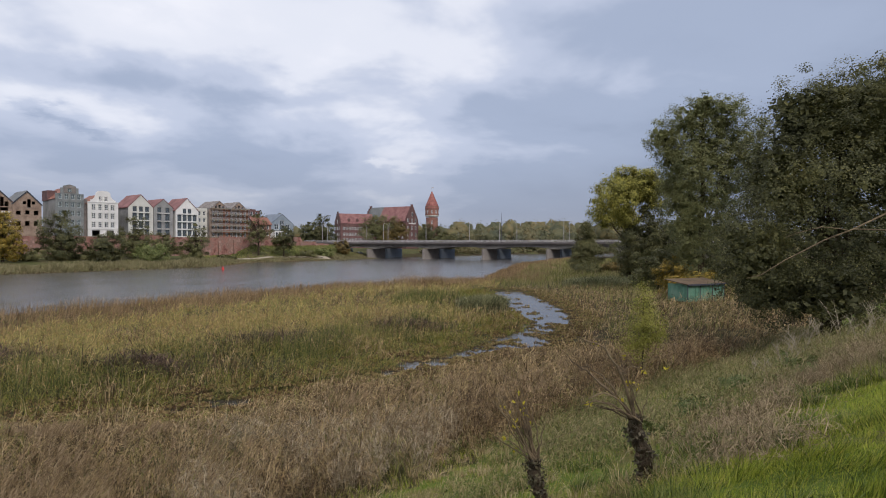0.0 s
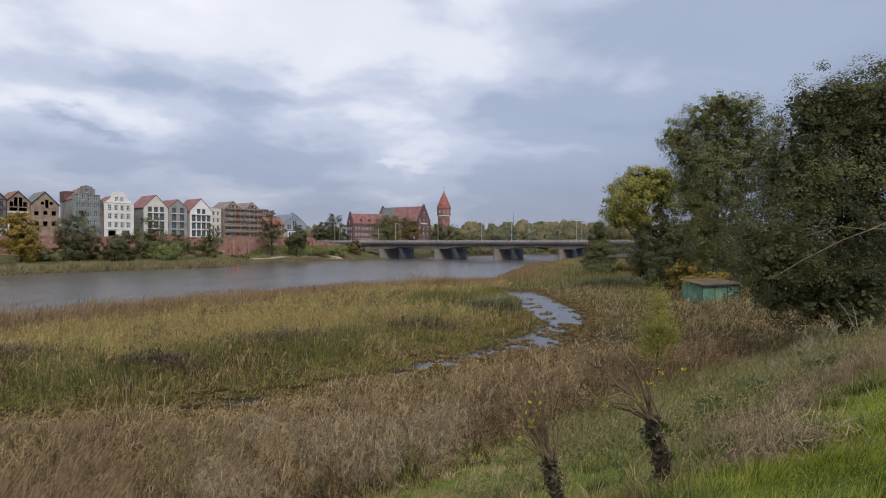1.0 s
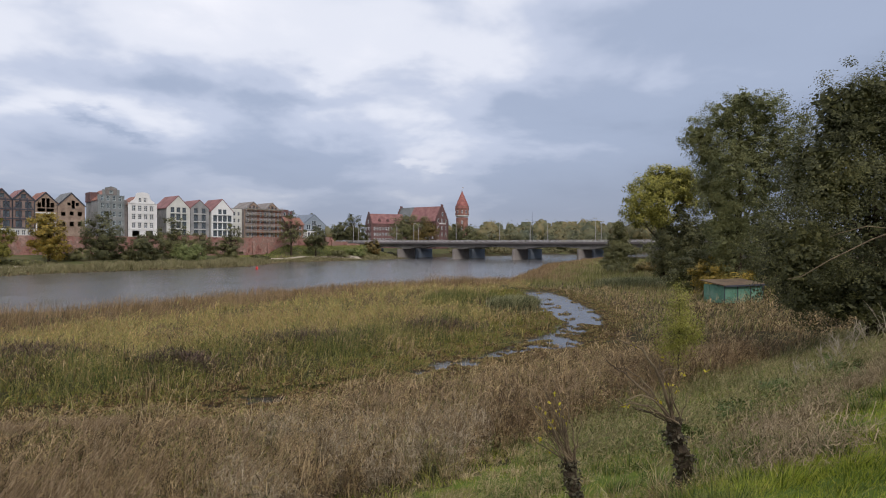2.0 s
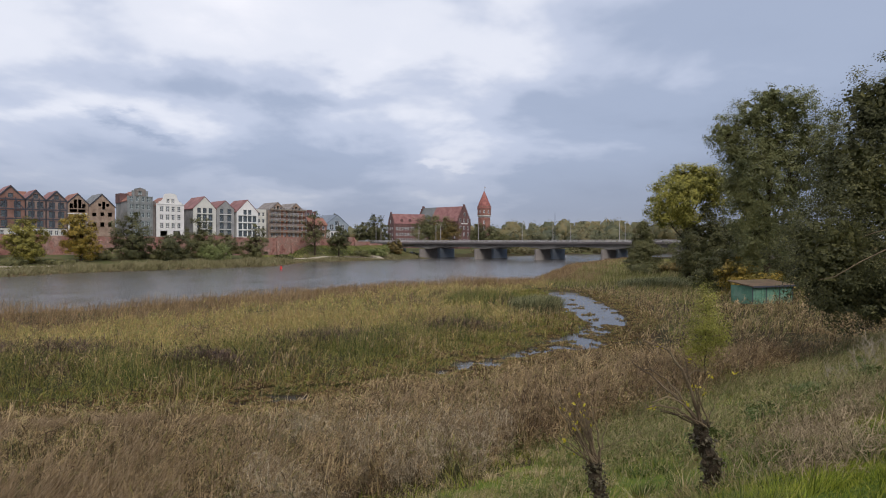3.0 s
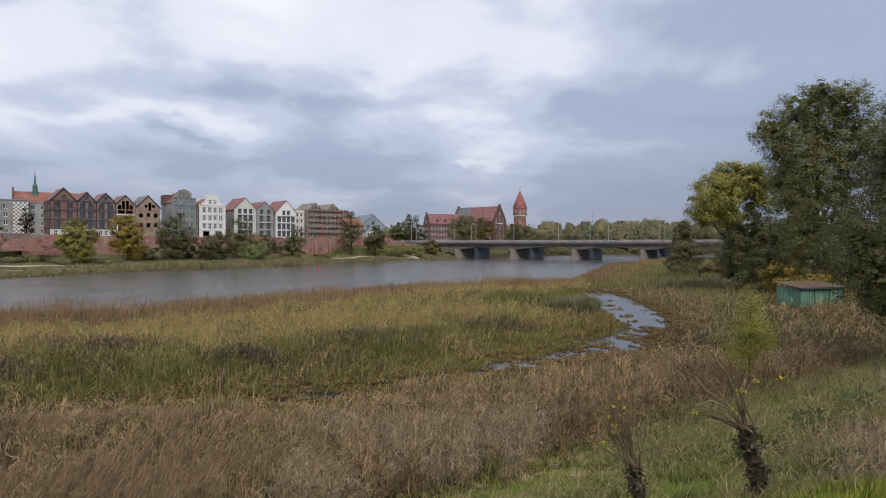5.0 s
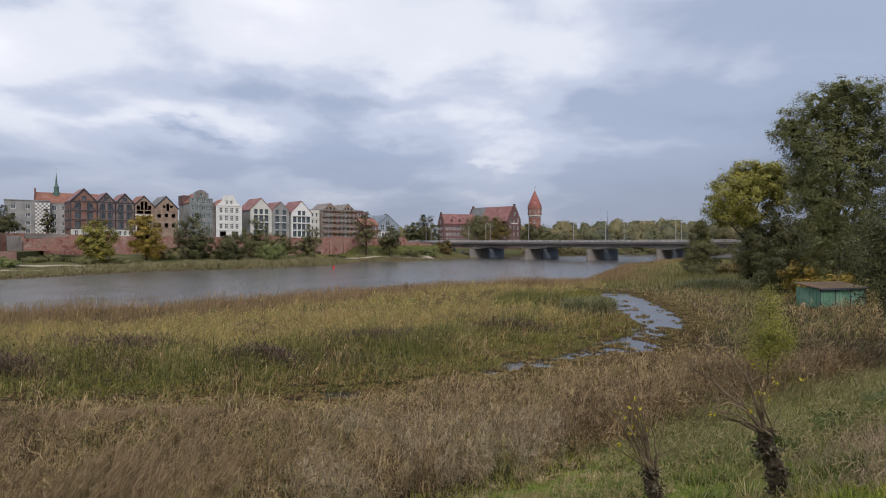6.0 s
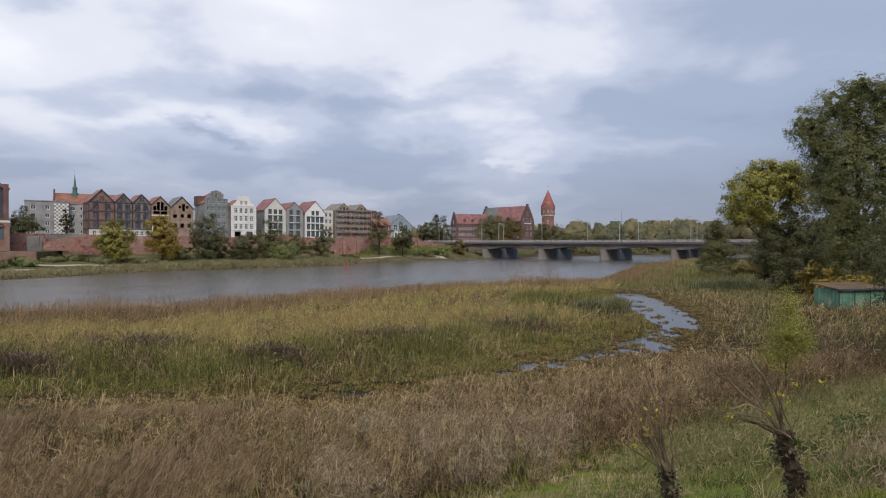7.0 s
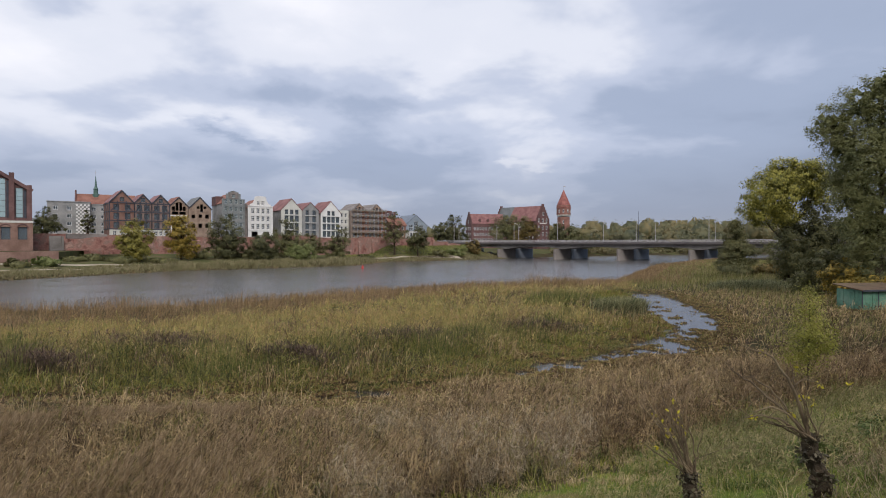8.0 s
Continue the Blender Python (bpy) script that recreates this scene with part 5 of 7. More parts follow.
def timbered_house():
    ob = thing("timbered_house", row_pose(-53.7), "three-gabled house with dark timber framing and brick panels", "house", "riverside houses")
    edges, peaks, eave = [0.0, 7.8, 13.4, 19.4], [16.0, 15.0, 15.0], 11.8
    holes = []
    for (a, b) in zip(edges, edges[1:]):
        holes += grid_windows(a + 0.4, b - 0.4, 2, 1.8, (2.9, 6.0, 9.0), 2.2)
        holes += [((a + b) / 2 - 0.7, 12.2, 1.4, 1.5)]
        holes += grid_windows(a + 0.5, b - 0.5, 3, 1.1, (0.3,), 1.6)
    mats = [M_ORANGEBRICK, M_PANEL, M_PANEL]
    for (a, b), p, m in zip(zip(edges, edges[1:]), peaks, mats):
        mine = [o for o in holes if a <= o[0] < b]
        sh = facade([(a, eave), ((a + b) / 2, p), (b, eave)], mine)
        part("front_wall", sh, m, ob)
        for o in mine:
            window(ob, *o, frame_mat=M_FRAMEDARK if o[1] > 2 else M_FRAME, bars=(2, 2))
        part("roof", gable_roof(a, b, eave, p, -0.2, 11.4, 0.0), M_TILE_RED, ob)
        for xa, xb in ((a, (a + b) / 2), (b, (a + b) / 2)):
            part("rafter", Shape().beam((xa, -0.14, eave), (xb, -0.14, p), 0.22, 0.4), M_TIMBER, ob)
        for x in np.linspace(a, b, 4):
            part("post", Shape().box(x - 0.17, x + 0.17, -0.1, 0.0, 2.4, eave if x in (a, b) else eave + 0.6), M_TIMBER, ob)
        part("brace", Shape().beam((a + 0.3, -0.06, 8.6), (a + (b - a) / 3, -0.06, 11.6), 0.1, 0.26), M_TIMBER, ob)
        part("brace", Shape().beam((b - 0.3, -0.06, 8.6), (b - (b - a) / 3, -0.06, 11.6), 0.1, 0.26), M_TIMBER, ob)
    for z in (2.4, 5.4, 8.5, 11.6):
        part("rail", Shape().box(0, 19.4, -0.13, -0.02, z, z + 0.35), M_TIMBER, ob)
    part("plinth", facade([(0, 2.35), (19.4, 2.35)], [o for o in holes if o[1] < 1], 0.06, -0.07), M_CREAM, ob)
    shell(ob, 19.4, 11, eave, M_ORANGEBRICK)
    for y in (0.2, 3.6, 7.2, 10.8):
        part("post", Shape().box(-0.1, 0.0, y - 0.17, y + 0.17, 2.4, eave), M_TIMBER, ob)
    for z in (2.4, 5.4, 8.5, 11.4):
        part("rail", Shape().box(-0.13, -0.02, 0, 11, z, z + 0.35), M_TIMBER, ob)


def raw_brick_house():
    w = 6.6
    op = [(0.9, 9.6, 1.1, 1.6), (2.15, 9.6, 1.0, 3.0), (3.45, 9.6, 1.0, 3.0), (4.6, 9.6, 1.1, 1.6), (0.9, 8.2, 2.2, 1.1), (3.45, 8.2, 2.2, 1.1),
          (0.9, 5.0, 2.2, 2.3), (3.45, 5.0, 2.2, 2.3), (1.0, 1.2, 4.6, 2.8)]
    ob = gable_house("unfinished brick house with empty dark openings", -34.4, -34.4 + w, 11, 11.2, 14.6, M_TANBRICK, M_TILE_ORANGE, op, glazed=False, trim=M_TIMBER)
    for z in (4.3, 7.5):
        part("white_lintel", Shape().box(0.3, w - 0.3, -0.1, 0.0, z, z + 0.45), M_WHITE, ob)
    for x in (0.45, 3.1, 5.7):
        part("white_column", Shape().box(x, x + 0.35, -0.12, 0.0, 0.0, 4.3), M_WHITE, ob)
    part("arch_brick", Shape().tube([(w / 2 + 2.6 * math.cos(a), -0.05, 10.0 + 2.9 * math.sin(a)) for a in np.linspace(0.15, math.pi - 0.15, 13)], [0.12] * 13, 6), M_TANBRICK, ob)


def tan_house():
    w = 8.2
    op = [(2.9, 10.6, 1.0, 1.0), (4.15, 9.3, 1.0, 3.0), (5.4, 10.6, 1.0, 1.0), (1.0, 7.0, 1.3, 1.3), (6.0, 7.0, 1.3, 1.5), (3.6, 7.2, 1.2, 1.3), (1.0, 3.4, 1.3, 1.6), (6.0, 3.4, 1.3, 1.6), (3.5, 3.4, 1.3, 1.6)]
    gable_house("unfinished tan brick gabled house with open windows", -27.7, -19.5, 11, 10.6, 14.9, M_TANBRICK, M_SLATE, op, glazed=False, trim=M_TIMBER)


def step_house():
    s0, w = -15.4, 8.8
    ob = thing("stepped_gable_house", row_pose(s0), "tall grey stone house with a stepped brick gable", "house", "riverside houses")
    top = [(0, 15.0), (1.6, 15.0), (1.6, 17.0), (2.4, 17.0), (2.4, 17.6), (4.4, 18.2), (6.4, 17.6), (6.4, 17.0), (7.2, 17.0), (7.2, 15.0), (8.8, 15.0)]
    op = grid_windows(0.5, 8.3, 4, 1.15, (0.6, 4.0, 7.2, 10.2, 13.0), 1.8) + [(3.8, 15.5, 1.2, 1.2)]
    part("front_wall", facade(top, op), M_STONE, ob)
    for o in op:
        window(ob, *o, bars=(2, 2), frame_mat=M_GREYFRAME)
    for x in (0.25, 2.3, 4.4, 6.5, 8.55):
        part("pilaster", Shape().box(x - 0.22, x + 0.22, -0.15, 0.0, 0, 15.0), M_STONE, ob)
    part("gable_brick", Shape().box(2.5, 6.3, -0.06, 0.0, 15.1, 15.45).box(2.5, 3.7, -0.06, 0.0, 15.45, 17.4).box(5.1, 6.3, -0.06, 0.0, 15.45, 17.4).box(3.7, 5.1, -0.06, 0.0, 16.75, 17.9), M_BLOCK, ob)
    shell(ob, w, 12, 13.0, M_GREYR)
    part("roof", gable_roof(0, w, 13.0, 17.0, 0.4, 12.3, 0.2), M_TILE_ORANGE, ob)
    part("dormer", Shape().box(-0.3, 2.6, 6.5, 11.8, 12.6, 16.2), M_BRICKRED, ob)
    part("recessed_bay", Shape().box(w + 0.01, w + 1.5, 1.2, 9, 0, 13.5), M_BLOCK, ob)


def white_house():
    s0, w = -5.3, 10.3
    ob = thing("white_house", row_pose(s0), "white rendered house with a curved gable and rows of windows", "house", "riverside houses")
    curve = [(0, 12.7), (0.9, 12.7), (0.9, 13.3), (1.6, 13.5), (2.2, 14.1), (2.6, 15.0), (2.8, 16.0), (3.4, 16.5), (5.15, 16.7), (6.9, 16.5), (7.5, 16.0), (7.7, 15.0), (8.1, 14.1), (8.7, 13.5), (9.4, 13.3), (9.4, 12.7), (10.3, 12.7)]
    op = grid_windows(0.9, 9.4, 4, 1.25, (3.3, 6.5, 9.6), 2.1) + [(3.75, 13.0, 1.0, 1.6), (5.55, 13.0, 1.0, 1.6)] + [(1.4, 0.1, 2.6, 2.2), (6.2, 0.1, 2.6, 2.2)]
    part("front_wall", facade(curve, op), M_WHITE, ob)
    for o in op[:-2]:
        window(ob, *o, bars=(2, 3))
        part("surround", Shape().box(o[0] - 0.18, o[0], -0.07, 0, o[1] - 0.15, o[1] + o[3] + 0.15).box(o[0] + o[2], o[0] + o[2] + 0.18, -0.07, 0, o[1] - 0.15, o[1] + o[3] + 0.15), M_CREAM, ob)
    for z in (2.7, 12.4):
        part("cornice", Shape().box(0, w, -0.18, 0.0, z, z + 0.3), M_WHITE, ob)
    shell(ob, w, 12, 11.8, M_BLOCK)
    part("roof", gable_roof(0, w, 11.8, 15.2, 0.4, 12.3, 0.3), M_TILE_ORANGE, ob)


def modern_house(s0, w, eave, ridge, body, label, cols):
    """A plain gabled front with a deep white grid of balconies."""
    op = []
    n = len(cols)
    for i, x in enumerate(cols):
        for z in (0.4, 3.5, 6.6):
            op.append((x - 0.85, z, 1.7, 2.5))
    z = 9.7
    lim = [x for x in cols if eave + (ridge - eave) * (1 - abs(x - w / 2) / (w / 2)) > z + 3.2]
    op += [(x - 0.75, z, 1.5, 2.0) for x in cols if x in lim or abs(x - w / 2) < 1.6]
    ob = gable_house(label, s0, s0 + w, 12, eave, ridge, body, M_TILE_RED, op, frame=M_FRAMEDARK, side=M_GREYR if body is not M_WHITE else M_WHITE, bars=(2, 1))
    for z in (3.1, 6.2, 9.3):
        part("balcony_slab", Shape().box(min(cols) - 0.9, max(cols) + 0.9, -0.35, 0.0, z, z + 0.2), M_WHITE, ob)
    return ob


def scaffolded_house():
    s0, w, eave = 41.4, 18.4, 12.2
    ob = thing("scaffolded_house", row_pose(s0), "brick house under construction with two gables", "house", "riverside houses")
    op = grid_windows(0.6, w - 0.6, 8, 1.1, (0.3, 3.6, 6.6, 9.4), 1.8)
    for k, (a, b, m) in enumerate(((0, 6.0, M_TANBRICK), (6.0, 9.4, M_SCAFBRICK), (9.4, 14.2, M_TANBRICK), (14.2, w, M_SCAFBRICK))):
        mine = [o for o in op if a <= o[0] + 0.5 < b]
        part("front_wall", facade([(a, eave), (b, eave)], [(max(o[0], a + 0.05), o[1], min(o[2], b - o[0] - 0.05), o[3]) for o in mine]), m, ob)
    for o in op:
        window(ob, *o, bars=(2, 1), frame_mat=M_FRAME)
    for a, b in ((0.5, 8.6), (9.8, 17.9)):
        go = [((a + b) / 2 - 2.2, eave + 0.3, 1.1, 1.2), ((a + b) / 2 - 0.55, eave + 0.3, 1.1, 1.6), ((a + b) / 2 + 1.1, eave + 0.3, 1.1, 1.2)]
        g = facade([(a, eave + 0.02), ((a + b) / 2, 15.5), (b, eave + 0.02)], go)
        g.v = [(x, y, max(z, eave)) for x, y, z in g.v]
        part("gable", g, M_TANBRICK, ob)
        part("roof", gable_roof(a, b, eave, 15.5, -0.1, 12, 0.2), M_BLOCK, ob)
    shell(ob, w, 12, eave, M_BLOCK)
    part("flat_roof", Shape().box(0, w, 0.35, 12, eave, eave + 0.15), M_SLATE, ob)
    annex = thing("pale_annex", row_pose(36.6, -2.0), "pale plastered annex beside the scaffolding", "house", "riverside houses")
    ao = grid_windows(0.4, 4.4, 2, 1.1, (0.5, 3.5, 6.5, 9.4), 1.7)
    part("front_wall", facade([(0, 12.4), (4.8, 12.4)], ao), M_CREAM, annex)
    for o in ao:
        window(annex, *o, bars=(1, 2))
    shell(annex, 4.8, 9, 12.4, M_CREAM)
    part("flat_roof", Shape().box(-0.1, 4.9, 0.0, 9.1, 12.4, 12.6), M_SLATE, annex)
    sc = thing("scaffold", row_pose(s0, 1.6), "steel scaffold with grey planks across a brick front", "scaffold")
    for x in np.linspace(0.2, w - 0.2, 9):
        for y in (0.0, 1.1):
            part("standard", Shape().box(x - 0.04, x + 0.04, y - 0.04, y + 0.04, 0, 13.2), M_RAIL, sc)
    for z in (2.5, 5.0, 7.5, 10.0, 12.4):
        part("platform", Shape().box(0, w, -0.05, 1.2, z, z + 0.14), M_PLANK, sc)
        part("guard_rail", Shape().box(0, w, -0.1, -0.04, z + 0.95, z + 1.05).box(0, w, -0.1, -0.04, z + 0.5, z + 0.58), M_RAIL, sc)
        part("toe_board", Shape().box(0, w, -0.09, -0.05, z + 0.14, z + 0.3), M_PLANK, sc)


def brick_block():
    w = 10.4
    ob = thing("brick_house", row_pose(58.6, -5), "dark red brick house with a flat stepped top", "house", "riverside houses")
    op = grid_windows(0.5, w - 0.5, 4, 1.1, (1.0, 4.2, 7.4, 10.4), 1.7)
    part("front_wall", facade([(0, 12.6), (2, 12.6), (2, 13.3), (8.4, 13.3), (8.4, 12.6), (w, 12.6)], op), M_BRICKRED, ob)
    for o in op:
        window(ob, *o)
    shell(ob, w, 9, 12.6, M_BRICKRED)
    part("flat_roof", Shape().box(0.35, w - 0.35, 0.35, 8.7, 12.3, 12.5), M_SLATE, ob)
    low = thing("low_house", row_pose(62.5, 0.5), "low house with an orange tiled roof", "house", "riverside houses")
    lo = grid_windows(0.6, 8.4, 3, 1.2, (1.0, 4.0), 1.6)
    part("front_wall", facade([(0, 6.2), (9, 6.2)], lo), M_ORANGEBRICK, low)
    for o in lo:
        window(low, *o)
    shell(low, 9, 7.5, 6.2, M_ORANGEBRICK)
    part("roof", Shape().prism([(-0.4, 6.0), (3.75, 9.4), (7.9, 6.0), (7.9, 6.3), (3.75, 9.75), (-0.4, 6.3)], -0.3, 9.3, "x"), M_TILE_ORANGE, low)
    part("gable", Shape().prism([(0.02, 6.2), (7.48, 6.2), (3.75, 9.3)], 0.02, 0.3, "x"), M_ORANGEBRICK, low)


def glass_house():
    w = 13.0
    op = [(2.2, 4.0, 2.4, 2.6), (5.3, 4.0, 2.4, 4.4), (8.4, 4.0, 2.4, 2.6), (0.8, 0.4, 3.0, 2.8), (5.0, 0.4, 3.0, 2.8), (9.2, 0.4, 3.0, 2.8)]
    gable_house("low blue-grey house with a glazed gable", 71.4, 71.4 + w, 12, 6.4, 11.2, M_BLUEGREY, M_BLUESLATE, op, frame=M_FRAME, bars=(2, 2))
    wing = thing("white_porch", row_pose(71.0, 4.0), "small white flat-roofed porch", "porch")
    po = grid_windows(0.2, 5.0, 3, 1.1, (0.5,), 2.2)
    part("front_wall", facade([(0, 3.4), (5.2, 3.4)], po), M_WHITE, wing)
    for o in po:
        window(wing, *o, frame_mat=M_FRAMEDARK)
    shell(wing, 5.2, 3.6, 3.4, M_WHITE)
    part("flat_roof", Shape().box(-0.1, 5.3, -0.2, 3.7, 3.4, 3.6), M_SLATE, wing)


M_GREYFRAME = surface("pale_green_frame", shades((0.34, 0.40, 0.39), (0.42, 0.47, 0.46)), 1.0, 6.0, 0.5, 0.0)
M_BLUEGREY = surface("blue_grey_cladding", shades((0.22, 0.27, 0.32), (0.30, 0.35, 0.40)), 0.5, 5.0, 0.6, 0.0)
M_BLUESLATE = surface("blue_slate", shades((0.10, 0.13, 0.18), (0.15, 0.19, 0.24)), 0.5, 5.0, 0.5, 0.1)

M_SCAFBRICK = surface("bright_orange_brick", shades((0.30, 0.14, 0.09), (0.38, 0.19, 0.125)), 0.5, 4.0, 0.9, 0.2)
timbered_house()
raw_brick_house()
tan_house()
step_house()
white_house()
modern_house(8.6, 9.2, 11.4, 16.1, M_CREAM, "pale gabled house with white balcony frames and dark red roof", [2.3, 4.6, 6.9])
modern_house(18.0, 7.6, 11.6, 14.9, M_GREYR, "grey gabled house with recessed balconies and red roof", [2.2, 5.4])
modern_house(26.7, 9.6, 10.8, 15.8, M_WHITE, "white gabled house with a large grid of windows", [1.6, 3.75, 5.85, 8.0])
scaffolded_house()
brick_block()
glass_house()

# town wall with buttresses, and the terrace that it holds
wall_th = thing("town_wall", row_pose(0, 6.0), "weathered old red brick town wall with buttresses", "wall", kind="structure")
steps = random.Random(5)
s = -78.0
while s < 112:
    e = min(s + steps.uniform(7, 13), 112)
    top = TERRACE + 0.3 + steps.uniform(-0.5, 0.45) - max(0, s - 72) * 0.16
    part("wall_stretch", Shape().prism([(s, 1.5), (e, 1.5), (e, top + steps.uniform(-0.2, 0.2)), ((s + e) / 2, top + steps.uniform(-0.15, 0.2)), (s, top)], -1.2, 0.0).mesh("wall_stretch"), M_TOWNWALL, wall_th).location.z = -TERRACE
    part("buttress", Shape().prism([(-2.4, 1.5), (-1.2, 1.5), (-1.2, top - 1.2), (-1.6, top - 1.6)], e - 0.7, e + 0.6, "x"), M_TOWNWALL, wall_th).location.z = -TERRACE
    s = e
terrace = part("terrace", Shape().box(-120, 86, 0.0, 70, -8.4, 0), M_FARTURF)
terrace.matrix_world = row_pose(0, 6.0)
tagged(terrace, "levelled ground behind the old wall", "terrace", kind="structure")

# ---------------------------------------------------------------- farther town: new brick hall, flats, church, red hall, water tower


def frame_pose(x, y, z, deg):
    """x axis turned deg degrees from east, counter-clockwise."""
    return pose(x, y, z, 0, 0, deg)


def glazed_brick_hall():
    ob = thing("glazed_brick_hall", frame_pose(-166.6, 120.1, 5.4, 50), "new red brick hall with tall glazed gable and arcade", "hall")
    # front towards the river: x along the front
    w = 21.0
    op = [(2.0, 9.5, 3.2, 8.4), (8.0, 9.5, 2.6, 12.4), (11.9, 9.5, 2.3, 11.2), (16.4, 9.5, 1.8, 8.6)]
    part("front_wall", facade([(0, 16.7), (7.0, 25.8), (20.1, 17.28)], op), M_BRICKRED, ob)
    for o in op:
        window(ob, *o, frame_mat=M_FRAMEDARK, bars=(1, 7), glass=M_GLASSLIGHT)
    for x, t in ((6.4, 26.8), (14.9, 22.3), (19.0, 18.9)):
        part("brick_pier", Shape().box(x, x + 1.25, -0.7, 0.0, 8.6, t), M_BRICKRED, ob)
    part("dark_panel", Shape().box(10.7, 11.8, -0.1, 0, 9.5, 20.4).box(14.3, 14.85, -0.1, 0, 9.5, 20.0).box(18.25, 18.95, -0.1, 0, 9.5, 17.4), M_TIMBER, ob)
    part("verge", Shape().beam((7.0, -0.3, 26.0), (20.4, -0.3, 17.3), 0.9, 0.9), M_BRICKRED, ob)
    part("side_wall", Shape().box(19.5, 20.1, 0.35, 18, 0, 16.8).box(0, 0.5, 0.35, 18, 0, 16.2).box(0.5, 19.5, 17.5, 18, 0, 16.2), M_BRICKRED, ob)
    part("roof", gable_roof(0, 20.1, 17.0, 25.8, 0.0, 18, 0.1, mid=7.0), M_SLATE, ob)
    part("string_course", Shape().box(-0.2, 20.5, -1.2, 0.0, 8.0, 8.6), M_CREAM, ob)
    arc = [(x, 3.2, 2.2, 3.6) for x in (1.0, 5.0, 9.0, 13.0, 16.9)]
    part("arcade", facade([(-0.2, 8.0), (20.4, 8.0)], arc, 0.7, -1.1), M_PINKWALL, ob)
    for o in arc:
        window(ob, o[0], o[1], o[2], o[3], y=-0.9, frame_mat=M_FRAMEDARK)
        part("arch", Shape().tube([(o[0] + 1.1 + 1.25 * math.cos(a), -1.12, o[1] + 3.3 + 1.1 * math.sin(a)) for a in np.linspace(0, math.pi, 9)], [0.16] * 9, 6), M_BRICKRED, ob)


def flats(x, y, z, deg, w, h, rows, cols, wall, label):
    ob = thing("apartment_block", frame_pose(x, y, z, deg), label, "apartment block", "flats")
    op = grid_windows(0.4, w - 0.4, cols, 1.5, [1.2 + 2.9 * i for i in range(rows)], 1.5)
    part("front_wall", facade([(0, h), (w, h)], op), wall, ob)
    for o in op:
        window(ob, *o, bars=(2, 1))
    shell(ob, w, 10, h, wall)
    part("flat_roof", Shape().box(-0.2, w + 0.2, -0.2, 10.2, h, h + 0.3), M_GREYR, ob)
    return ob


def church():
    ob = thing("church", frame_pose(-208, 204, 10, 42), "brick church with orange roof and green copper spire", "church")
    part("wall", Shape().box(0, 22, 0, 11, 0, 13), M_BRICKRED, ob)
    part("roof", Shape().prism([(-0.4, 12.8), (5.5, 19.2), (11.4, 12.8)], 0, 22.5, "x"), M_TILE_ORANGE, ob)
    part("gable", Shape().prism([(-0.2, 0), (11.2, 0), (11.2, 14.2), (9, 16), (7.2, 18.4), (6.4, 20.8), (4.6, 20.8), (3.8, 18.4), (2, 16), (-0.2, 14.2)], -0.5, 0.0, "x"), M_BRICKRED, ob)
    sp = part("spire", Shape().tube([(7.2, 5.5, 17.0), (7.2, 5.5, 19.3), (7.2, 5.5, 19.4), (7.2, 5.5, 21.2), (7.2, 5.5, 21.4), (7.2, 5.5, 22.6), (7.2, 5.5, 27.6)], [1.5, 1.4, 1.0, 0.9, 1.05, 0.5, 0.05], 8), M_COPPER, ob, "green copper spire")
    part("finial", Shape().tube([(7.2, 5.5, 27.4), (7.2, 5.5, 29.8)], [0.06, 0.05], 6).box(6.9, 7.5, 5.45, 5.55, 28.9, 29.05), M_RAIL, sp)


def stepped_end(sh, w, eave, ridge, y0, y1, axis, steps=4):
    """A stepped gable outline pushed along an axis."""
    pts = [(0.0, 0.0), (w, 0.0)]
    half = w / 2
    rise = (ridge + 1.2 - eave) / steps
    right, left = [], []
    for i in range(steps):
        z0, z1 = eave + rise * i, eave + rise * (i + 1)
        run = half * i / steps
        right += [(w - run, z0), (w - run, z1)]
        left += [(run, z0), (run, z1)]
    pts += right + left[::-1]
    return sh.prism(pts, y0, y1, axis)


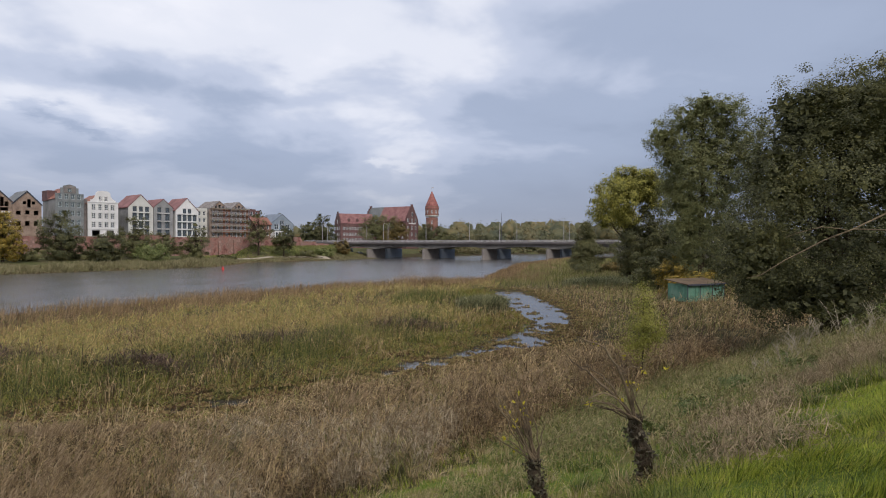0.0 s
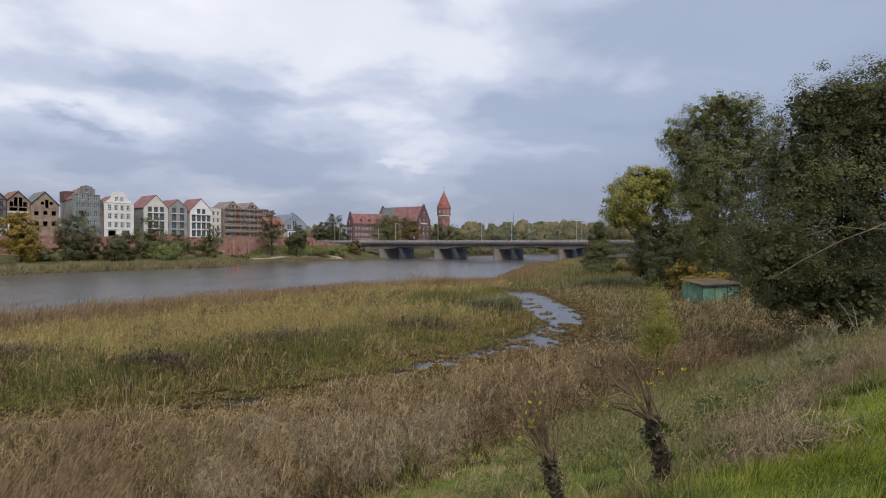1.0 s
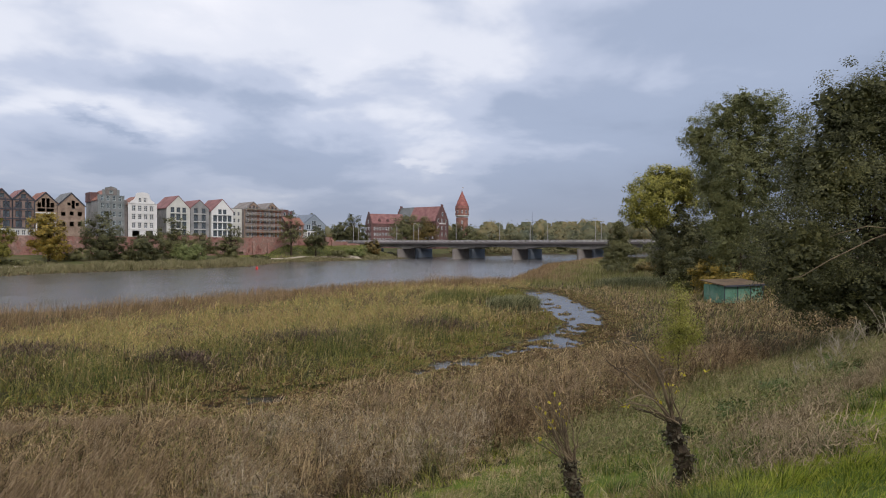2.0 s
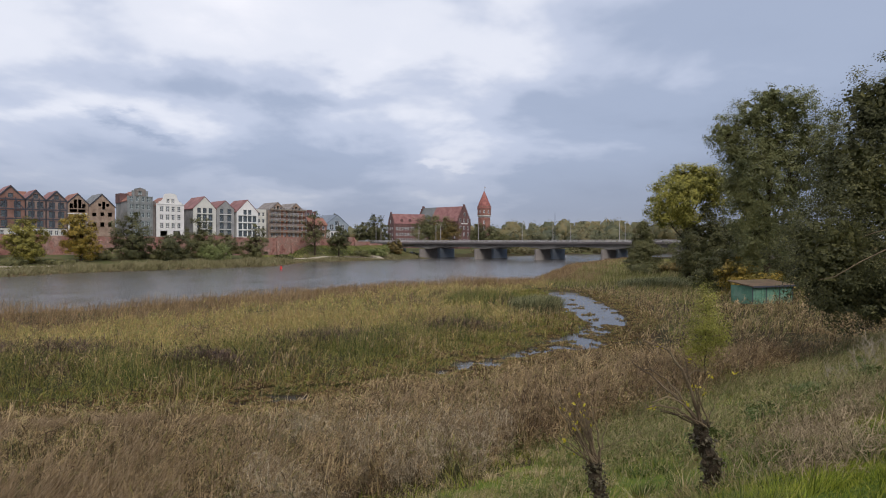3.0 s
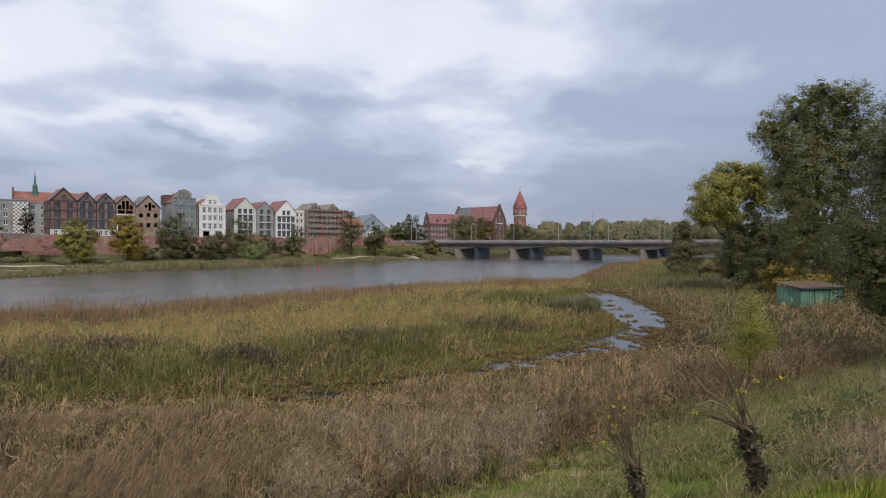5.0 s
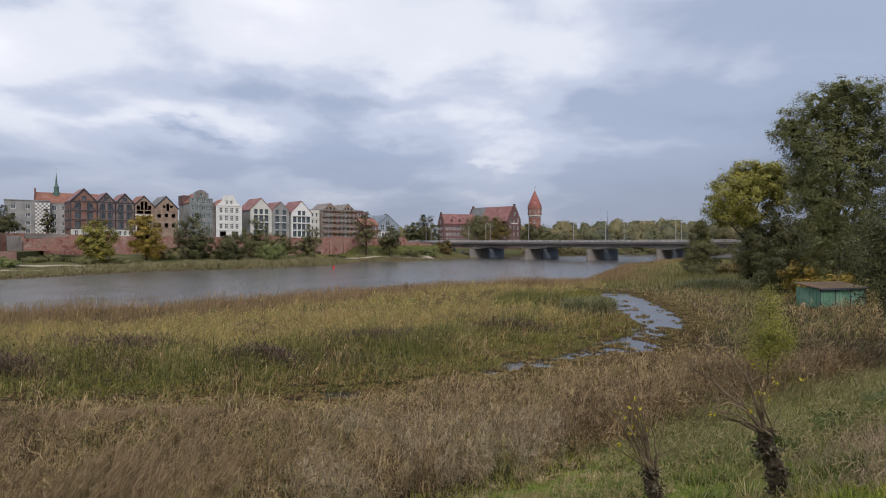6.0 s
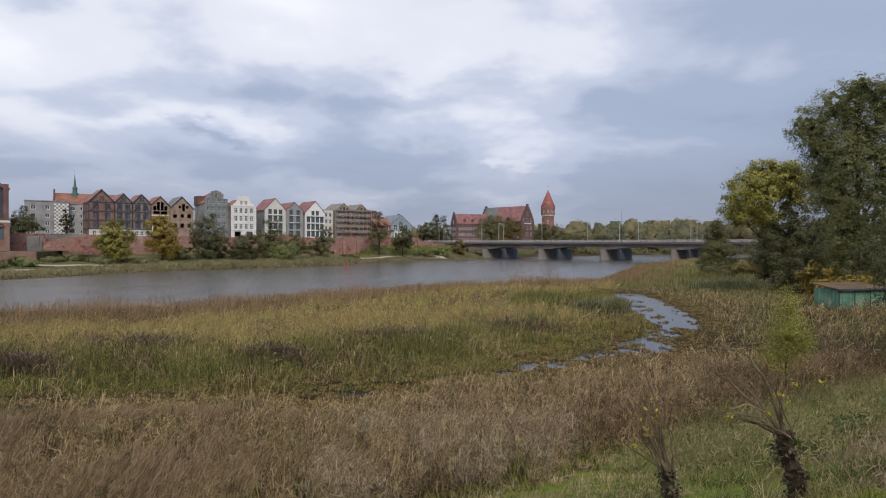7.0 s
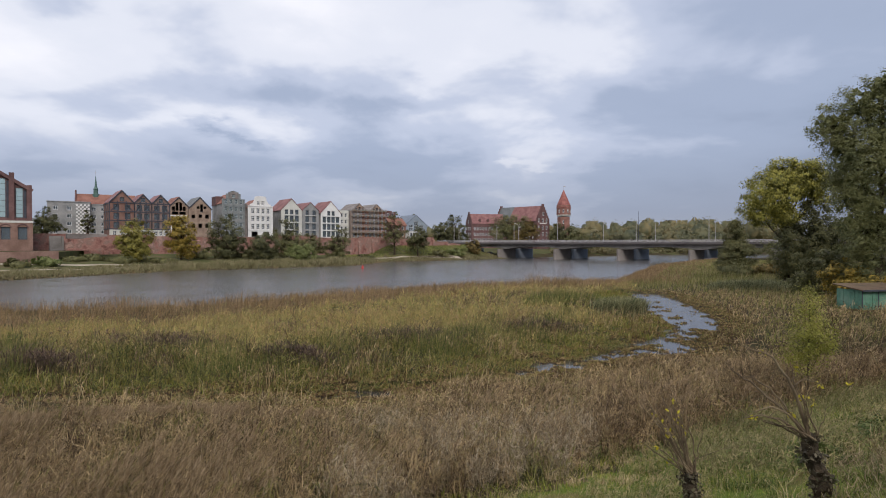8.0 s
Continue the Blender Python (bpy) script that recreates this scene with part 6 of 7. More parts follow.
def red_hall():
    """The large red brick building beyond the bridge: a wing and a main range with stepped gables."""
    g = 3.0
    wing = thing("red_brick_wing", frame_pose(-69.9, 394.5, g, 28), "red brick wing with stepped gable and rows of white windows", "school building")
    w, d, eave, ridge = 25.0, 13.5, 18.5, 25.5
    op = grid_windows(0.8, w - 1, 11, 1.3, (2.2, 6.0, 9.8, 13.8), 2.2)
    part("front_wall", facade([(0, eave), (w, eave)], op), M_BRICKRED, wing)
    for o in op:
        window(wing, *o, bars=(2, 3))
    part("wall", Shape().box(0.3, w, 0.36, d, 0, eave), M_BRICKRED, wing)
    go = [(2.2, 6.0, 1.3, 2.2), (6.1, 6.0, 1.3, 2.2), (10, 6.0, 1.3, 2.2), (2.2, 9.8, 1.3, 2.2), (6.1, 9.8, 1.3, 2.2), (10, 9.8, 1.3, 2.2), (2.2, 13.8, 1.3, 2.2), (6.1, 13.8, 1.3, 2.2), (10, 13.8, 1.3, 2.2), (6.1, 18.6, 1.3, 2.2)]
    part("stepped_gable", stepped_end(Shape(), d, eave, ridge, -0.5, 0.0, "x", 5), M_BRICKRED, wing)
    for yy, zz, ww, hh in go:
        b = window(wing, 0, zz, ww, hh)
        b.matrix_local = pose(-0.68, yy + ww, zz, 0, 0, -90)
    part("roof", Shape().prism([(-0.4, eave - 0.2), (d / 2, ridge), (d + 0.4, eave - 0.2)], 0, w, "x"), M_TILE_RED, wing)
    for x in (6, 12, 18):
        part("dormer", Shape().prism([(x - 0.9, eave + 1.0), (x + 0.9, eave + 1.0), (x + 0.9, eave + 2.6), (x, eave + 3.5), (x - 0.9, eave + 2.6)], 0.9, 3.5), M_BRICKRED, wing)
    main = thing("red_brick_hall", frame_pose(-56.4, 413.0, g, -32), "long red brick hall with steep roof and stepped gable end", "school building")
    w, d, eave, ridge = 36.0, 15.0, 20.0, 30.5
    op = grid_windows(1, w - 1, 12, 1.4, (3.0, 7.0, 11.0, 15.5), 2.4)
    part("front_wall", facade([(0, eave), (w, eave)], op), M_BRICKRED, main)
    for o in op:
        window(main, *o, bars=(2, 3))
    part("wall", Shape().box(0, w - 0.3, 0.36, d, 0, eave), M_BRICKRED, main)
    part("stepped_gable", stepped_end(Shape(), d, eave, ridge, w, w + 0.5, "x", 6), M_BRICKRED, main)
    part("stepped_gable", stepped_end(Shape(), d, eave, ridge, -0.5, 0.0, "x", 6), M_BRICKRED, main)
    for yy in (2.5, 7.0, 11.5):
        for zz in (5.0, 9.5, 14.0, 19.0):
            b = window(main, 0, zz, 1.4, 2.6)
            b.matrix_local = pose(w + 0.68, yy - 0.7, zz, 0, 0, 90)
    b = window(main, 0, 23.5, 1.4, 2.6)
    b.matrix_local = pose(w + 0.68, 6.8, 23.5, 0, 0, 90)
    part("white_band", Shape().box(w + 0.5, w + 0.6, 3.5, 11.5, 18.0, 18.6), M_WHITE, main)
    part("roof", Shape().prism([(-0.4, eave - 0.2), (d / 2, ridge), (d + 0.4, eave - 0.2)], 12, w, "x"), M_TILE_RED, main)
    part("roof", Shape().prism([(-0.4, eave - 0.15), (d / 2, ridge + 0.05), (d + 0.4, eave - 0.15)], 0, 12, "x"), M_SLATE, main, "dark green roof part")


M_TOWERBRICK = surface("orange_red_tower_brick", shades((0.18, 0.085, 0.07), (0.25, 0.12, 0.095), (0.30, 0.155, 0.125)), 0.3, 3.5, 0.9, 0.2)
M_TOWERTILE = surface("red_tower_tiles", shades((0.20, 0.065, 0.055), (0.28, 0.09, 0.075), (0.32, 0.12, 0.10)), 0.4, 5.0, 0.7, 0.3)


def water_tower():
    ob = thing("water_tower", pose(-7.7, 400, 3.0), "round red brick water tower with a pointed tiled roof", "tower")
    part("shaft", Shape().tube([(0, 0, 0), (0, 0, 22.5)], [4.4, 4.1], 20), M_TOWERBRICK, ob)
    part("white_band", Shape().tube([(0, 0, 22.9), (0, 0, 23.4), (0, 0, 23.41), (0, 0, 24.0)], [4.2, 4.5, 4.7, 4.7], 20), M_CREAM, ob)
    part("head", Shape().tube([(0, 0, 24.0), (0, 0, 30.5)], [4.75, 4.75], 20), M_TOWERBRICK, ob)
    roof = part("roof", Shape().tube([(0, 0, 28.8), (0, 0, 31.5), (0, 0, 41)], [4.95, 4.2, 0.15], 16), M_TOWERTILE, ob)
    part("flagpole", Shape().tube([(0, 0, 40.6), (0, 0, 44)], [0.1, 0.07], 6).box(0, 1.1, -0.03, 0.03, 43.0, 43.7), M_RAIL, roof)
    for k in range(10):
        a = 2 * math.pi * k / 10
        for zz, hh in ((25.3, 2.0), (14.0, 2.2), (18.0, 2.2)):
            if zz < 24 and k % 2:
                continue
            b = window(ob, 0, zz, 0.9, hh)
            r = 4.95 if zz > 24 else 4.45
            b.matrix_local = pose(r * math.sin(a) - 0.45 * math.cos(a), -r * math.cos(a) - 0.45 * math.sin(a), zz, 0, 0, math.degrees(a))


glazed_brick_hall()
flats(-188.0, 172.0, 10, 46, 13.5, 12.9, 4, 3, M_GREYR, "grey four-storey block of flats with white windows")
flats(-181.5, 183.5, 10, 46, 10, 12.3, 4, 3, M_PALEGREY, "pale block of flats beside a chequered stair wall")
church()
red_hall()
water_tower()
# chequered stair wall between the blocks
check = thing("stair_tower", frame_pose(-181.2, 177.6, 10, 46), "stair tower with white chequered blocks", "stair tower")
part("wall", Shape().box(0, 4.6, 0.2, 0.5, 0, 12.4), M_GREYR, check)
for i in range(17):
    for j in range(7):
        if (i + j) % 2 == 0:
            part("block", Shape().box(0.1 + 0.63 * j, 0.73 + 0.63 * j, 0.0, 0.25, 0.9 + 0.66 * i, 1.56 + 0.66 * i), M_WHITE, check)

# ---------------------------------------------------------------- the bridge
BR_C, BR_DEG = (-2.0, 284.0), -20.0


def bridge_pose(z=0.0):
    return pose(BR_C[0], BR_C[1], z, 0, 0, BR_DEG)


def road_bridge():
    ob = thing("road_bridge", bridge_pose(), "grey concrete road bridge on paired wall piers", "bridge")
    piers = [-59.0, -29.5, 0.0, 29.5, 59.0, 89.0, 119.0]
    low = []
    for a, b in zip(piers, piers[1:]):
        low += [(a, 4.9), (a + 1.2, 4.9), (a + 3.5, 5.3), (a + 7.5, 5.75), ((a + b) / 2, 5.95), (b - 7.5, 5.75), (b - 3.5, 5.3), (b - 1.2, 4.9)]
    low.append((piers[-1], 4.9))
    for b0, b1 in ((-12.0, -0.6), (0.6, 12.0)):
        part("girder", Shape().prism(low + [(119, 7.4), (-59, 7.4)], b0 + 1.3, b1 - 1.3), M_CONC, ob)
        part("deck_slab", Shape().box(-75, 135, b0, b1, 7.4, 7.75), M_CONC, ob)
        part("carriageway", Shape().box(-75, 135, b0 + 1.4, b1 - 1.4, 7.754, 7.84), M_ASPHALT, ob)
        part("walkway", Shape().box(-75, 135, *((b0, b0 + 1.4) if b0 < 0 else (b1 - 1.4, b1)), 7.754, 7.95), M_CONC, ob)
    part("fascia", Shape().box(-75, 135, -12.15, -12.0, 7.15, 8.05), M_FASCIA, ob)
    part("fascia", Shape().box(-75, 135, 12.0, 12.15, 7.15, 8.05), M_FASCIA, ob)
    for a in piers:
        for b, m, lab in ((-6.9, M_CONC_BROWN, "brown-stained concrete pier"), (6.9, M_CONC_BLUE, "bluish concrete pier")):
            pr = part("pier", Shape().prism([(-0.8, -5.9), (-0.3, -6.6), (0.3, -6.6), (0.8, -5.9), (0.8, 5.9), (0.3, 6.6), (-0.3, 6.6), (-0.8, 5.9)], -2.2, 4.9, "z"), m, ob, lab)
            part("footing", Shape().box(-1.1, 1.1, -6.9, 6.9, -2.2, 0.2), M_CONC_BROWN, pr)
            skew = radians(-15)
            pr.matrix_local = pose(a - math.sin(skew) * b, math.cos(skew) * b, 0, 0, 0, -15)
    for y in (-11.85, 11.85):
        rail = part("railing", Shape().box(-75, 135, y - 0.06, y + 0.06, 9.0, 9.1).box(-75, 135, y - 0.04, y + 0.04, 8.1, 8.16).box(-75, 135, y - 0.03, y + 0.03, 8.55, 8.6), M_RAIL, ob)
        post = Shape().box(-0.06, 0.06, y - 0.06, y + 0.06, 7.9, 9.0).mesh("post")
        bars = Shape()
        for a in np.arange(-74, 135, 2.5):
            part("post", post, M_RAIL, rail).location.x = float(a)
            for k in range(1, 10):
                bars.box(a + 0.25 * k - 0.03, a + 0.25 * k + 0.03, y - 0.02, y + 0.02, 8.15, 9.02)
        part("balusters", bars, M_RAIL, rail)
    part("abutment", Shape().box(-77, -59, -13, 13, -1, 7.4), M_CONC_BROWN, ob)
    part("abutment", Shape().box(119, 137, -13, 13, -1, 7.4), M_CONC_BROWN, ob)


M_FASCIA = surface("pinkish_grey_edge_beam", shades((0.07, 0.062, 0.062), (0.10, 0.09, 0.09)), 0.1, 2.0, 0.85, 0.1)
road_bridge()


def street_lamp():
    ob = thing("street_lamp", pose(0, 0, 0), "grey steel street lamp on the bridge", "street lamp", "bridge lamps")
    part("pole", Shape().tube([(0, 0, 0), (0, 0, 4), (0, 0, 9.2)], [0.13, 0.11, 0.07], 8), M_RAIL, ob)
    part("arm", Shape().tube([(0, 0, 9.15), (0, 0.5, 9.4), (0, 1.3, 9.5)], [0.06, 0.05, 0.04], 6), M_RAIL, ob)
    part("lamp_head", Shape().prism([(1.2, 9.42), (2.0, 9.5), (2.0, 9.6), (1.2, 9.62)], -0.16, 0.16, "x"), M_CREAM, ob)
    return ob
bm_ = bridge_pose()
lamp = street_lamp()
spots = [(-59.6, -11), (-46.0, 11), (-25.0, -11), (-33.0, 11), (-2.5, -11), (19.2, -11), (33.6, -11), (36.7, 11), (62.6, -11), (62.0, 11), (-70.0, 11)]
for i, (a, b) in enumerate(spots):
    m = bridge_pose(7.9) @ pose(a, b, 0, 0, 0, 0 if b < 0 else 180)
    if i == 0:
        lamp.matrix_world = m
    else:
        copy_thing(lamp, m)
mast = thing("mast", bridge_pose(7.9) @ pose(34.6, -11.3, 0), "tall thin dark steel mast", "mast")
part("pole", Shape().tube([(0, 0, 0), (0, 0, 7), (0, 0, 13.6)], [0.14, 0.1, 0.05], 8), M_TIMBER, mast)


def parked_car(m, label, paint, tall=1.45):
    """A small car: body with cabin, glass, wheels and lights."""
    ob = thing("car", m, label, "car", "parked cars")
    side = [(-2.1, 0.35), (2.1, 0.35), (2.15, 0.75), (1.95, 0.92), (1.0, 1.0), (0.45, tall), (-1.35, tall), (-1.9, 0.98), (-2.15, 0.9)]
    body = part("body", Shape().prism(side, -0.85, 0.85), paint, ob)
    part("window_glass", Shape().prism([(0.85, 1.02), (0.38, tall - 0.08), (-1.28, tall - 0.08), (-1.7, 1.02)], -0.86, 0.86), M_GLASS, body)
    for x in (-1.35, 1.35):
        for y in (-0.8, 0.8):
            wh = part("wheel", Shape().tube([(x, y - 0.11, 0.32), (x, y + 0.11, 0.32)], [0.32, 0.32], 12), M_DARK, ob)
            part("rim", Shape().tube([(x, y - 0.12, 0.32), (x, y + 0.12, 0.32)], [0.19, 0.19], 10), M_RAIL, wh)
    for y in (-0.6, 0.6):
        part("headlight", Shape().box(2.08, 2.17, y - 0.17, y + 0.17, 0.62, 0.76), M_WHITE, ob)


# the approach road on the town's side, with its embankment
appr = thing("approach_road", bridge_pose(), "asphalt approach road on a grassy embankment", "road", kind="structure")
part("embankment", Shape().prism([(-26, 0.5), (26, 0.5), (14, 7.6), (-14, 7.6)], -190, -75, "x"), M_FARTURF, appr)
part("carriageway", Shape().box(-190, -75, -10, 10, 7.61, 7.76), M_ASPHALT, appr)
parked_car(bridge_pose(7.78) @ pose(-76, -6, 0), "small white car on the approach road", M_CARWHITE)
parked_car(bridge_pose(7.78) @ pose(-84, -6, 0), "white van-like car on the approach road", M_CARWHITE, 1.75)
for i, (x, y) in enumerate(((-53.5, 296), (-48.2, 297.5), (-43.5, 299.0))):
    z = float(land(np.array([x]), np.array([y]))[0])
    parked_car(pose(x, y, z, 0, 0, 70), "car parked under the bridge" if i else "white car parked under the bridge", M_CARWHITE if i != 1 else M_BLUESLATE)

# ---------------------------------------------------------------- trees of the far bank


def polar(az, r):
    return r * math.sin(radians(az)), r * math.cos(radians(az))


def bank_tree(label, az, r, h, rad, mat, leaves=9000, seed=1, low=0.08, leaf=0.42, shape="round", name="tree", bare=0):
    rng = random.Random(seed)
    rad, h = rad * 1.28, h * 1.04
    lobes = []
    if shape == "round":
        lobes.append((0, 0, h * (0.5 + low * 0.4), rad * 0.8, rad * 0.8, h * (0.42 - low * 0.3)))
        for k in range(5):
            a = 2 * math.pi * k / 5 + seed
            lobes.append((rad * 0.5 * math.cos(a), rad * 0.5 * math.sin(a), h * rng.uniform(low + 0.2, 0.8), rad * rng.uniform(0.45, 0.62), rad * 0.55, h * rng.uniform(0.15, 0.22)))
        if low < 0.02:                                # leaves down to the ground
            lobes += [(0, 0, h * 0.24, rad * 0.72, rad * 0.72, h * 0.22), (rad * 0.35, 0, h * 0.16, rad * 0.5, rad * 0.5, h * 0.15), (-rad * 0.3, 0, h * 0.42, rad * 0.66, rad * 0.6, h * 0.24)]
        lobes.append((rng.uniform(-0.2, 0.2) * rad, 0, h * 0.86, rad * 0.45, rad * 0.45, h * 0.13))
    else:                                             # weeping: skirts that hang to the ground
        for k in range(7):
            a = 2 * math.pi * k / 7
            lobes.append((rad * 0.55 * math.cos(a), rad * 0.55 * math.sin(a), h * 0.42, rad * 0.45, rad * 0.45, h * 0.42))
        lobes.append((0, 0, h * 0.72, rad * 0.7, rad * 0.7, h * 0.28))
    return tree(name, label, polar(az, r), lobes, mat, int(leaves * 0.8), leaf * 1.08, max(0.16, h * 0.022), seed, rad * 0.13, 0.3, bare=bare, group="far bank trees")


bank_tree("golden maple below the town wall", -41.2, 190, 12.2, 4.3, M_LEAF_MAPLE, 14000, 21, low=0.0)
bank_tree("orange-gold maple below the town wall", -37.5, 196, 13.6, 4.4, M_LEAF_GOLD, 15000, 22, low=0.0)
bank_tree("dark leafy tree below the town wall", -33.6, 203, 13.8, 5.2, M_LEAF_DARK, 14000, 23, low=0.0)
bank_tree("low dark bushy tree on the far bank", -30.3, 201, 9.0, 4.4, M_LEAF_DARK, 10000, 24, low=0.0)
bank_tree("round green tree beside white houses", -28.2, 211, 14.0, 4.6, M_LEAF_OLIVE, 14000, 25, low=0.0)
bank_tree("pale weeping willow on the far bank", -27.0, 203, 6.2, 4.4, M_LEAF_WILLOW, 9000, 26, shape="weep", leaf=0.35)
bank_tree("olive tree against the town wall", -25.8, 219, 9.0, 4.2, M_LEAF_OLIVE, 7000, 27)
bank_tree("thin-leaved olive tree on the far bank", -23.3, 214, 12.4, 4.2, M_LEAF_OLIVE, 8000, 28, low=0.0, bare=10)
bank_tree("sparse half-bare tree by the sandy path", -17.8, 253, 16.8, 5.6, M_LEAF_OLIVE, 4200, 29, low=0.15, bare=24)
bank_tree("compact oval tree by the sandy path", -15.5, 256, 13.2, 4.4, M_LEAF_DARK, 9000, 30, low=0.1)
bank_tree("small tan bush beside the bridge", -9.9, 279, 7.6, 3.2, M_LEAF_RUSTY, 6000, 31, low=0.0, leaf=0.5)
bank_tree("dark tree behind the riverside road", -11.7, 335, 20.5, 6.6, M_LEAF_DARK, 7000, 32, leaf=0.6)
bank_tree("dark round tree behind the riverside road", -13.2, 325, 15.5, 5.4, M_LEAF_DARK, 6000, 33, leaf=0.6)
bank_tree("dark tree behind blue-grey roofs", -16.2, 330, 20, 6.5, M_LEAF_DARK, 6000, 34, leaf=0.6)
bank_tree("dark tree behind low orange roofs", -17.9, 335, 20.5, 5.5, M_LEAF_DARK, 6000, 35, leaf=0.6)
bank_tree("broad green tree in front of the red hall", -6.5, 345, 21.5, 9.5, M_LEAF_OLIVE, 12000, 36, leaf=0.6)
bank_tree("yellow-brown tree in front of the red hall", -4.9, 342, 19.5, 8.0, M_LEAF_RUSTY, 10000, 37, leaf=0.6)
bank_tree("dark tree below the water tower", -1.2, 372, 18.0, 7.5, M_LEAF_DARK, 8000, 38, leaf=0.7)
bank_tree("green tree below the water tower", 0.4, 352, 13.5, 6.0, M_LEAF_OLIVE, 8000, 39, leaf=0.6)
bank_tree("dark round tree beside the grey flats", -47.6, 236, 16.0, 3.7, M_LEAF_DARK, 9000, 40, low=0.3)
bank_tree("dark conifer in front of the flats", -44.7, 233, 15.0, 1.9, M_LEAF_DARK, 3000, 41, low=0.35)

# shrubs and ivy along the foot of the wall and on the bank
for i, (az, r, h, rad, m) in enumerate(((-46.0, 186, 0.9, 4.0, M_LEAF_OLIVE), (-44.4, 190, 2.0, 2.6, M_LEAF_OLIVE), (-42.6, 186, 0.9, 5.0, M_LEAF_OLIVE), (-39.4, 188, 1.0, 5.0, M_LEAF_OLIVE), (-35.6, 199, 3.4, 4.2, M_LEAF_OLIVE),
                                       (-31.9, 205, 3.8, 4.0, M_LEAF_OLIVE), (-47.6, 172, 2.2, 2.8, M_LEAF_WILLOW), (-49.5, 168, 1.8, 2.6, M_LEAF_OLIVE), (-20.8, 236, 2.2, 4.0, M_LEAF_OLIVE), (-13.4, 262, 2.6, 4.5, M_LEAF_OLIVE), (-11.8, 268, 3.2, 4.0, M_LEAF_WILLOW))):
    tree("shrub", "low leafy shrub at the foot of the town wall", polar(az, r), [(0, 0, h * 0.4, rad, rad * 0.8, h * 0.55), (rad * 0.5, 0, h * 0.3, rad * 0.6, rad * 0.6, h * 0.5), (-rad * 0.6, 0, h * 0.35, rad * 0.6, rad * 0.6, h * 0.6)], m, 2400, 0.46, 0.08, 60 + i, 0.6, 0.3, group="bank shrubs", category="shrub")

# undergrowth of the near bank
for i, (x, y, h, rad, m, lab) in enumerate(((31.8, 79, 5.2, 2.4, M_LEAF_GOLD, "yellow autumn shrub under the poplar"), (31.5, 84, 7.0, 3.6, M_LEAF_OLIVE, "olive thicket under the poplar"), (33.8, 134, 2.6, 2.6, M_LEAF_OLIVE, "olive bush in the meadow"),
                                           (40, 132, 3.2, 3.4, M_LEAF_RUSTY, "rust-coloured bush in the meadow"), (44, 118, 4.0, 4.5, M_LEAF_OLIVE, "olive bush beside the ivy tree"), (33.5, 76, 3.6, 2.6, M_LEAF_GOLD, "golden bush behind the green shed"),
                                           (47, 140, 10, 6, M_LEAF_OLIVE, "olive tree at the meadow's edge"), (54, 160, 14, 7.5, M_LEAF_DARK, "dark tree at the meadow's edge"), (46, 100, 9, 5, M_LEAF_OLIVE, "olive thicket behind the ivy tree"), (41, 80, 10, 5, M_LEAF_DARK, "dark thicket behind the poplar"))):
    tree("bush", lab, (x, y), [(0, 0, h * 0.45, rad, rad, h * 0.5), (rad * 0.6, 0, h * 0.35, rad * 0.6, rad * 0.6, h * 0.4), (-rad * 0.6, 0, h * 0.4, rad * 0.55, rad * 0.6, h * 0.45)], m, 4500, 0.32, 0.1, 80 + i, 0.5, 0.3, category="bush")


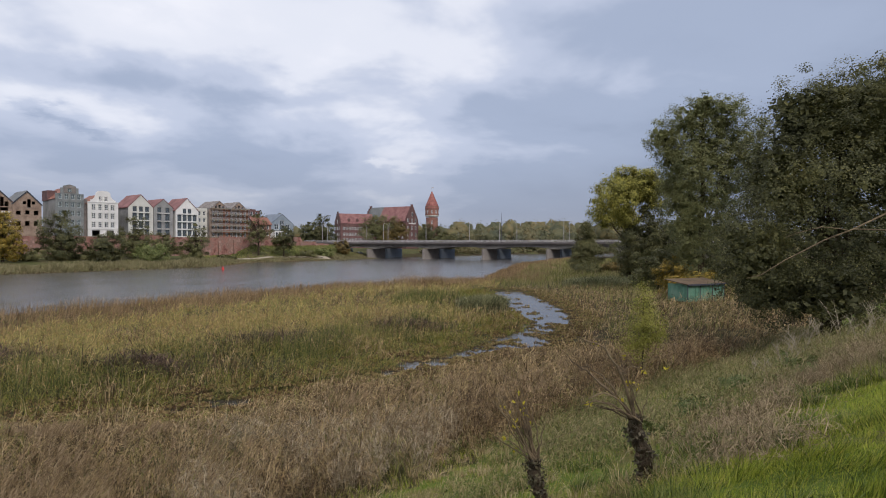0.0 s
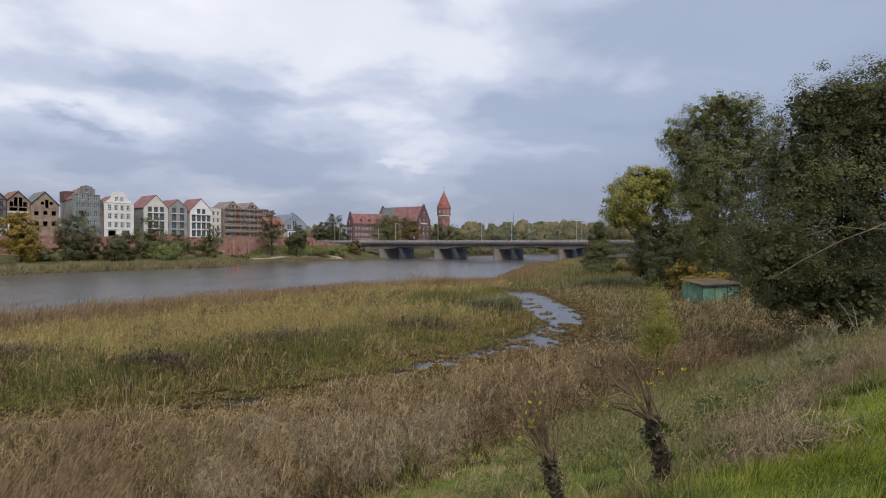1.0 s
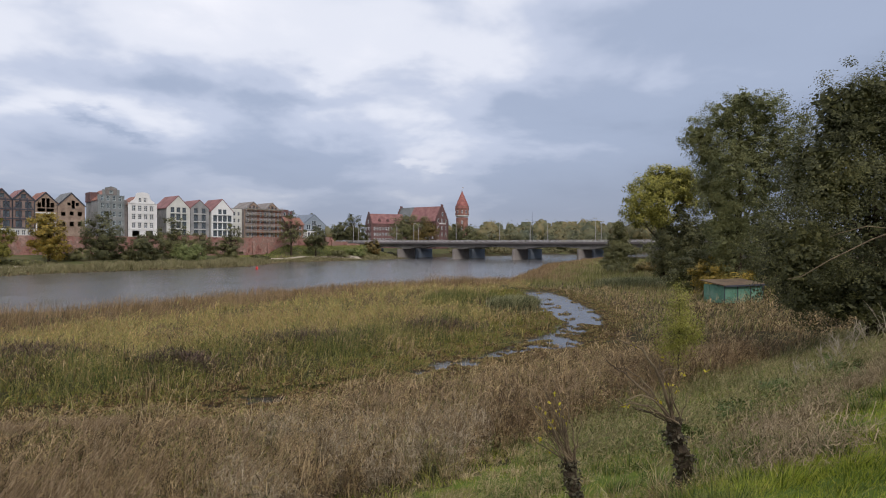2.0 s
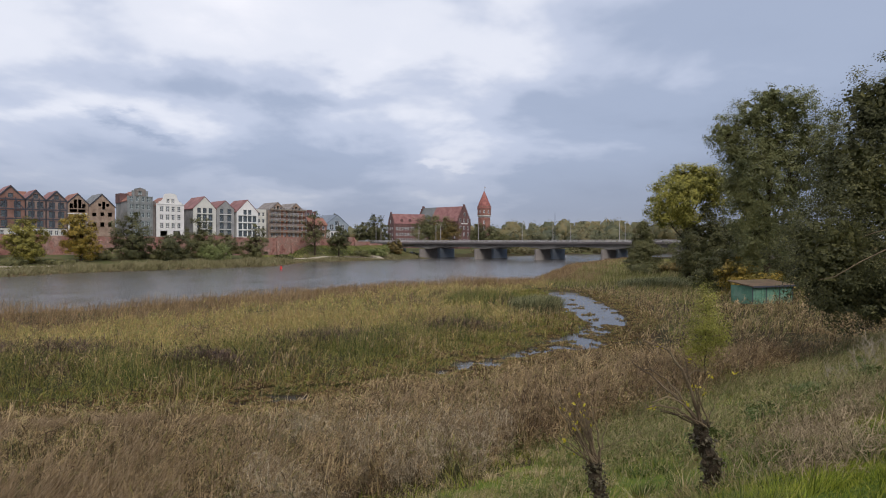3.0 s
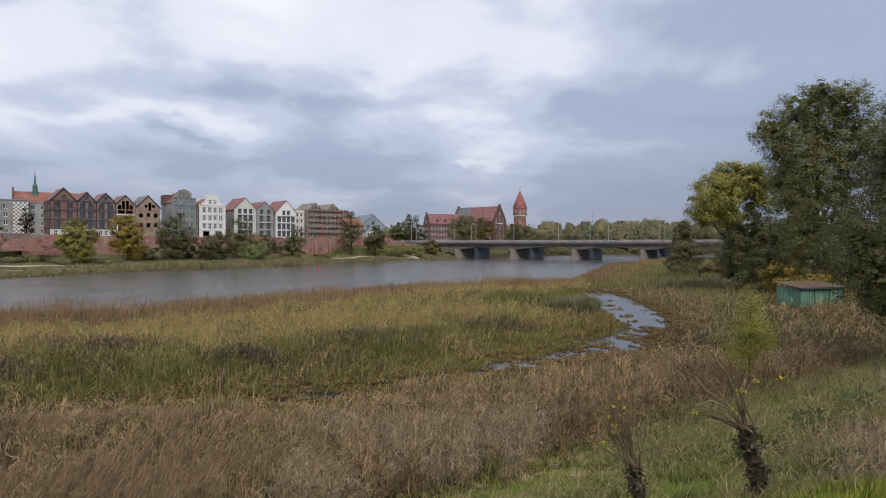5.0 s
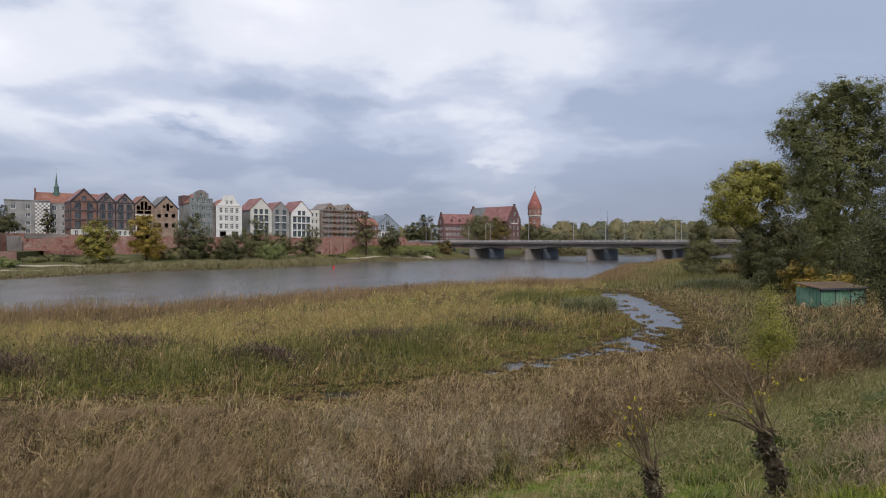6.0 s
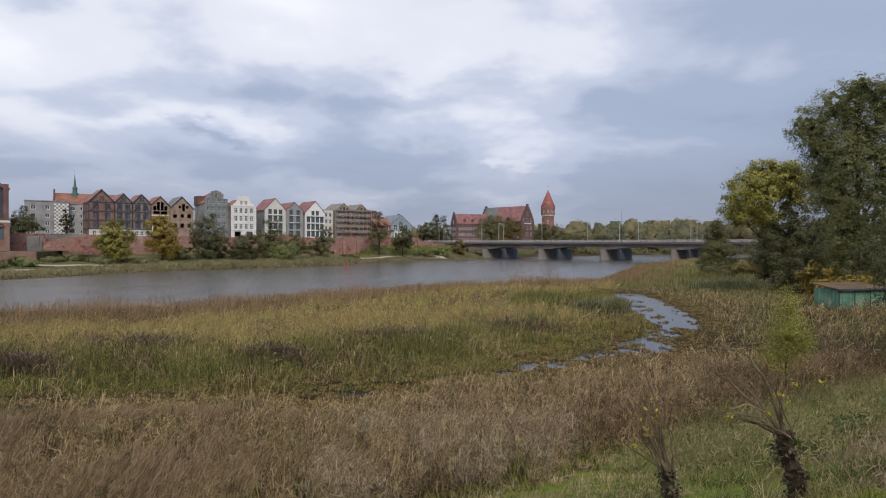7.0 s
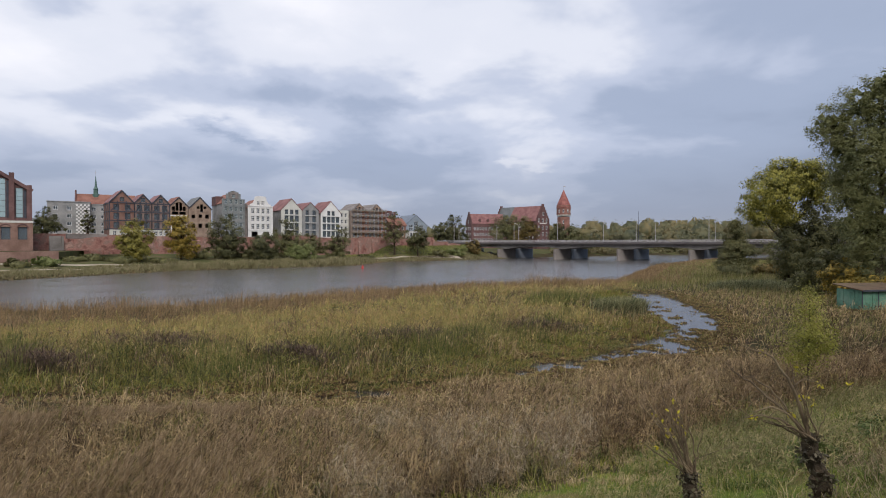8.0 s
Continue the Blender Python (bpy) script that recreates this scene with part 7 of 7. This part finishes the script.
def far_woods():
    """The wooded skyline beyond the bridge and on the horizon."""
    rng = np.random.default_rng(50)
    vs, qs, n = [], [], 0
    for az0, az1, r0, r1, count, h0, h1, tall in ((0.8, 13, 425, 500, 60, 7, 17, 1.0), (8, 48, 480, 640, 120, 10, 24, 1.0), (-3, 14, 540, 700, 80, 15, 27, 1.1), (-30, 0, 520, 700, 48, 12, 19, 1.0), (-62, -28, 430, 560, 44, 12, 16, 1.0)):
        for k in range(count):
            az, r = radians(rng.uniform(az0, az1)), rng.uniform(r0, r1)
            x, y = r * math.sin(az), r * math.cos(az)
            h = rng.uniform(h0, h1)
            rad = h * rng.uniform(0.3, 0.48)
            z = float(land(np.array([x]), np.array([y]))[0])
            lat, lon = np.meshgrid(np.linspace(-1.35, 1.5, 7), np.arange(9) * 2 * math.pi / 9, indexing="ij")
            bump = 0.82 + 0.24 * np.sin(lon * 3 + k) * np.sin(lat * 4 + 2 * k)
            cv = np.stack([x + rad * bump * np.cos(lat) * np.cos(lon), y + rad * bump * np.cos(lat) * np.sin(lon), z + h * 0.52 + h * 0.44 * bump * np.sin(lat)], -1).reshape(-1, 3)
            i, j = np.meshgrid(np.arange(6), np.arange(9), indexing="ij")
            cq = np.stack([i * 9 + j, i * 9 + (j + 1) % 9, (i + 1) * 9 + (j + 1) % 9, (i + 1) * 9 + j], -1).reshape(-1, 4)
            d = rng.normal(0, 1, (28, 3))
            d /= np.linalg.norm(d, axis=1)[:, None]
            d[:, 1] = -np.abs(d[:, 1])
            c = np.array([x, y, z + h * 0.52]) + d * np.array([rad, rad, h * 0.46]) * rng.uniform(0.85, 1.06, (28, 1))
            v, q = leaf_cloud(rng, c, np.full(28, rad * 0.17), 5, 1.5, 0.8, (x, y, z + h * 0.4))
            vs += [cv, v]
            qs += [cq + n, q + n + len(cv)]
            n += len(v) + len(cv)
    shore = [(-6, 332), (24, 367), (53, 401), (105, 429), (165, 459), (290, 490)]
    for k in range(150):
        s = rng.uniform(0, len(shore) - 1.001)
        a, b = Vector(shore[int(s)]), Vector(shore[int(s) + 1])
        p = a.lerp(b, s - int(s)) + Vector((rng.uniform(-9, -1), rng.uniform(2, 16)))
        h = rng.uniform(1.6, 5.0)
        z = float(land(np.array([p.x]), np.array([p.y]))[0])
        c = np.array([p.x, p.y, z + h * 0.4]) + rng.normal(0, 1, (24, 3)) * np.array([h * 0.5, h * 0.4, h * 0.25])
        v, q = leaf_cloud(rng, c, np.full(24, h * 0.16), 5, 1.0, 0.8)
        vs.append(v)
        qs.append(q + n)
        n += len(v)
    tagged(new("far_woods", array_mesh("far_woods", np.concatenate(vs), np.concatenate(qs), M_LEAF_FAR)), "mixed autumn woods along the horizon", "woods", kind="stuff")


far_woods()

# ---------------------------------------------------------------- near things


def green_shed():
    z = 0.55
    a, b, c = Vector((27.2, 70.0, 0)), Vector((28.9, 67.8, 0)), Vector((34.4, 70.4, 0))
    ax = (c - b).normalized()
    ay = Vector((-ax.y, ax.x, 0))
    m = Matrix(((ax.x, ay.x, 0, b.x), (ax.y, ay.y, 0, b.y), (0, 0, 1, z), (0, 0, 0, 1)))
    ob = thing("boat_shed", m, "low green-painted plank shed with a mossy rusty roof", "shed")
    w, d = 6.2, 3.0
    part("frame", Shape().box(0.06, w - 0.06, 0.06, d - 0.06, 0, 2.0), M_GREENPAINT, ob)
    rng = random.Random(4)
    for i in range(14):
        x = i * w / 14
        part("plank", Shape().box(x + 0.015, x + w / 14 - 0.015, rng.uniform(-0.02, 0.0), 0.06, rng.uniform(0, 0.06), 2.0 + rng.uniform(-0.03, 0.02)), M_GREENPAINT, ob)
    for i in range(7):
        y = i * d / 7
        part("plank", Shape().box(rng.uniform(-0.02, 0.0), 0.06, y + 0.015, y + d / 7 - 0.015, rng.uniform(0, 0.06), 2.1 + rng.uniform(-0.03, 0.02)), M_GREENPAINT, ob)
    for x in (-0.05, 2.0, 4.1, w - 0.05):
        part("batten", Shape().box(x, x + 0.1, -0.06, -0.02, 0.0, 2.05), M_TIMBER, ob)
    part("roof", Shape().prism([(-0.35, 2.02), (d + 0.3, 2.5), (d + 0.3, 2.6), (-0.35, 2.12)], -0.3, w + 0.3, "x"), M_RUST, ob, "mossy rusty sheet roof")
    part("fascia", Shape().box(-0.3, w + 0.3, -0.4, -0.355, 1.96, 2.14), M_TIMBER, ob)


green_shed()
buoy = thing("river_buoy", pose(-62.5, 163, 0), "red river buoy floating on the water", "buoy")
part("float", Shape().tube([(0, 0, -0.3), (0, 0, 0.0), (0, 0, 0.5), (0, 0, 0.62)], [0.3, 0.36, 0.36, 0.25], 14), M_BUOY, buoy)
part("topmark", Shape().tube([(0, 0, 0.62), (0, 0, 0.95)], [0.2, 0.15], 12), M_BUOY, buoy)

# sandy paths and slabs on the far bank, retaining wall by the brick hall


def ribbon(points, width, lift=0.08):
    sh = Shape()
    pts = [Vector((x, y, 0)) for x, y in points]
    fine = [a.lerp(b, k / 6) for a, b in zip(pts, pts[1:]) for k in range(6)] + [pts[-1]]
    rows = []
    for i, p in enumerate(fine):
        d = (fine[min(i + 1, len(fine) - 1)] - fine[max(i - 1, 0)]).normalized()
        n = Vector((-d.y, d.x, 0)) * width / 2
        for q in (p + n, p - n):
            rows.append((q.x, q.y, float(land(np.array([q.x]), np.array([q.y]))[0]) + lift))
    sh.add(rows, [(2 * i, 2 * i + 1, 2 * i + 3, 2 * i + 2) for i in range(len(fine) - 1)])
    return sh


for pts, w in PATHS:
    tagged(part("path", ribbon(pts, w), M_SAND), "pale sandy path on the far bank", "path", kind="structure")
ret = thing("retaining_wall", pose(0, 0, 0), "low pinkish brick retaining wall by the river", "wall", kind="structure")
part("wall_face", Shape().add([(-150, 92, 1), (-132, 124, 1), (-133.2, 124.7, 1), (-151.2, 92.7, 1), (-150, 92, 5.4), (-132, 124, 5.5), (-133.2, 124.7, 5.5), (-151.2, 92.7, 5.4)], [(3, 2, 1, 0), (4, 5, 6, 7), (0, 1, 5, 4), (1, 2, 6, 5), (2, 3, 7, 6), (3, 0, 4, 7)]), M_PINKWALL, ret)
part("fill", Shape().prism([(-151.2, 92.7), (-133.2, 124.7), (-150, 150), (-185, 120)], 1.0, 5.3, "z"), M_FARTURF, ret)
stair = thing("concrete_steps", frame_pose(-150.5, 138.5, 5.4, 50), "grey concrete steps and walls beside the brick hall", "steps")
for i in range(8):
    part("step", Shape().box(0, 3.0, i * 0.55, 6, i * 0.55, (i + 1) * 0.55), M_CONC, stair)
part("parapet", Shape().box(3.0, 3.4, -0.5, 6, 0, 4.2), M_CONC, stair)
part("block", Shape().prism([(3.4, 0), (7.6, 0), (7.6, 3.4), (5.6, 3.2), (5.0, 2.6), (3.4, 2.4)], 0.5, 6), M_TOWNWALL, stair)
part("brick_face", Shape().prism([(7.6, 0), (17.0, 0), (17.0, 4.4), (13.0, 4.2), (10.2, 3.9), (7.6, 3.4)], 0.4, 6), M_TOWNWALL, stair, "old red brick face below the concrete")
part("upper_block", Shape().box(4.4, 15.0, 3.5, 8, 3.6, 5.0), M_CONC, stair)


def pollard_willow(name, label, x, y, height, r, lean, shoots, seed, side, bent=()):
    """A knobbly pollard trunk with long bent shoots, ivy and a few yellow leaves."""
    rng = np.random.default_rng(seed)
    z = float(land(np.array([x]), np.array([y]))[0]) - 0.08
    ob = thing(name, pose(x, y, z), label, "pollard willow", "pollard willows")
    n = 22
    path, radii = [], []
    for i in range(n):
        f = i / (n - 1)
        path.append((lean[0] * f + 0.035 * math.sin(7 * f + seed), lean[1] * f + 0.03 * math.cos(6 * f), height * f))
        radii.append(r * (1.45 - 0.62 * min(1, f * 2.2)) * (1 + 0.10 * math.sin(19 * f + seed) + rng.normal(0, 0.05)) * (1.18 if f > 0.88 else 1))
    tr = Shape().tube(path, radii, 12)
    tr.v = [(a + rng.normal(0, r * 0.11), b + rng.normal(0, r * 0.11), c + rng.normal(0, r * 0.1)) for a, b, c in tr.v]
    part("trunk", tr, M_BARK, ob)
    for k in range(11):
        f = rng.uniform(0.05, 0.95)
        a = rng.uniform(0, 2 * math.pi)
        p = path[int(f * (n - 1))]
        c = Vector(p) + Vector((math.cos(a), math.sin(a), 0)) * r * 0.8
        part("knob", Shape().tube([c - Vector((0, 0, r * 0.5)), c, c + Vector((0, 0, r * 0.5))], [r * 0.15, r * 0.45, r * 0.12], 8), M_BARK, ob)
    top = Vector(path[-1])
    tips = []
    for line, rad in bent:                            # long crooked shoots, as (sideways, up) from the head
        dy = rng.uniform(-0.25, 0.25)
        pts = [top + Vector((a, dy * (abs(a) + b), b - r * 0.4)) for a, b in line]
        fine = [pts[i].lerp(pts[i + 1], k / 3) + Vector(rng.normal(0, 0.006, 3)) for i in range(len(pts) - 1) for k in range(3)] + [pts[-1]]
        part("shoot", Shape().tube(fine, [rad * 0.9 * (1 - 0.6 * i / (len(fine) - 1)) for i in range(len(fine))], 6), M_TWIG, ob)
        tips += fine[len(fine) // 2:]
        for k in range(3):
            i = int(rng.integers(len(fine) // 3, len(fine)))
            e = fine[i] + Vector((rng.normal(-0.05, 0.12), rng.normal(0, 0.1), rng.uniform(0.05, 0.25)))
            part("twig", Shape().tube([fine[i], fine[i].lerp(e, 0.5) + Vector((0, 0, 0.02)), e], [rad * 0.3, rad * 0.2, rad * 0.1], 5), M_TWIG, ob)
            tips.append(e)
    for (dx, dz, length, bend, rad) in shoots:
        dy = rng.uniform(-0.35, 0.35)
        d = Vector((dx, dy, dz)).normalized()
        pts = [top + Vector((rng.normal(0, r * 0.4), rng.normal(0, r * 0.4), -r * 0.3))]
        k = 9
        for i in range(1, k):
            f = i / (k - 1)
            pts.append(pts[0] + d * length * 1.25 * f + Vector((bend * f * f * length * side, 0, -abs(bend) * 0.55 * f ** 2.2 * length)) + Vector(rng.normal(0, 0.012, 3)))
        part("shoot", Shape().tube(pts, [rad * 1.15 * (1 - 0.7 * i / (k - 1)) for i in range(k)], 6), M_TWIG, ob)
        tips += pts[3:]
        if rng.random() < 0.65:                       # a side twig
            i = int(rng.integers(2, 6))
            e = pts[i] + Vector((rng.normal(0, 0.22) - 0.1, rng.normal(0, 0.15), rng.uniform(0.15, 0.45)))
            part("twig", Shape().tube([pts[i], pts[i].lerp(e, 0.5) + Vector((0, 0, 0.03)), e], [rad * 0.4, rad * 0.3, rad * 0.15], 5), M_TWIG, ob)
            tips.append(e)
    pick = rng.choice(len(tips), min(len(tips), 16), replace=False)
    v, q = leaf_cloud(rng, [np.array(tips[i]) for i in pick], [0.035] * len(pick), 3, 0.055)
    part("yellow_leaves", array_mesh("yellow_leaves", v, q, M_LEAF_LEMON), M_LEAF_LEMON, ob, "last yellow leaves")
    ivy = [np.array(path[int(i)]) + np.array([math.cos(a), math.sin(a), 0]) * r * 1.1 for i, a in zip(rng.integers(0, n, 85), rng.uniform(0, 6.28, 85))]
    v, q = leaf_cloud(rng, ivy, [0.05] * len(ivy), 8, 0.055)
    part("ivy", array_mesh("ivy", v, q, M_LEAF_IVY), M_LEAF_IVY, ob, "dull ivy leaves on the trunk")
    return ob


M_TWIG = surface("grey_brown_twig", shades((0.07, 0.048, 0.028), (0.125, 0.09, 0.052), (0.19, 0.145, 0.085)), 2.0, 14.0, 0.9, 0.5)
M_LEAF_HERB = leafy("herb_leaf", [(0.07, 0.10, 0.03), (0.11, 0.15, 0.045), (0.17, 0.20, 0.07)], 1.0, 0.55, 0.3, 0.5)
M_LEAF_LEMON = leafy("lemon_leaf", [(0.42, 0.36, 0.03), (0.55, 0.47, 0.05)], 2.0, 0.5, 0.4, 0.4)
M_LEAF_IVY = leafy("ivy_leaf", [(0.04, 0.034, 0.024), (0.075, 0.063, 0.04), (0.09, 0.088, 0.048), (0.12, 0.10, 0.065)], 3.0, 0.5, 0.2, 0.5)
rs = random.Random(9)
pollard_willow("pollard_willow", "gnarled pollard willow with bent bare shoots", 3.02, 8.5, 1.18, 0.115, (-0.14, 0.0),
               [(-0.3, 1.0, 0.55, 0.05, 0.009), (-0.9, 0.5, 0.65, -0.1, 0.012), (-1.0, 0.35, 0.6, -0.1, 0.011), (-0.2, 1.0, 0.5, 0.05, 0.009), (0.1, 1.0, 0.45, 0.1, 0.008), (-0.35, 1.0, 0.7, -0.05, 0.011), (0.25, 1.0, 0.4, 0.1, 0.007), (-0.05, 1.0, 0.6, -0.02, 0.009), (-0.6, 0.8, 0.6, -0.1, 0.01), (-0.8, 0.6, 0.5, -0.1, 0.009)], 5, 1,
               [([(0, 0), (-0.12, 0.37), (-0.25, 0.69), (-0.37, 0.90), (-0.54, 1.12), (-0.90, 1.26)], 0.03), ([(0, 0), (-0.19, 0.25), (-0.46, 0.48), (-0.65, 0.65), (-0.85, 0.77)], 0.024),
                ([(-0.02, 0), (-0.30, 0.33), (-0.54, 0.46), (-0.77, 0.38)], 0.021), ([(-0.06, 0.02), (-0.38, 0.25), (-0.62, 0.31), (-0.85, 0.27)], 0.02), ([(-0.06, -0.02), (-0.31, 0.10), (-0.54, 0.15)], 0.018),
                ([(-0.05, 0), (-0.28, 0.42), (-0.42, 0.58), (-0.62, 0.71), (-0.78, 0.70)], 0.016), ([(-0.25, 0.69), (-0.1, 0.8), (0.05, 0.77), (0.12, 0.72)], 0.012), ([(0, 0), (-0.08, 0.3), (-0.16, 0.62), (-0.2, 0.9)], 0.014)])
pollard_willow("pollard_willow", "smaller pollard willow with upright thin shoots", 1.5, 8.4, 0.95, 0.095, (-0.16, 0.0),
               [(rs.uniform(-0.65, 0.12), 1.0, rs.uniform(0.65, 1.1), rs.uniform(-0.12, 0.05), rs.uniform(0.007, 0.012)) for k in range(26)] + [(-1.0, 0.55, 0.75, 0.1, 0.012), (-1.0, 0.75, 0.8, 0.12, 0.012), (0.35, 1.0, 0.55, -0.1, 0.009)], 6, 1)

# a young yellow-green tree in the reeds, and a dead twig that reaches out of the dark tree
tree("young_tree", "slender young yellow-green tree among the reeds", (9.4, 27), [(0, 0, 3.4, 0.75, 0.7, 1.2), (0.1, 0, 4.2, 0.5, 0.45, 0.9), (0.05, 0, 4.9, 0.28, 0.28, 0.7), (-0.4, 0, 2.3, 0.8, 0.7, 0.8), (0.5, 0, 2.6, 0.65, 0.6, 0.8), (0.2, 0.1, 3.0, 0.7, 0.6, 1.0)], M_LEAF_YELLOW2, 9000, 0.07, 0.035, 90, 0.3, 0.4)
branch = Shape()
p = [(24.5, 31.0, 10.2), (21.6, 28.0, 8.96), (20.0, 28.0, 8.2), (18.6, 28.0, 7.67), (17.5, 28.0, 7.1), (16.7, 28.0, 6.7), (15.5, 28.0, 5.96), (14.8, 28.0, 5.8)]
branch.tube(p, [0.05, 0.046, 0.04, 0.034, 0.03, 0.026, 0.02, 0.01], 7)
branch.tube([(19.8, 28.0, 8.12), (19.3, 27.8, 8.2), (18.2, 27.6, 8.3), (17.0, 27.6, 8.0), (16.5, 27.6, 7.8)], [0.024, 0.022, 0.02, 0.015, 0.008], 6)
branch.tube([(20.0, 28.0, 8.2), (21.4, 27.8, 8.15), (23.0, 28.2, 8.2)], [0.035, 0.03, 0.02], 6)
db = part("dead_branch", branch, M_TWIG, None, "bare grey-brown dead branch")
db.parent = dark
db.matrix_parent_inverse = dark.matrix_world.inverted()


def dry_weed(x, y, h, seed):
    """A dead forked weed: pale thin stems."""
    rng = np.random.default_rng(seed)
    z = float(land(np.array([x]), np.array([y]))[0]) - 0.05
    ob = thing("dry_weed", pose(x, y, z), "pale dead forked weed in front of dark leaves", "dry weed", "dry weeds")
    for k in range(4):
        a = rng.uniform(0, 2 * math.pi)
        top = Vector((math.cos(a) * h * 0.35, math.sin(a) * h * 0.35, h * rng.uniform(0.7, 1.0)))
        stem = Shape().tube([(0, 0, 0), top * 0.5 + Vector((0, 0, h * 0.08)), top], [0.016, 0.012, 0.006], 5)
        twigs = []
        for j in range(6):
            p = top * rng.uniform(0.4, 0.95)
            e = p + Vector((rng.normal(0, 0.16), rng.normal(0, 0.16), rng.uniform(0.1, 0.35))) * h * 0.8
            twigs.append(Shape().tube([p, (p + e) / 2 + Vector((0, 0, 0.03)), e], [0.008, 0.007, 0.004], 4))
        stem = part("stem", stem, M_STRAWSTEM, ob)
        for tw in twigs:
            part("twig", tw, M_STRAWSTEM, stem)


M_STRAWSTEM = surface("straw_stem", shades((0.26, 0.22, 0.16), (0.38, 0.33, 0.25)), 3.0, 14.0, 0.9, 0.2)
for i, (x, y, h) in enumerate(((15.4, 25.5, 1.5), (16.4, 26.2, 1.8), (17.3, 26.0, 1.7), (18.4, 26.4, 1.9), (19.3, 25.4, 1.7), (14.2, 23.0, 1.3), (12.0, 20.0, 1.2), (10.2, 18.5, 1.1), (16.0, 22.0, 1.3))):
    dry_weed(x, y, h, 200 + i)
for i, (x, y, h, rad) in enumerate(((4.6, 13.0, 0.5, 0.7), (6.6, 14.6, 0.55, 0.8), (9.3, 16.8, 0.7, 0.9), (11.2, 17.4, 0.6, 0.8), (12.8, 21.5, 0.9, 1.1))):
    tree("leafy_herb", "low dark green leafy herb patch on the slope", (x, y), [(0, 0, h * 0.4, rad, rad * 0.8, h * 0.5), (rad * 0.5, 0.1, h * 0.3, rad * 0.5, rad * 0.5, h * 0.45)], M_LEAF_HERB, 2600, 0.06, 0.012, 220 + i, 0.13, 0.3, group="slope herbs", category="herb")
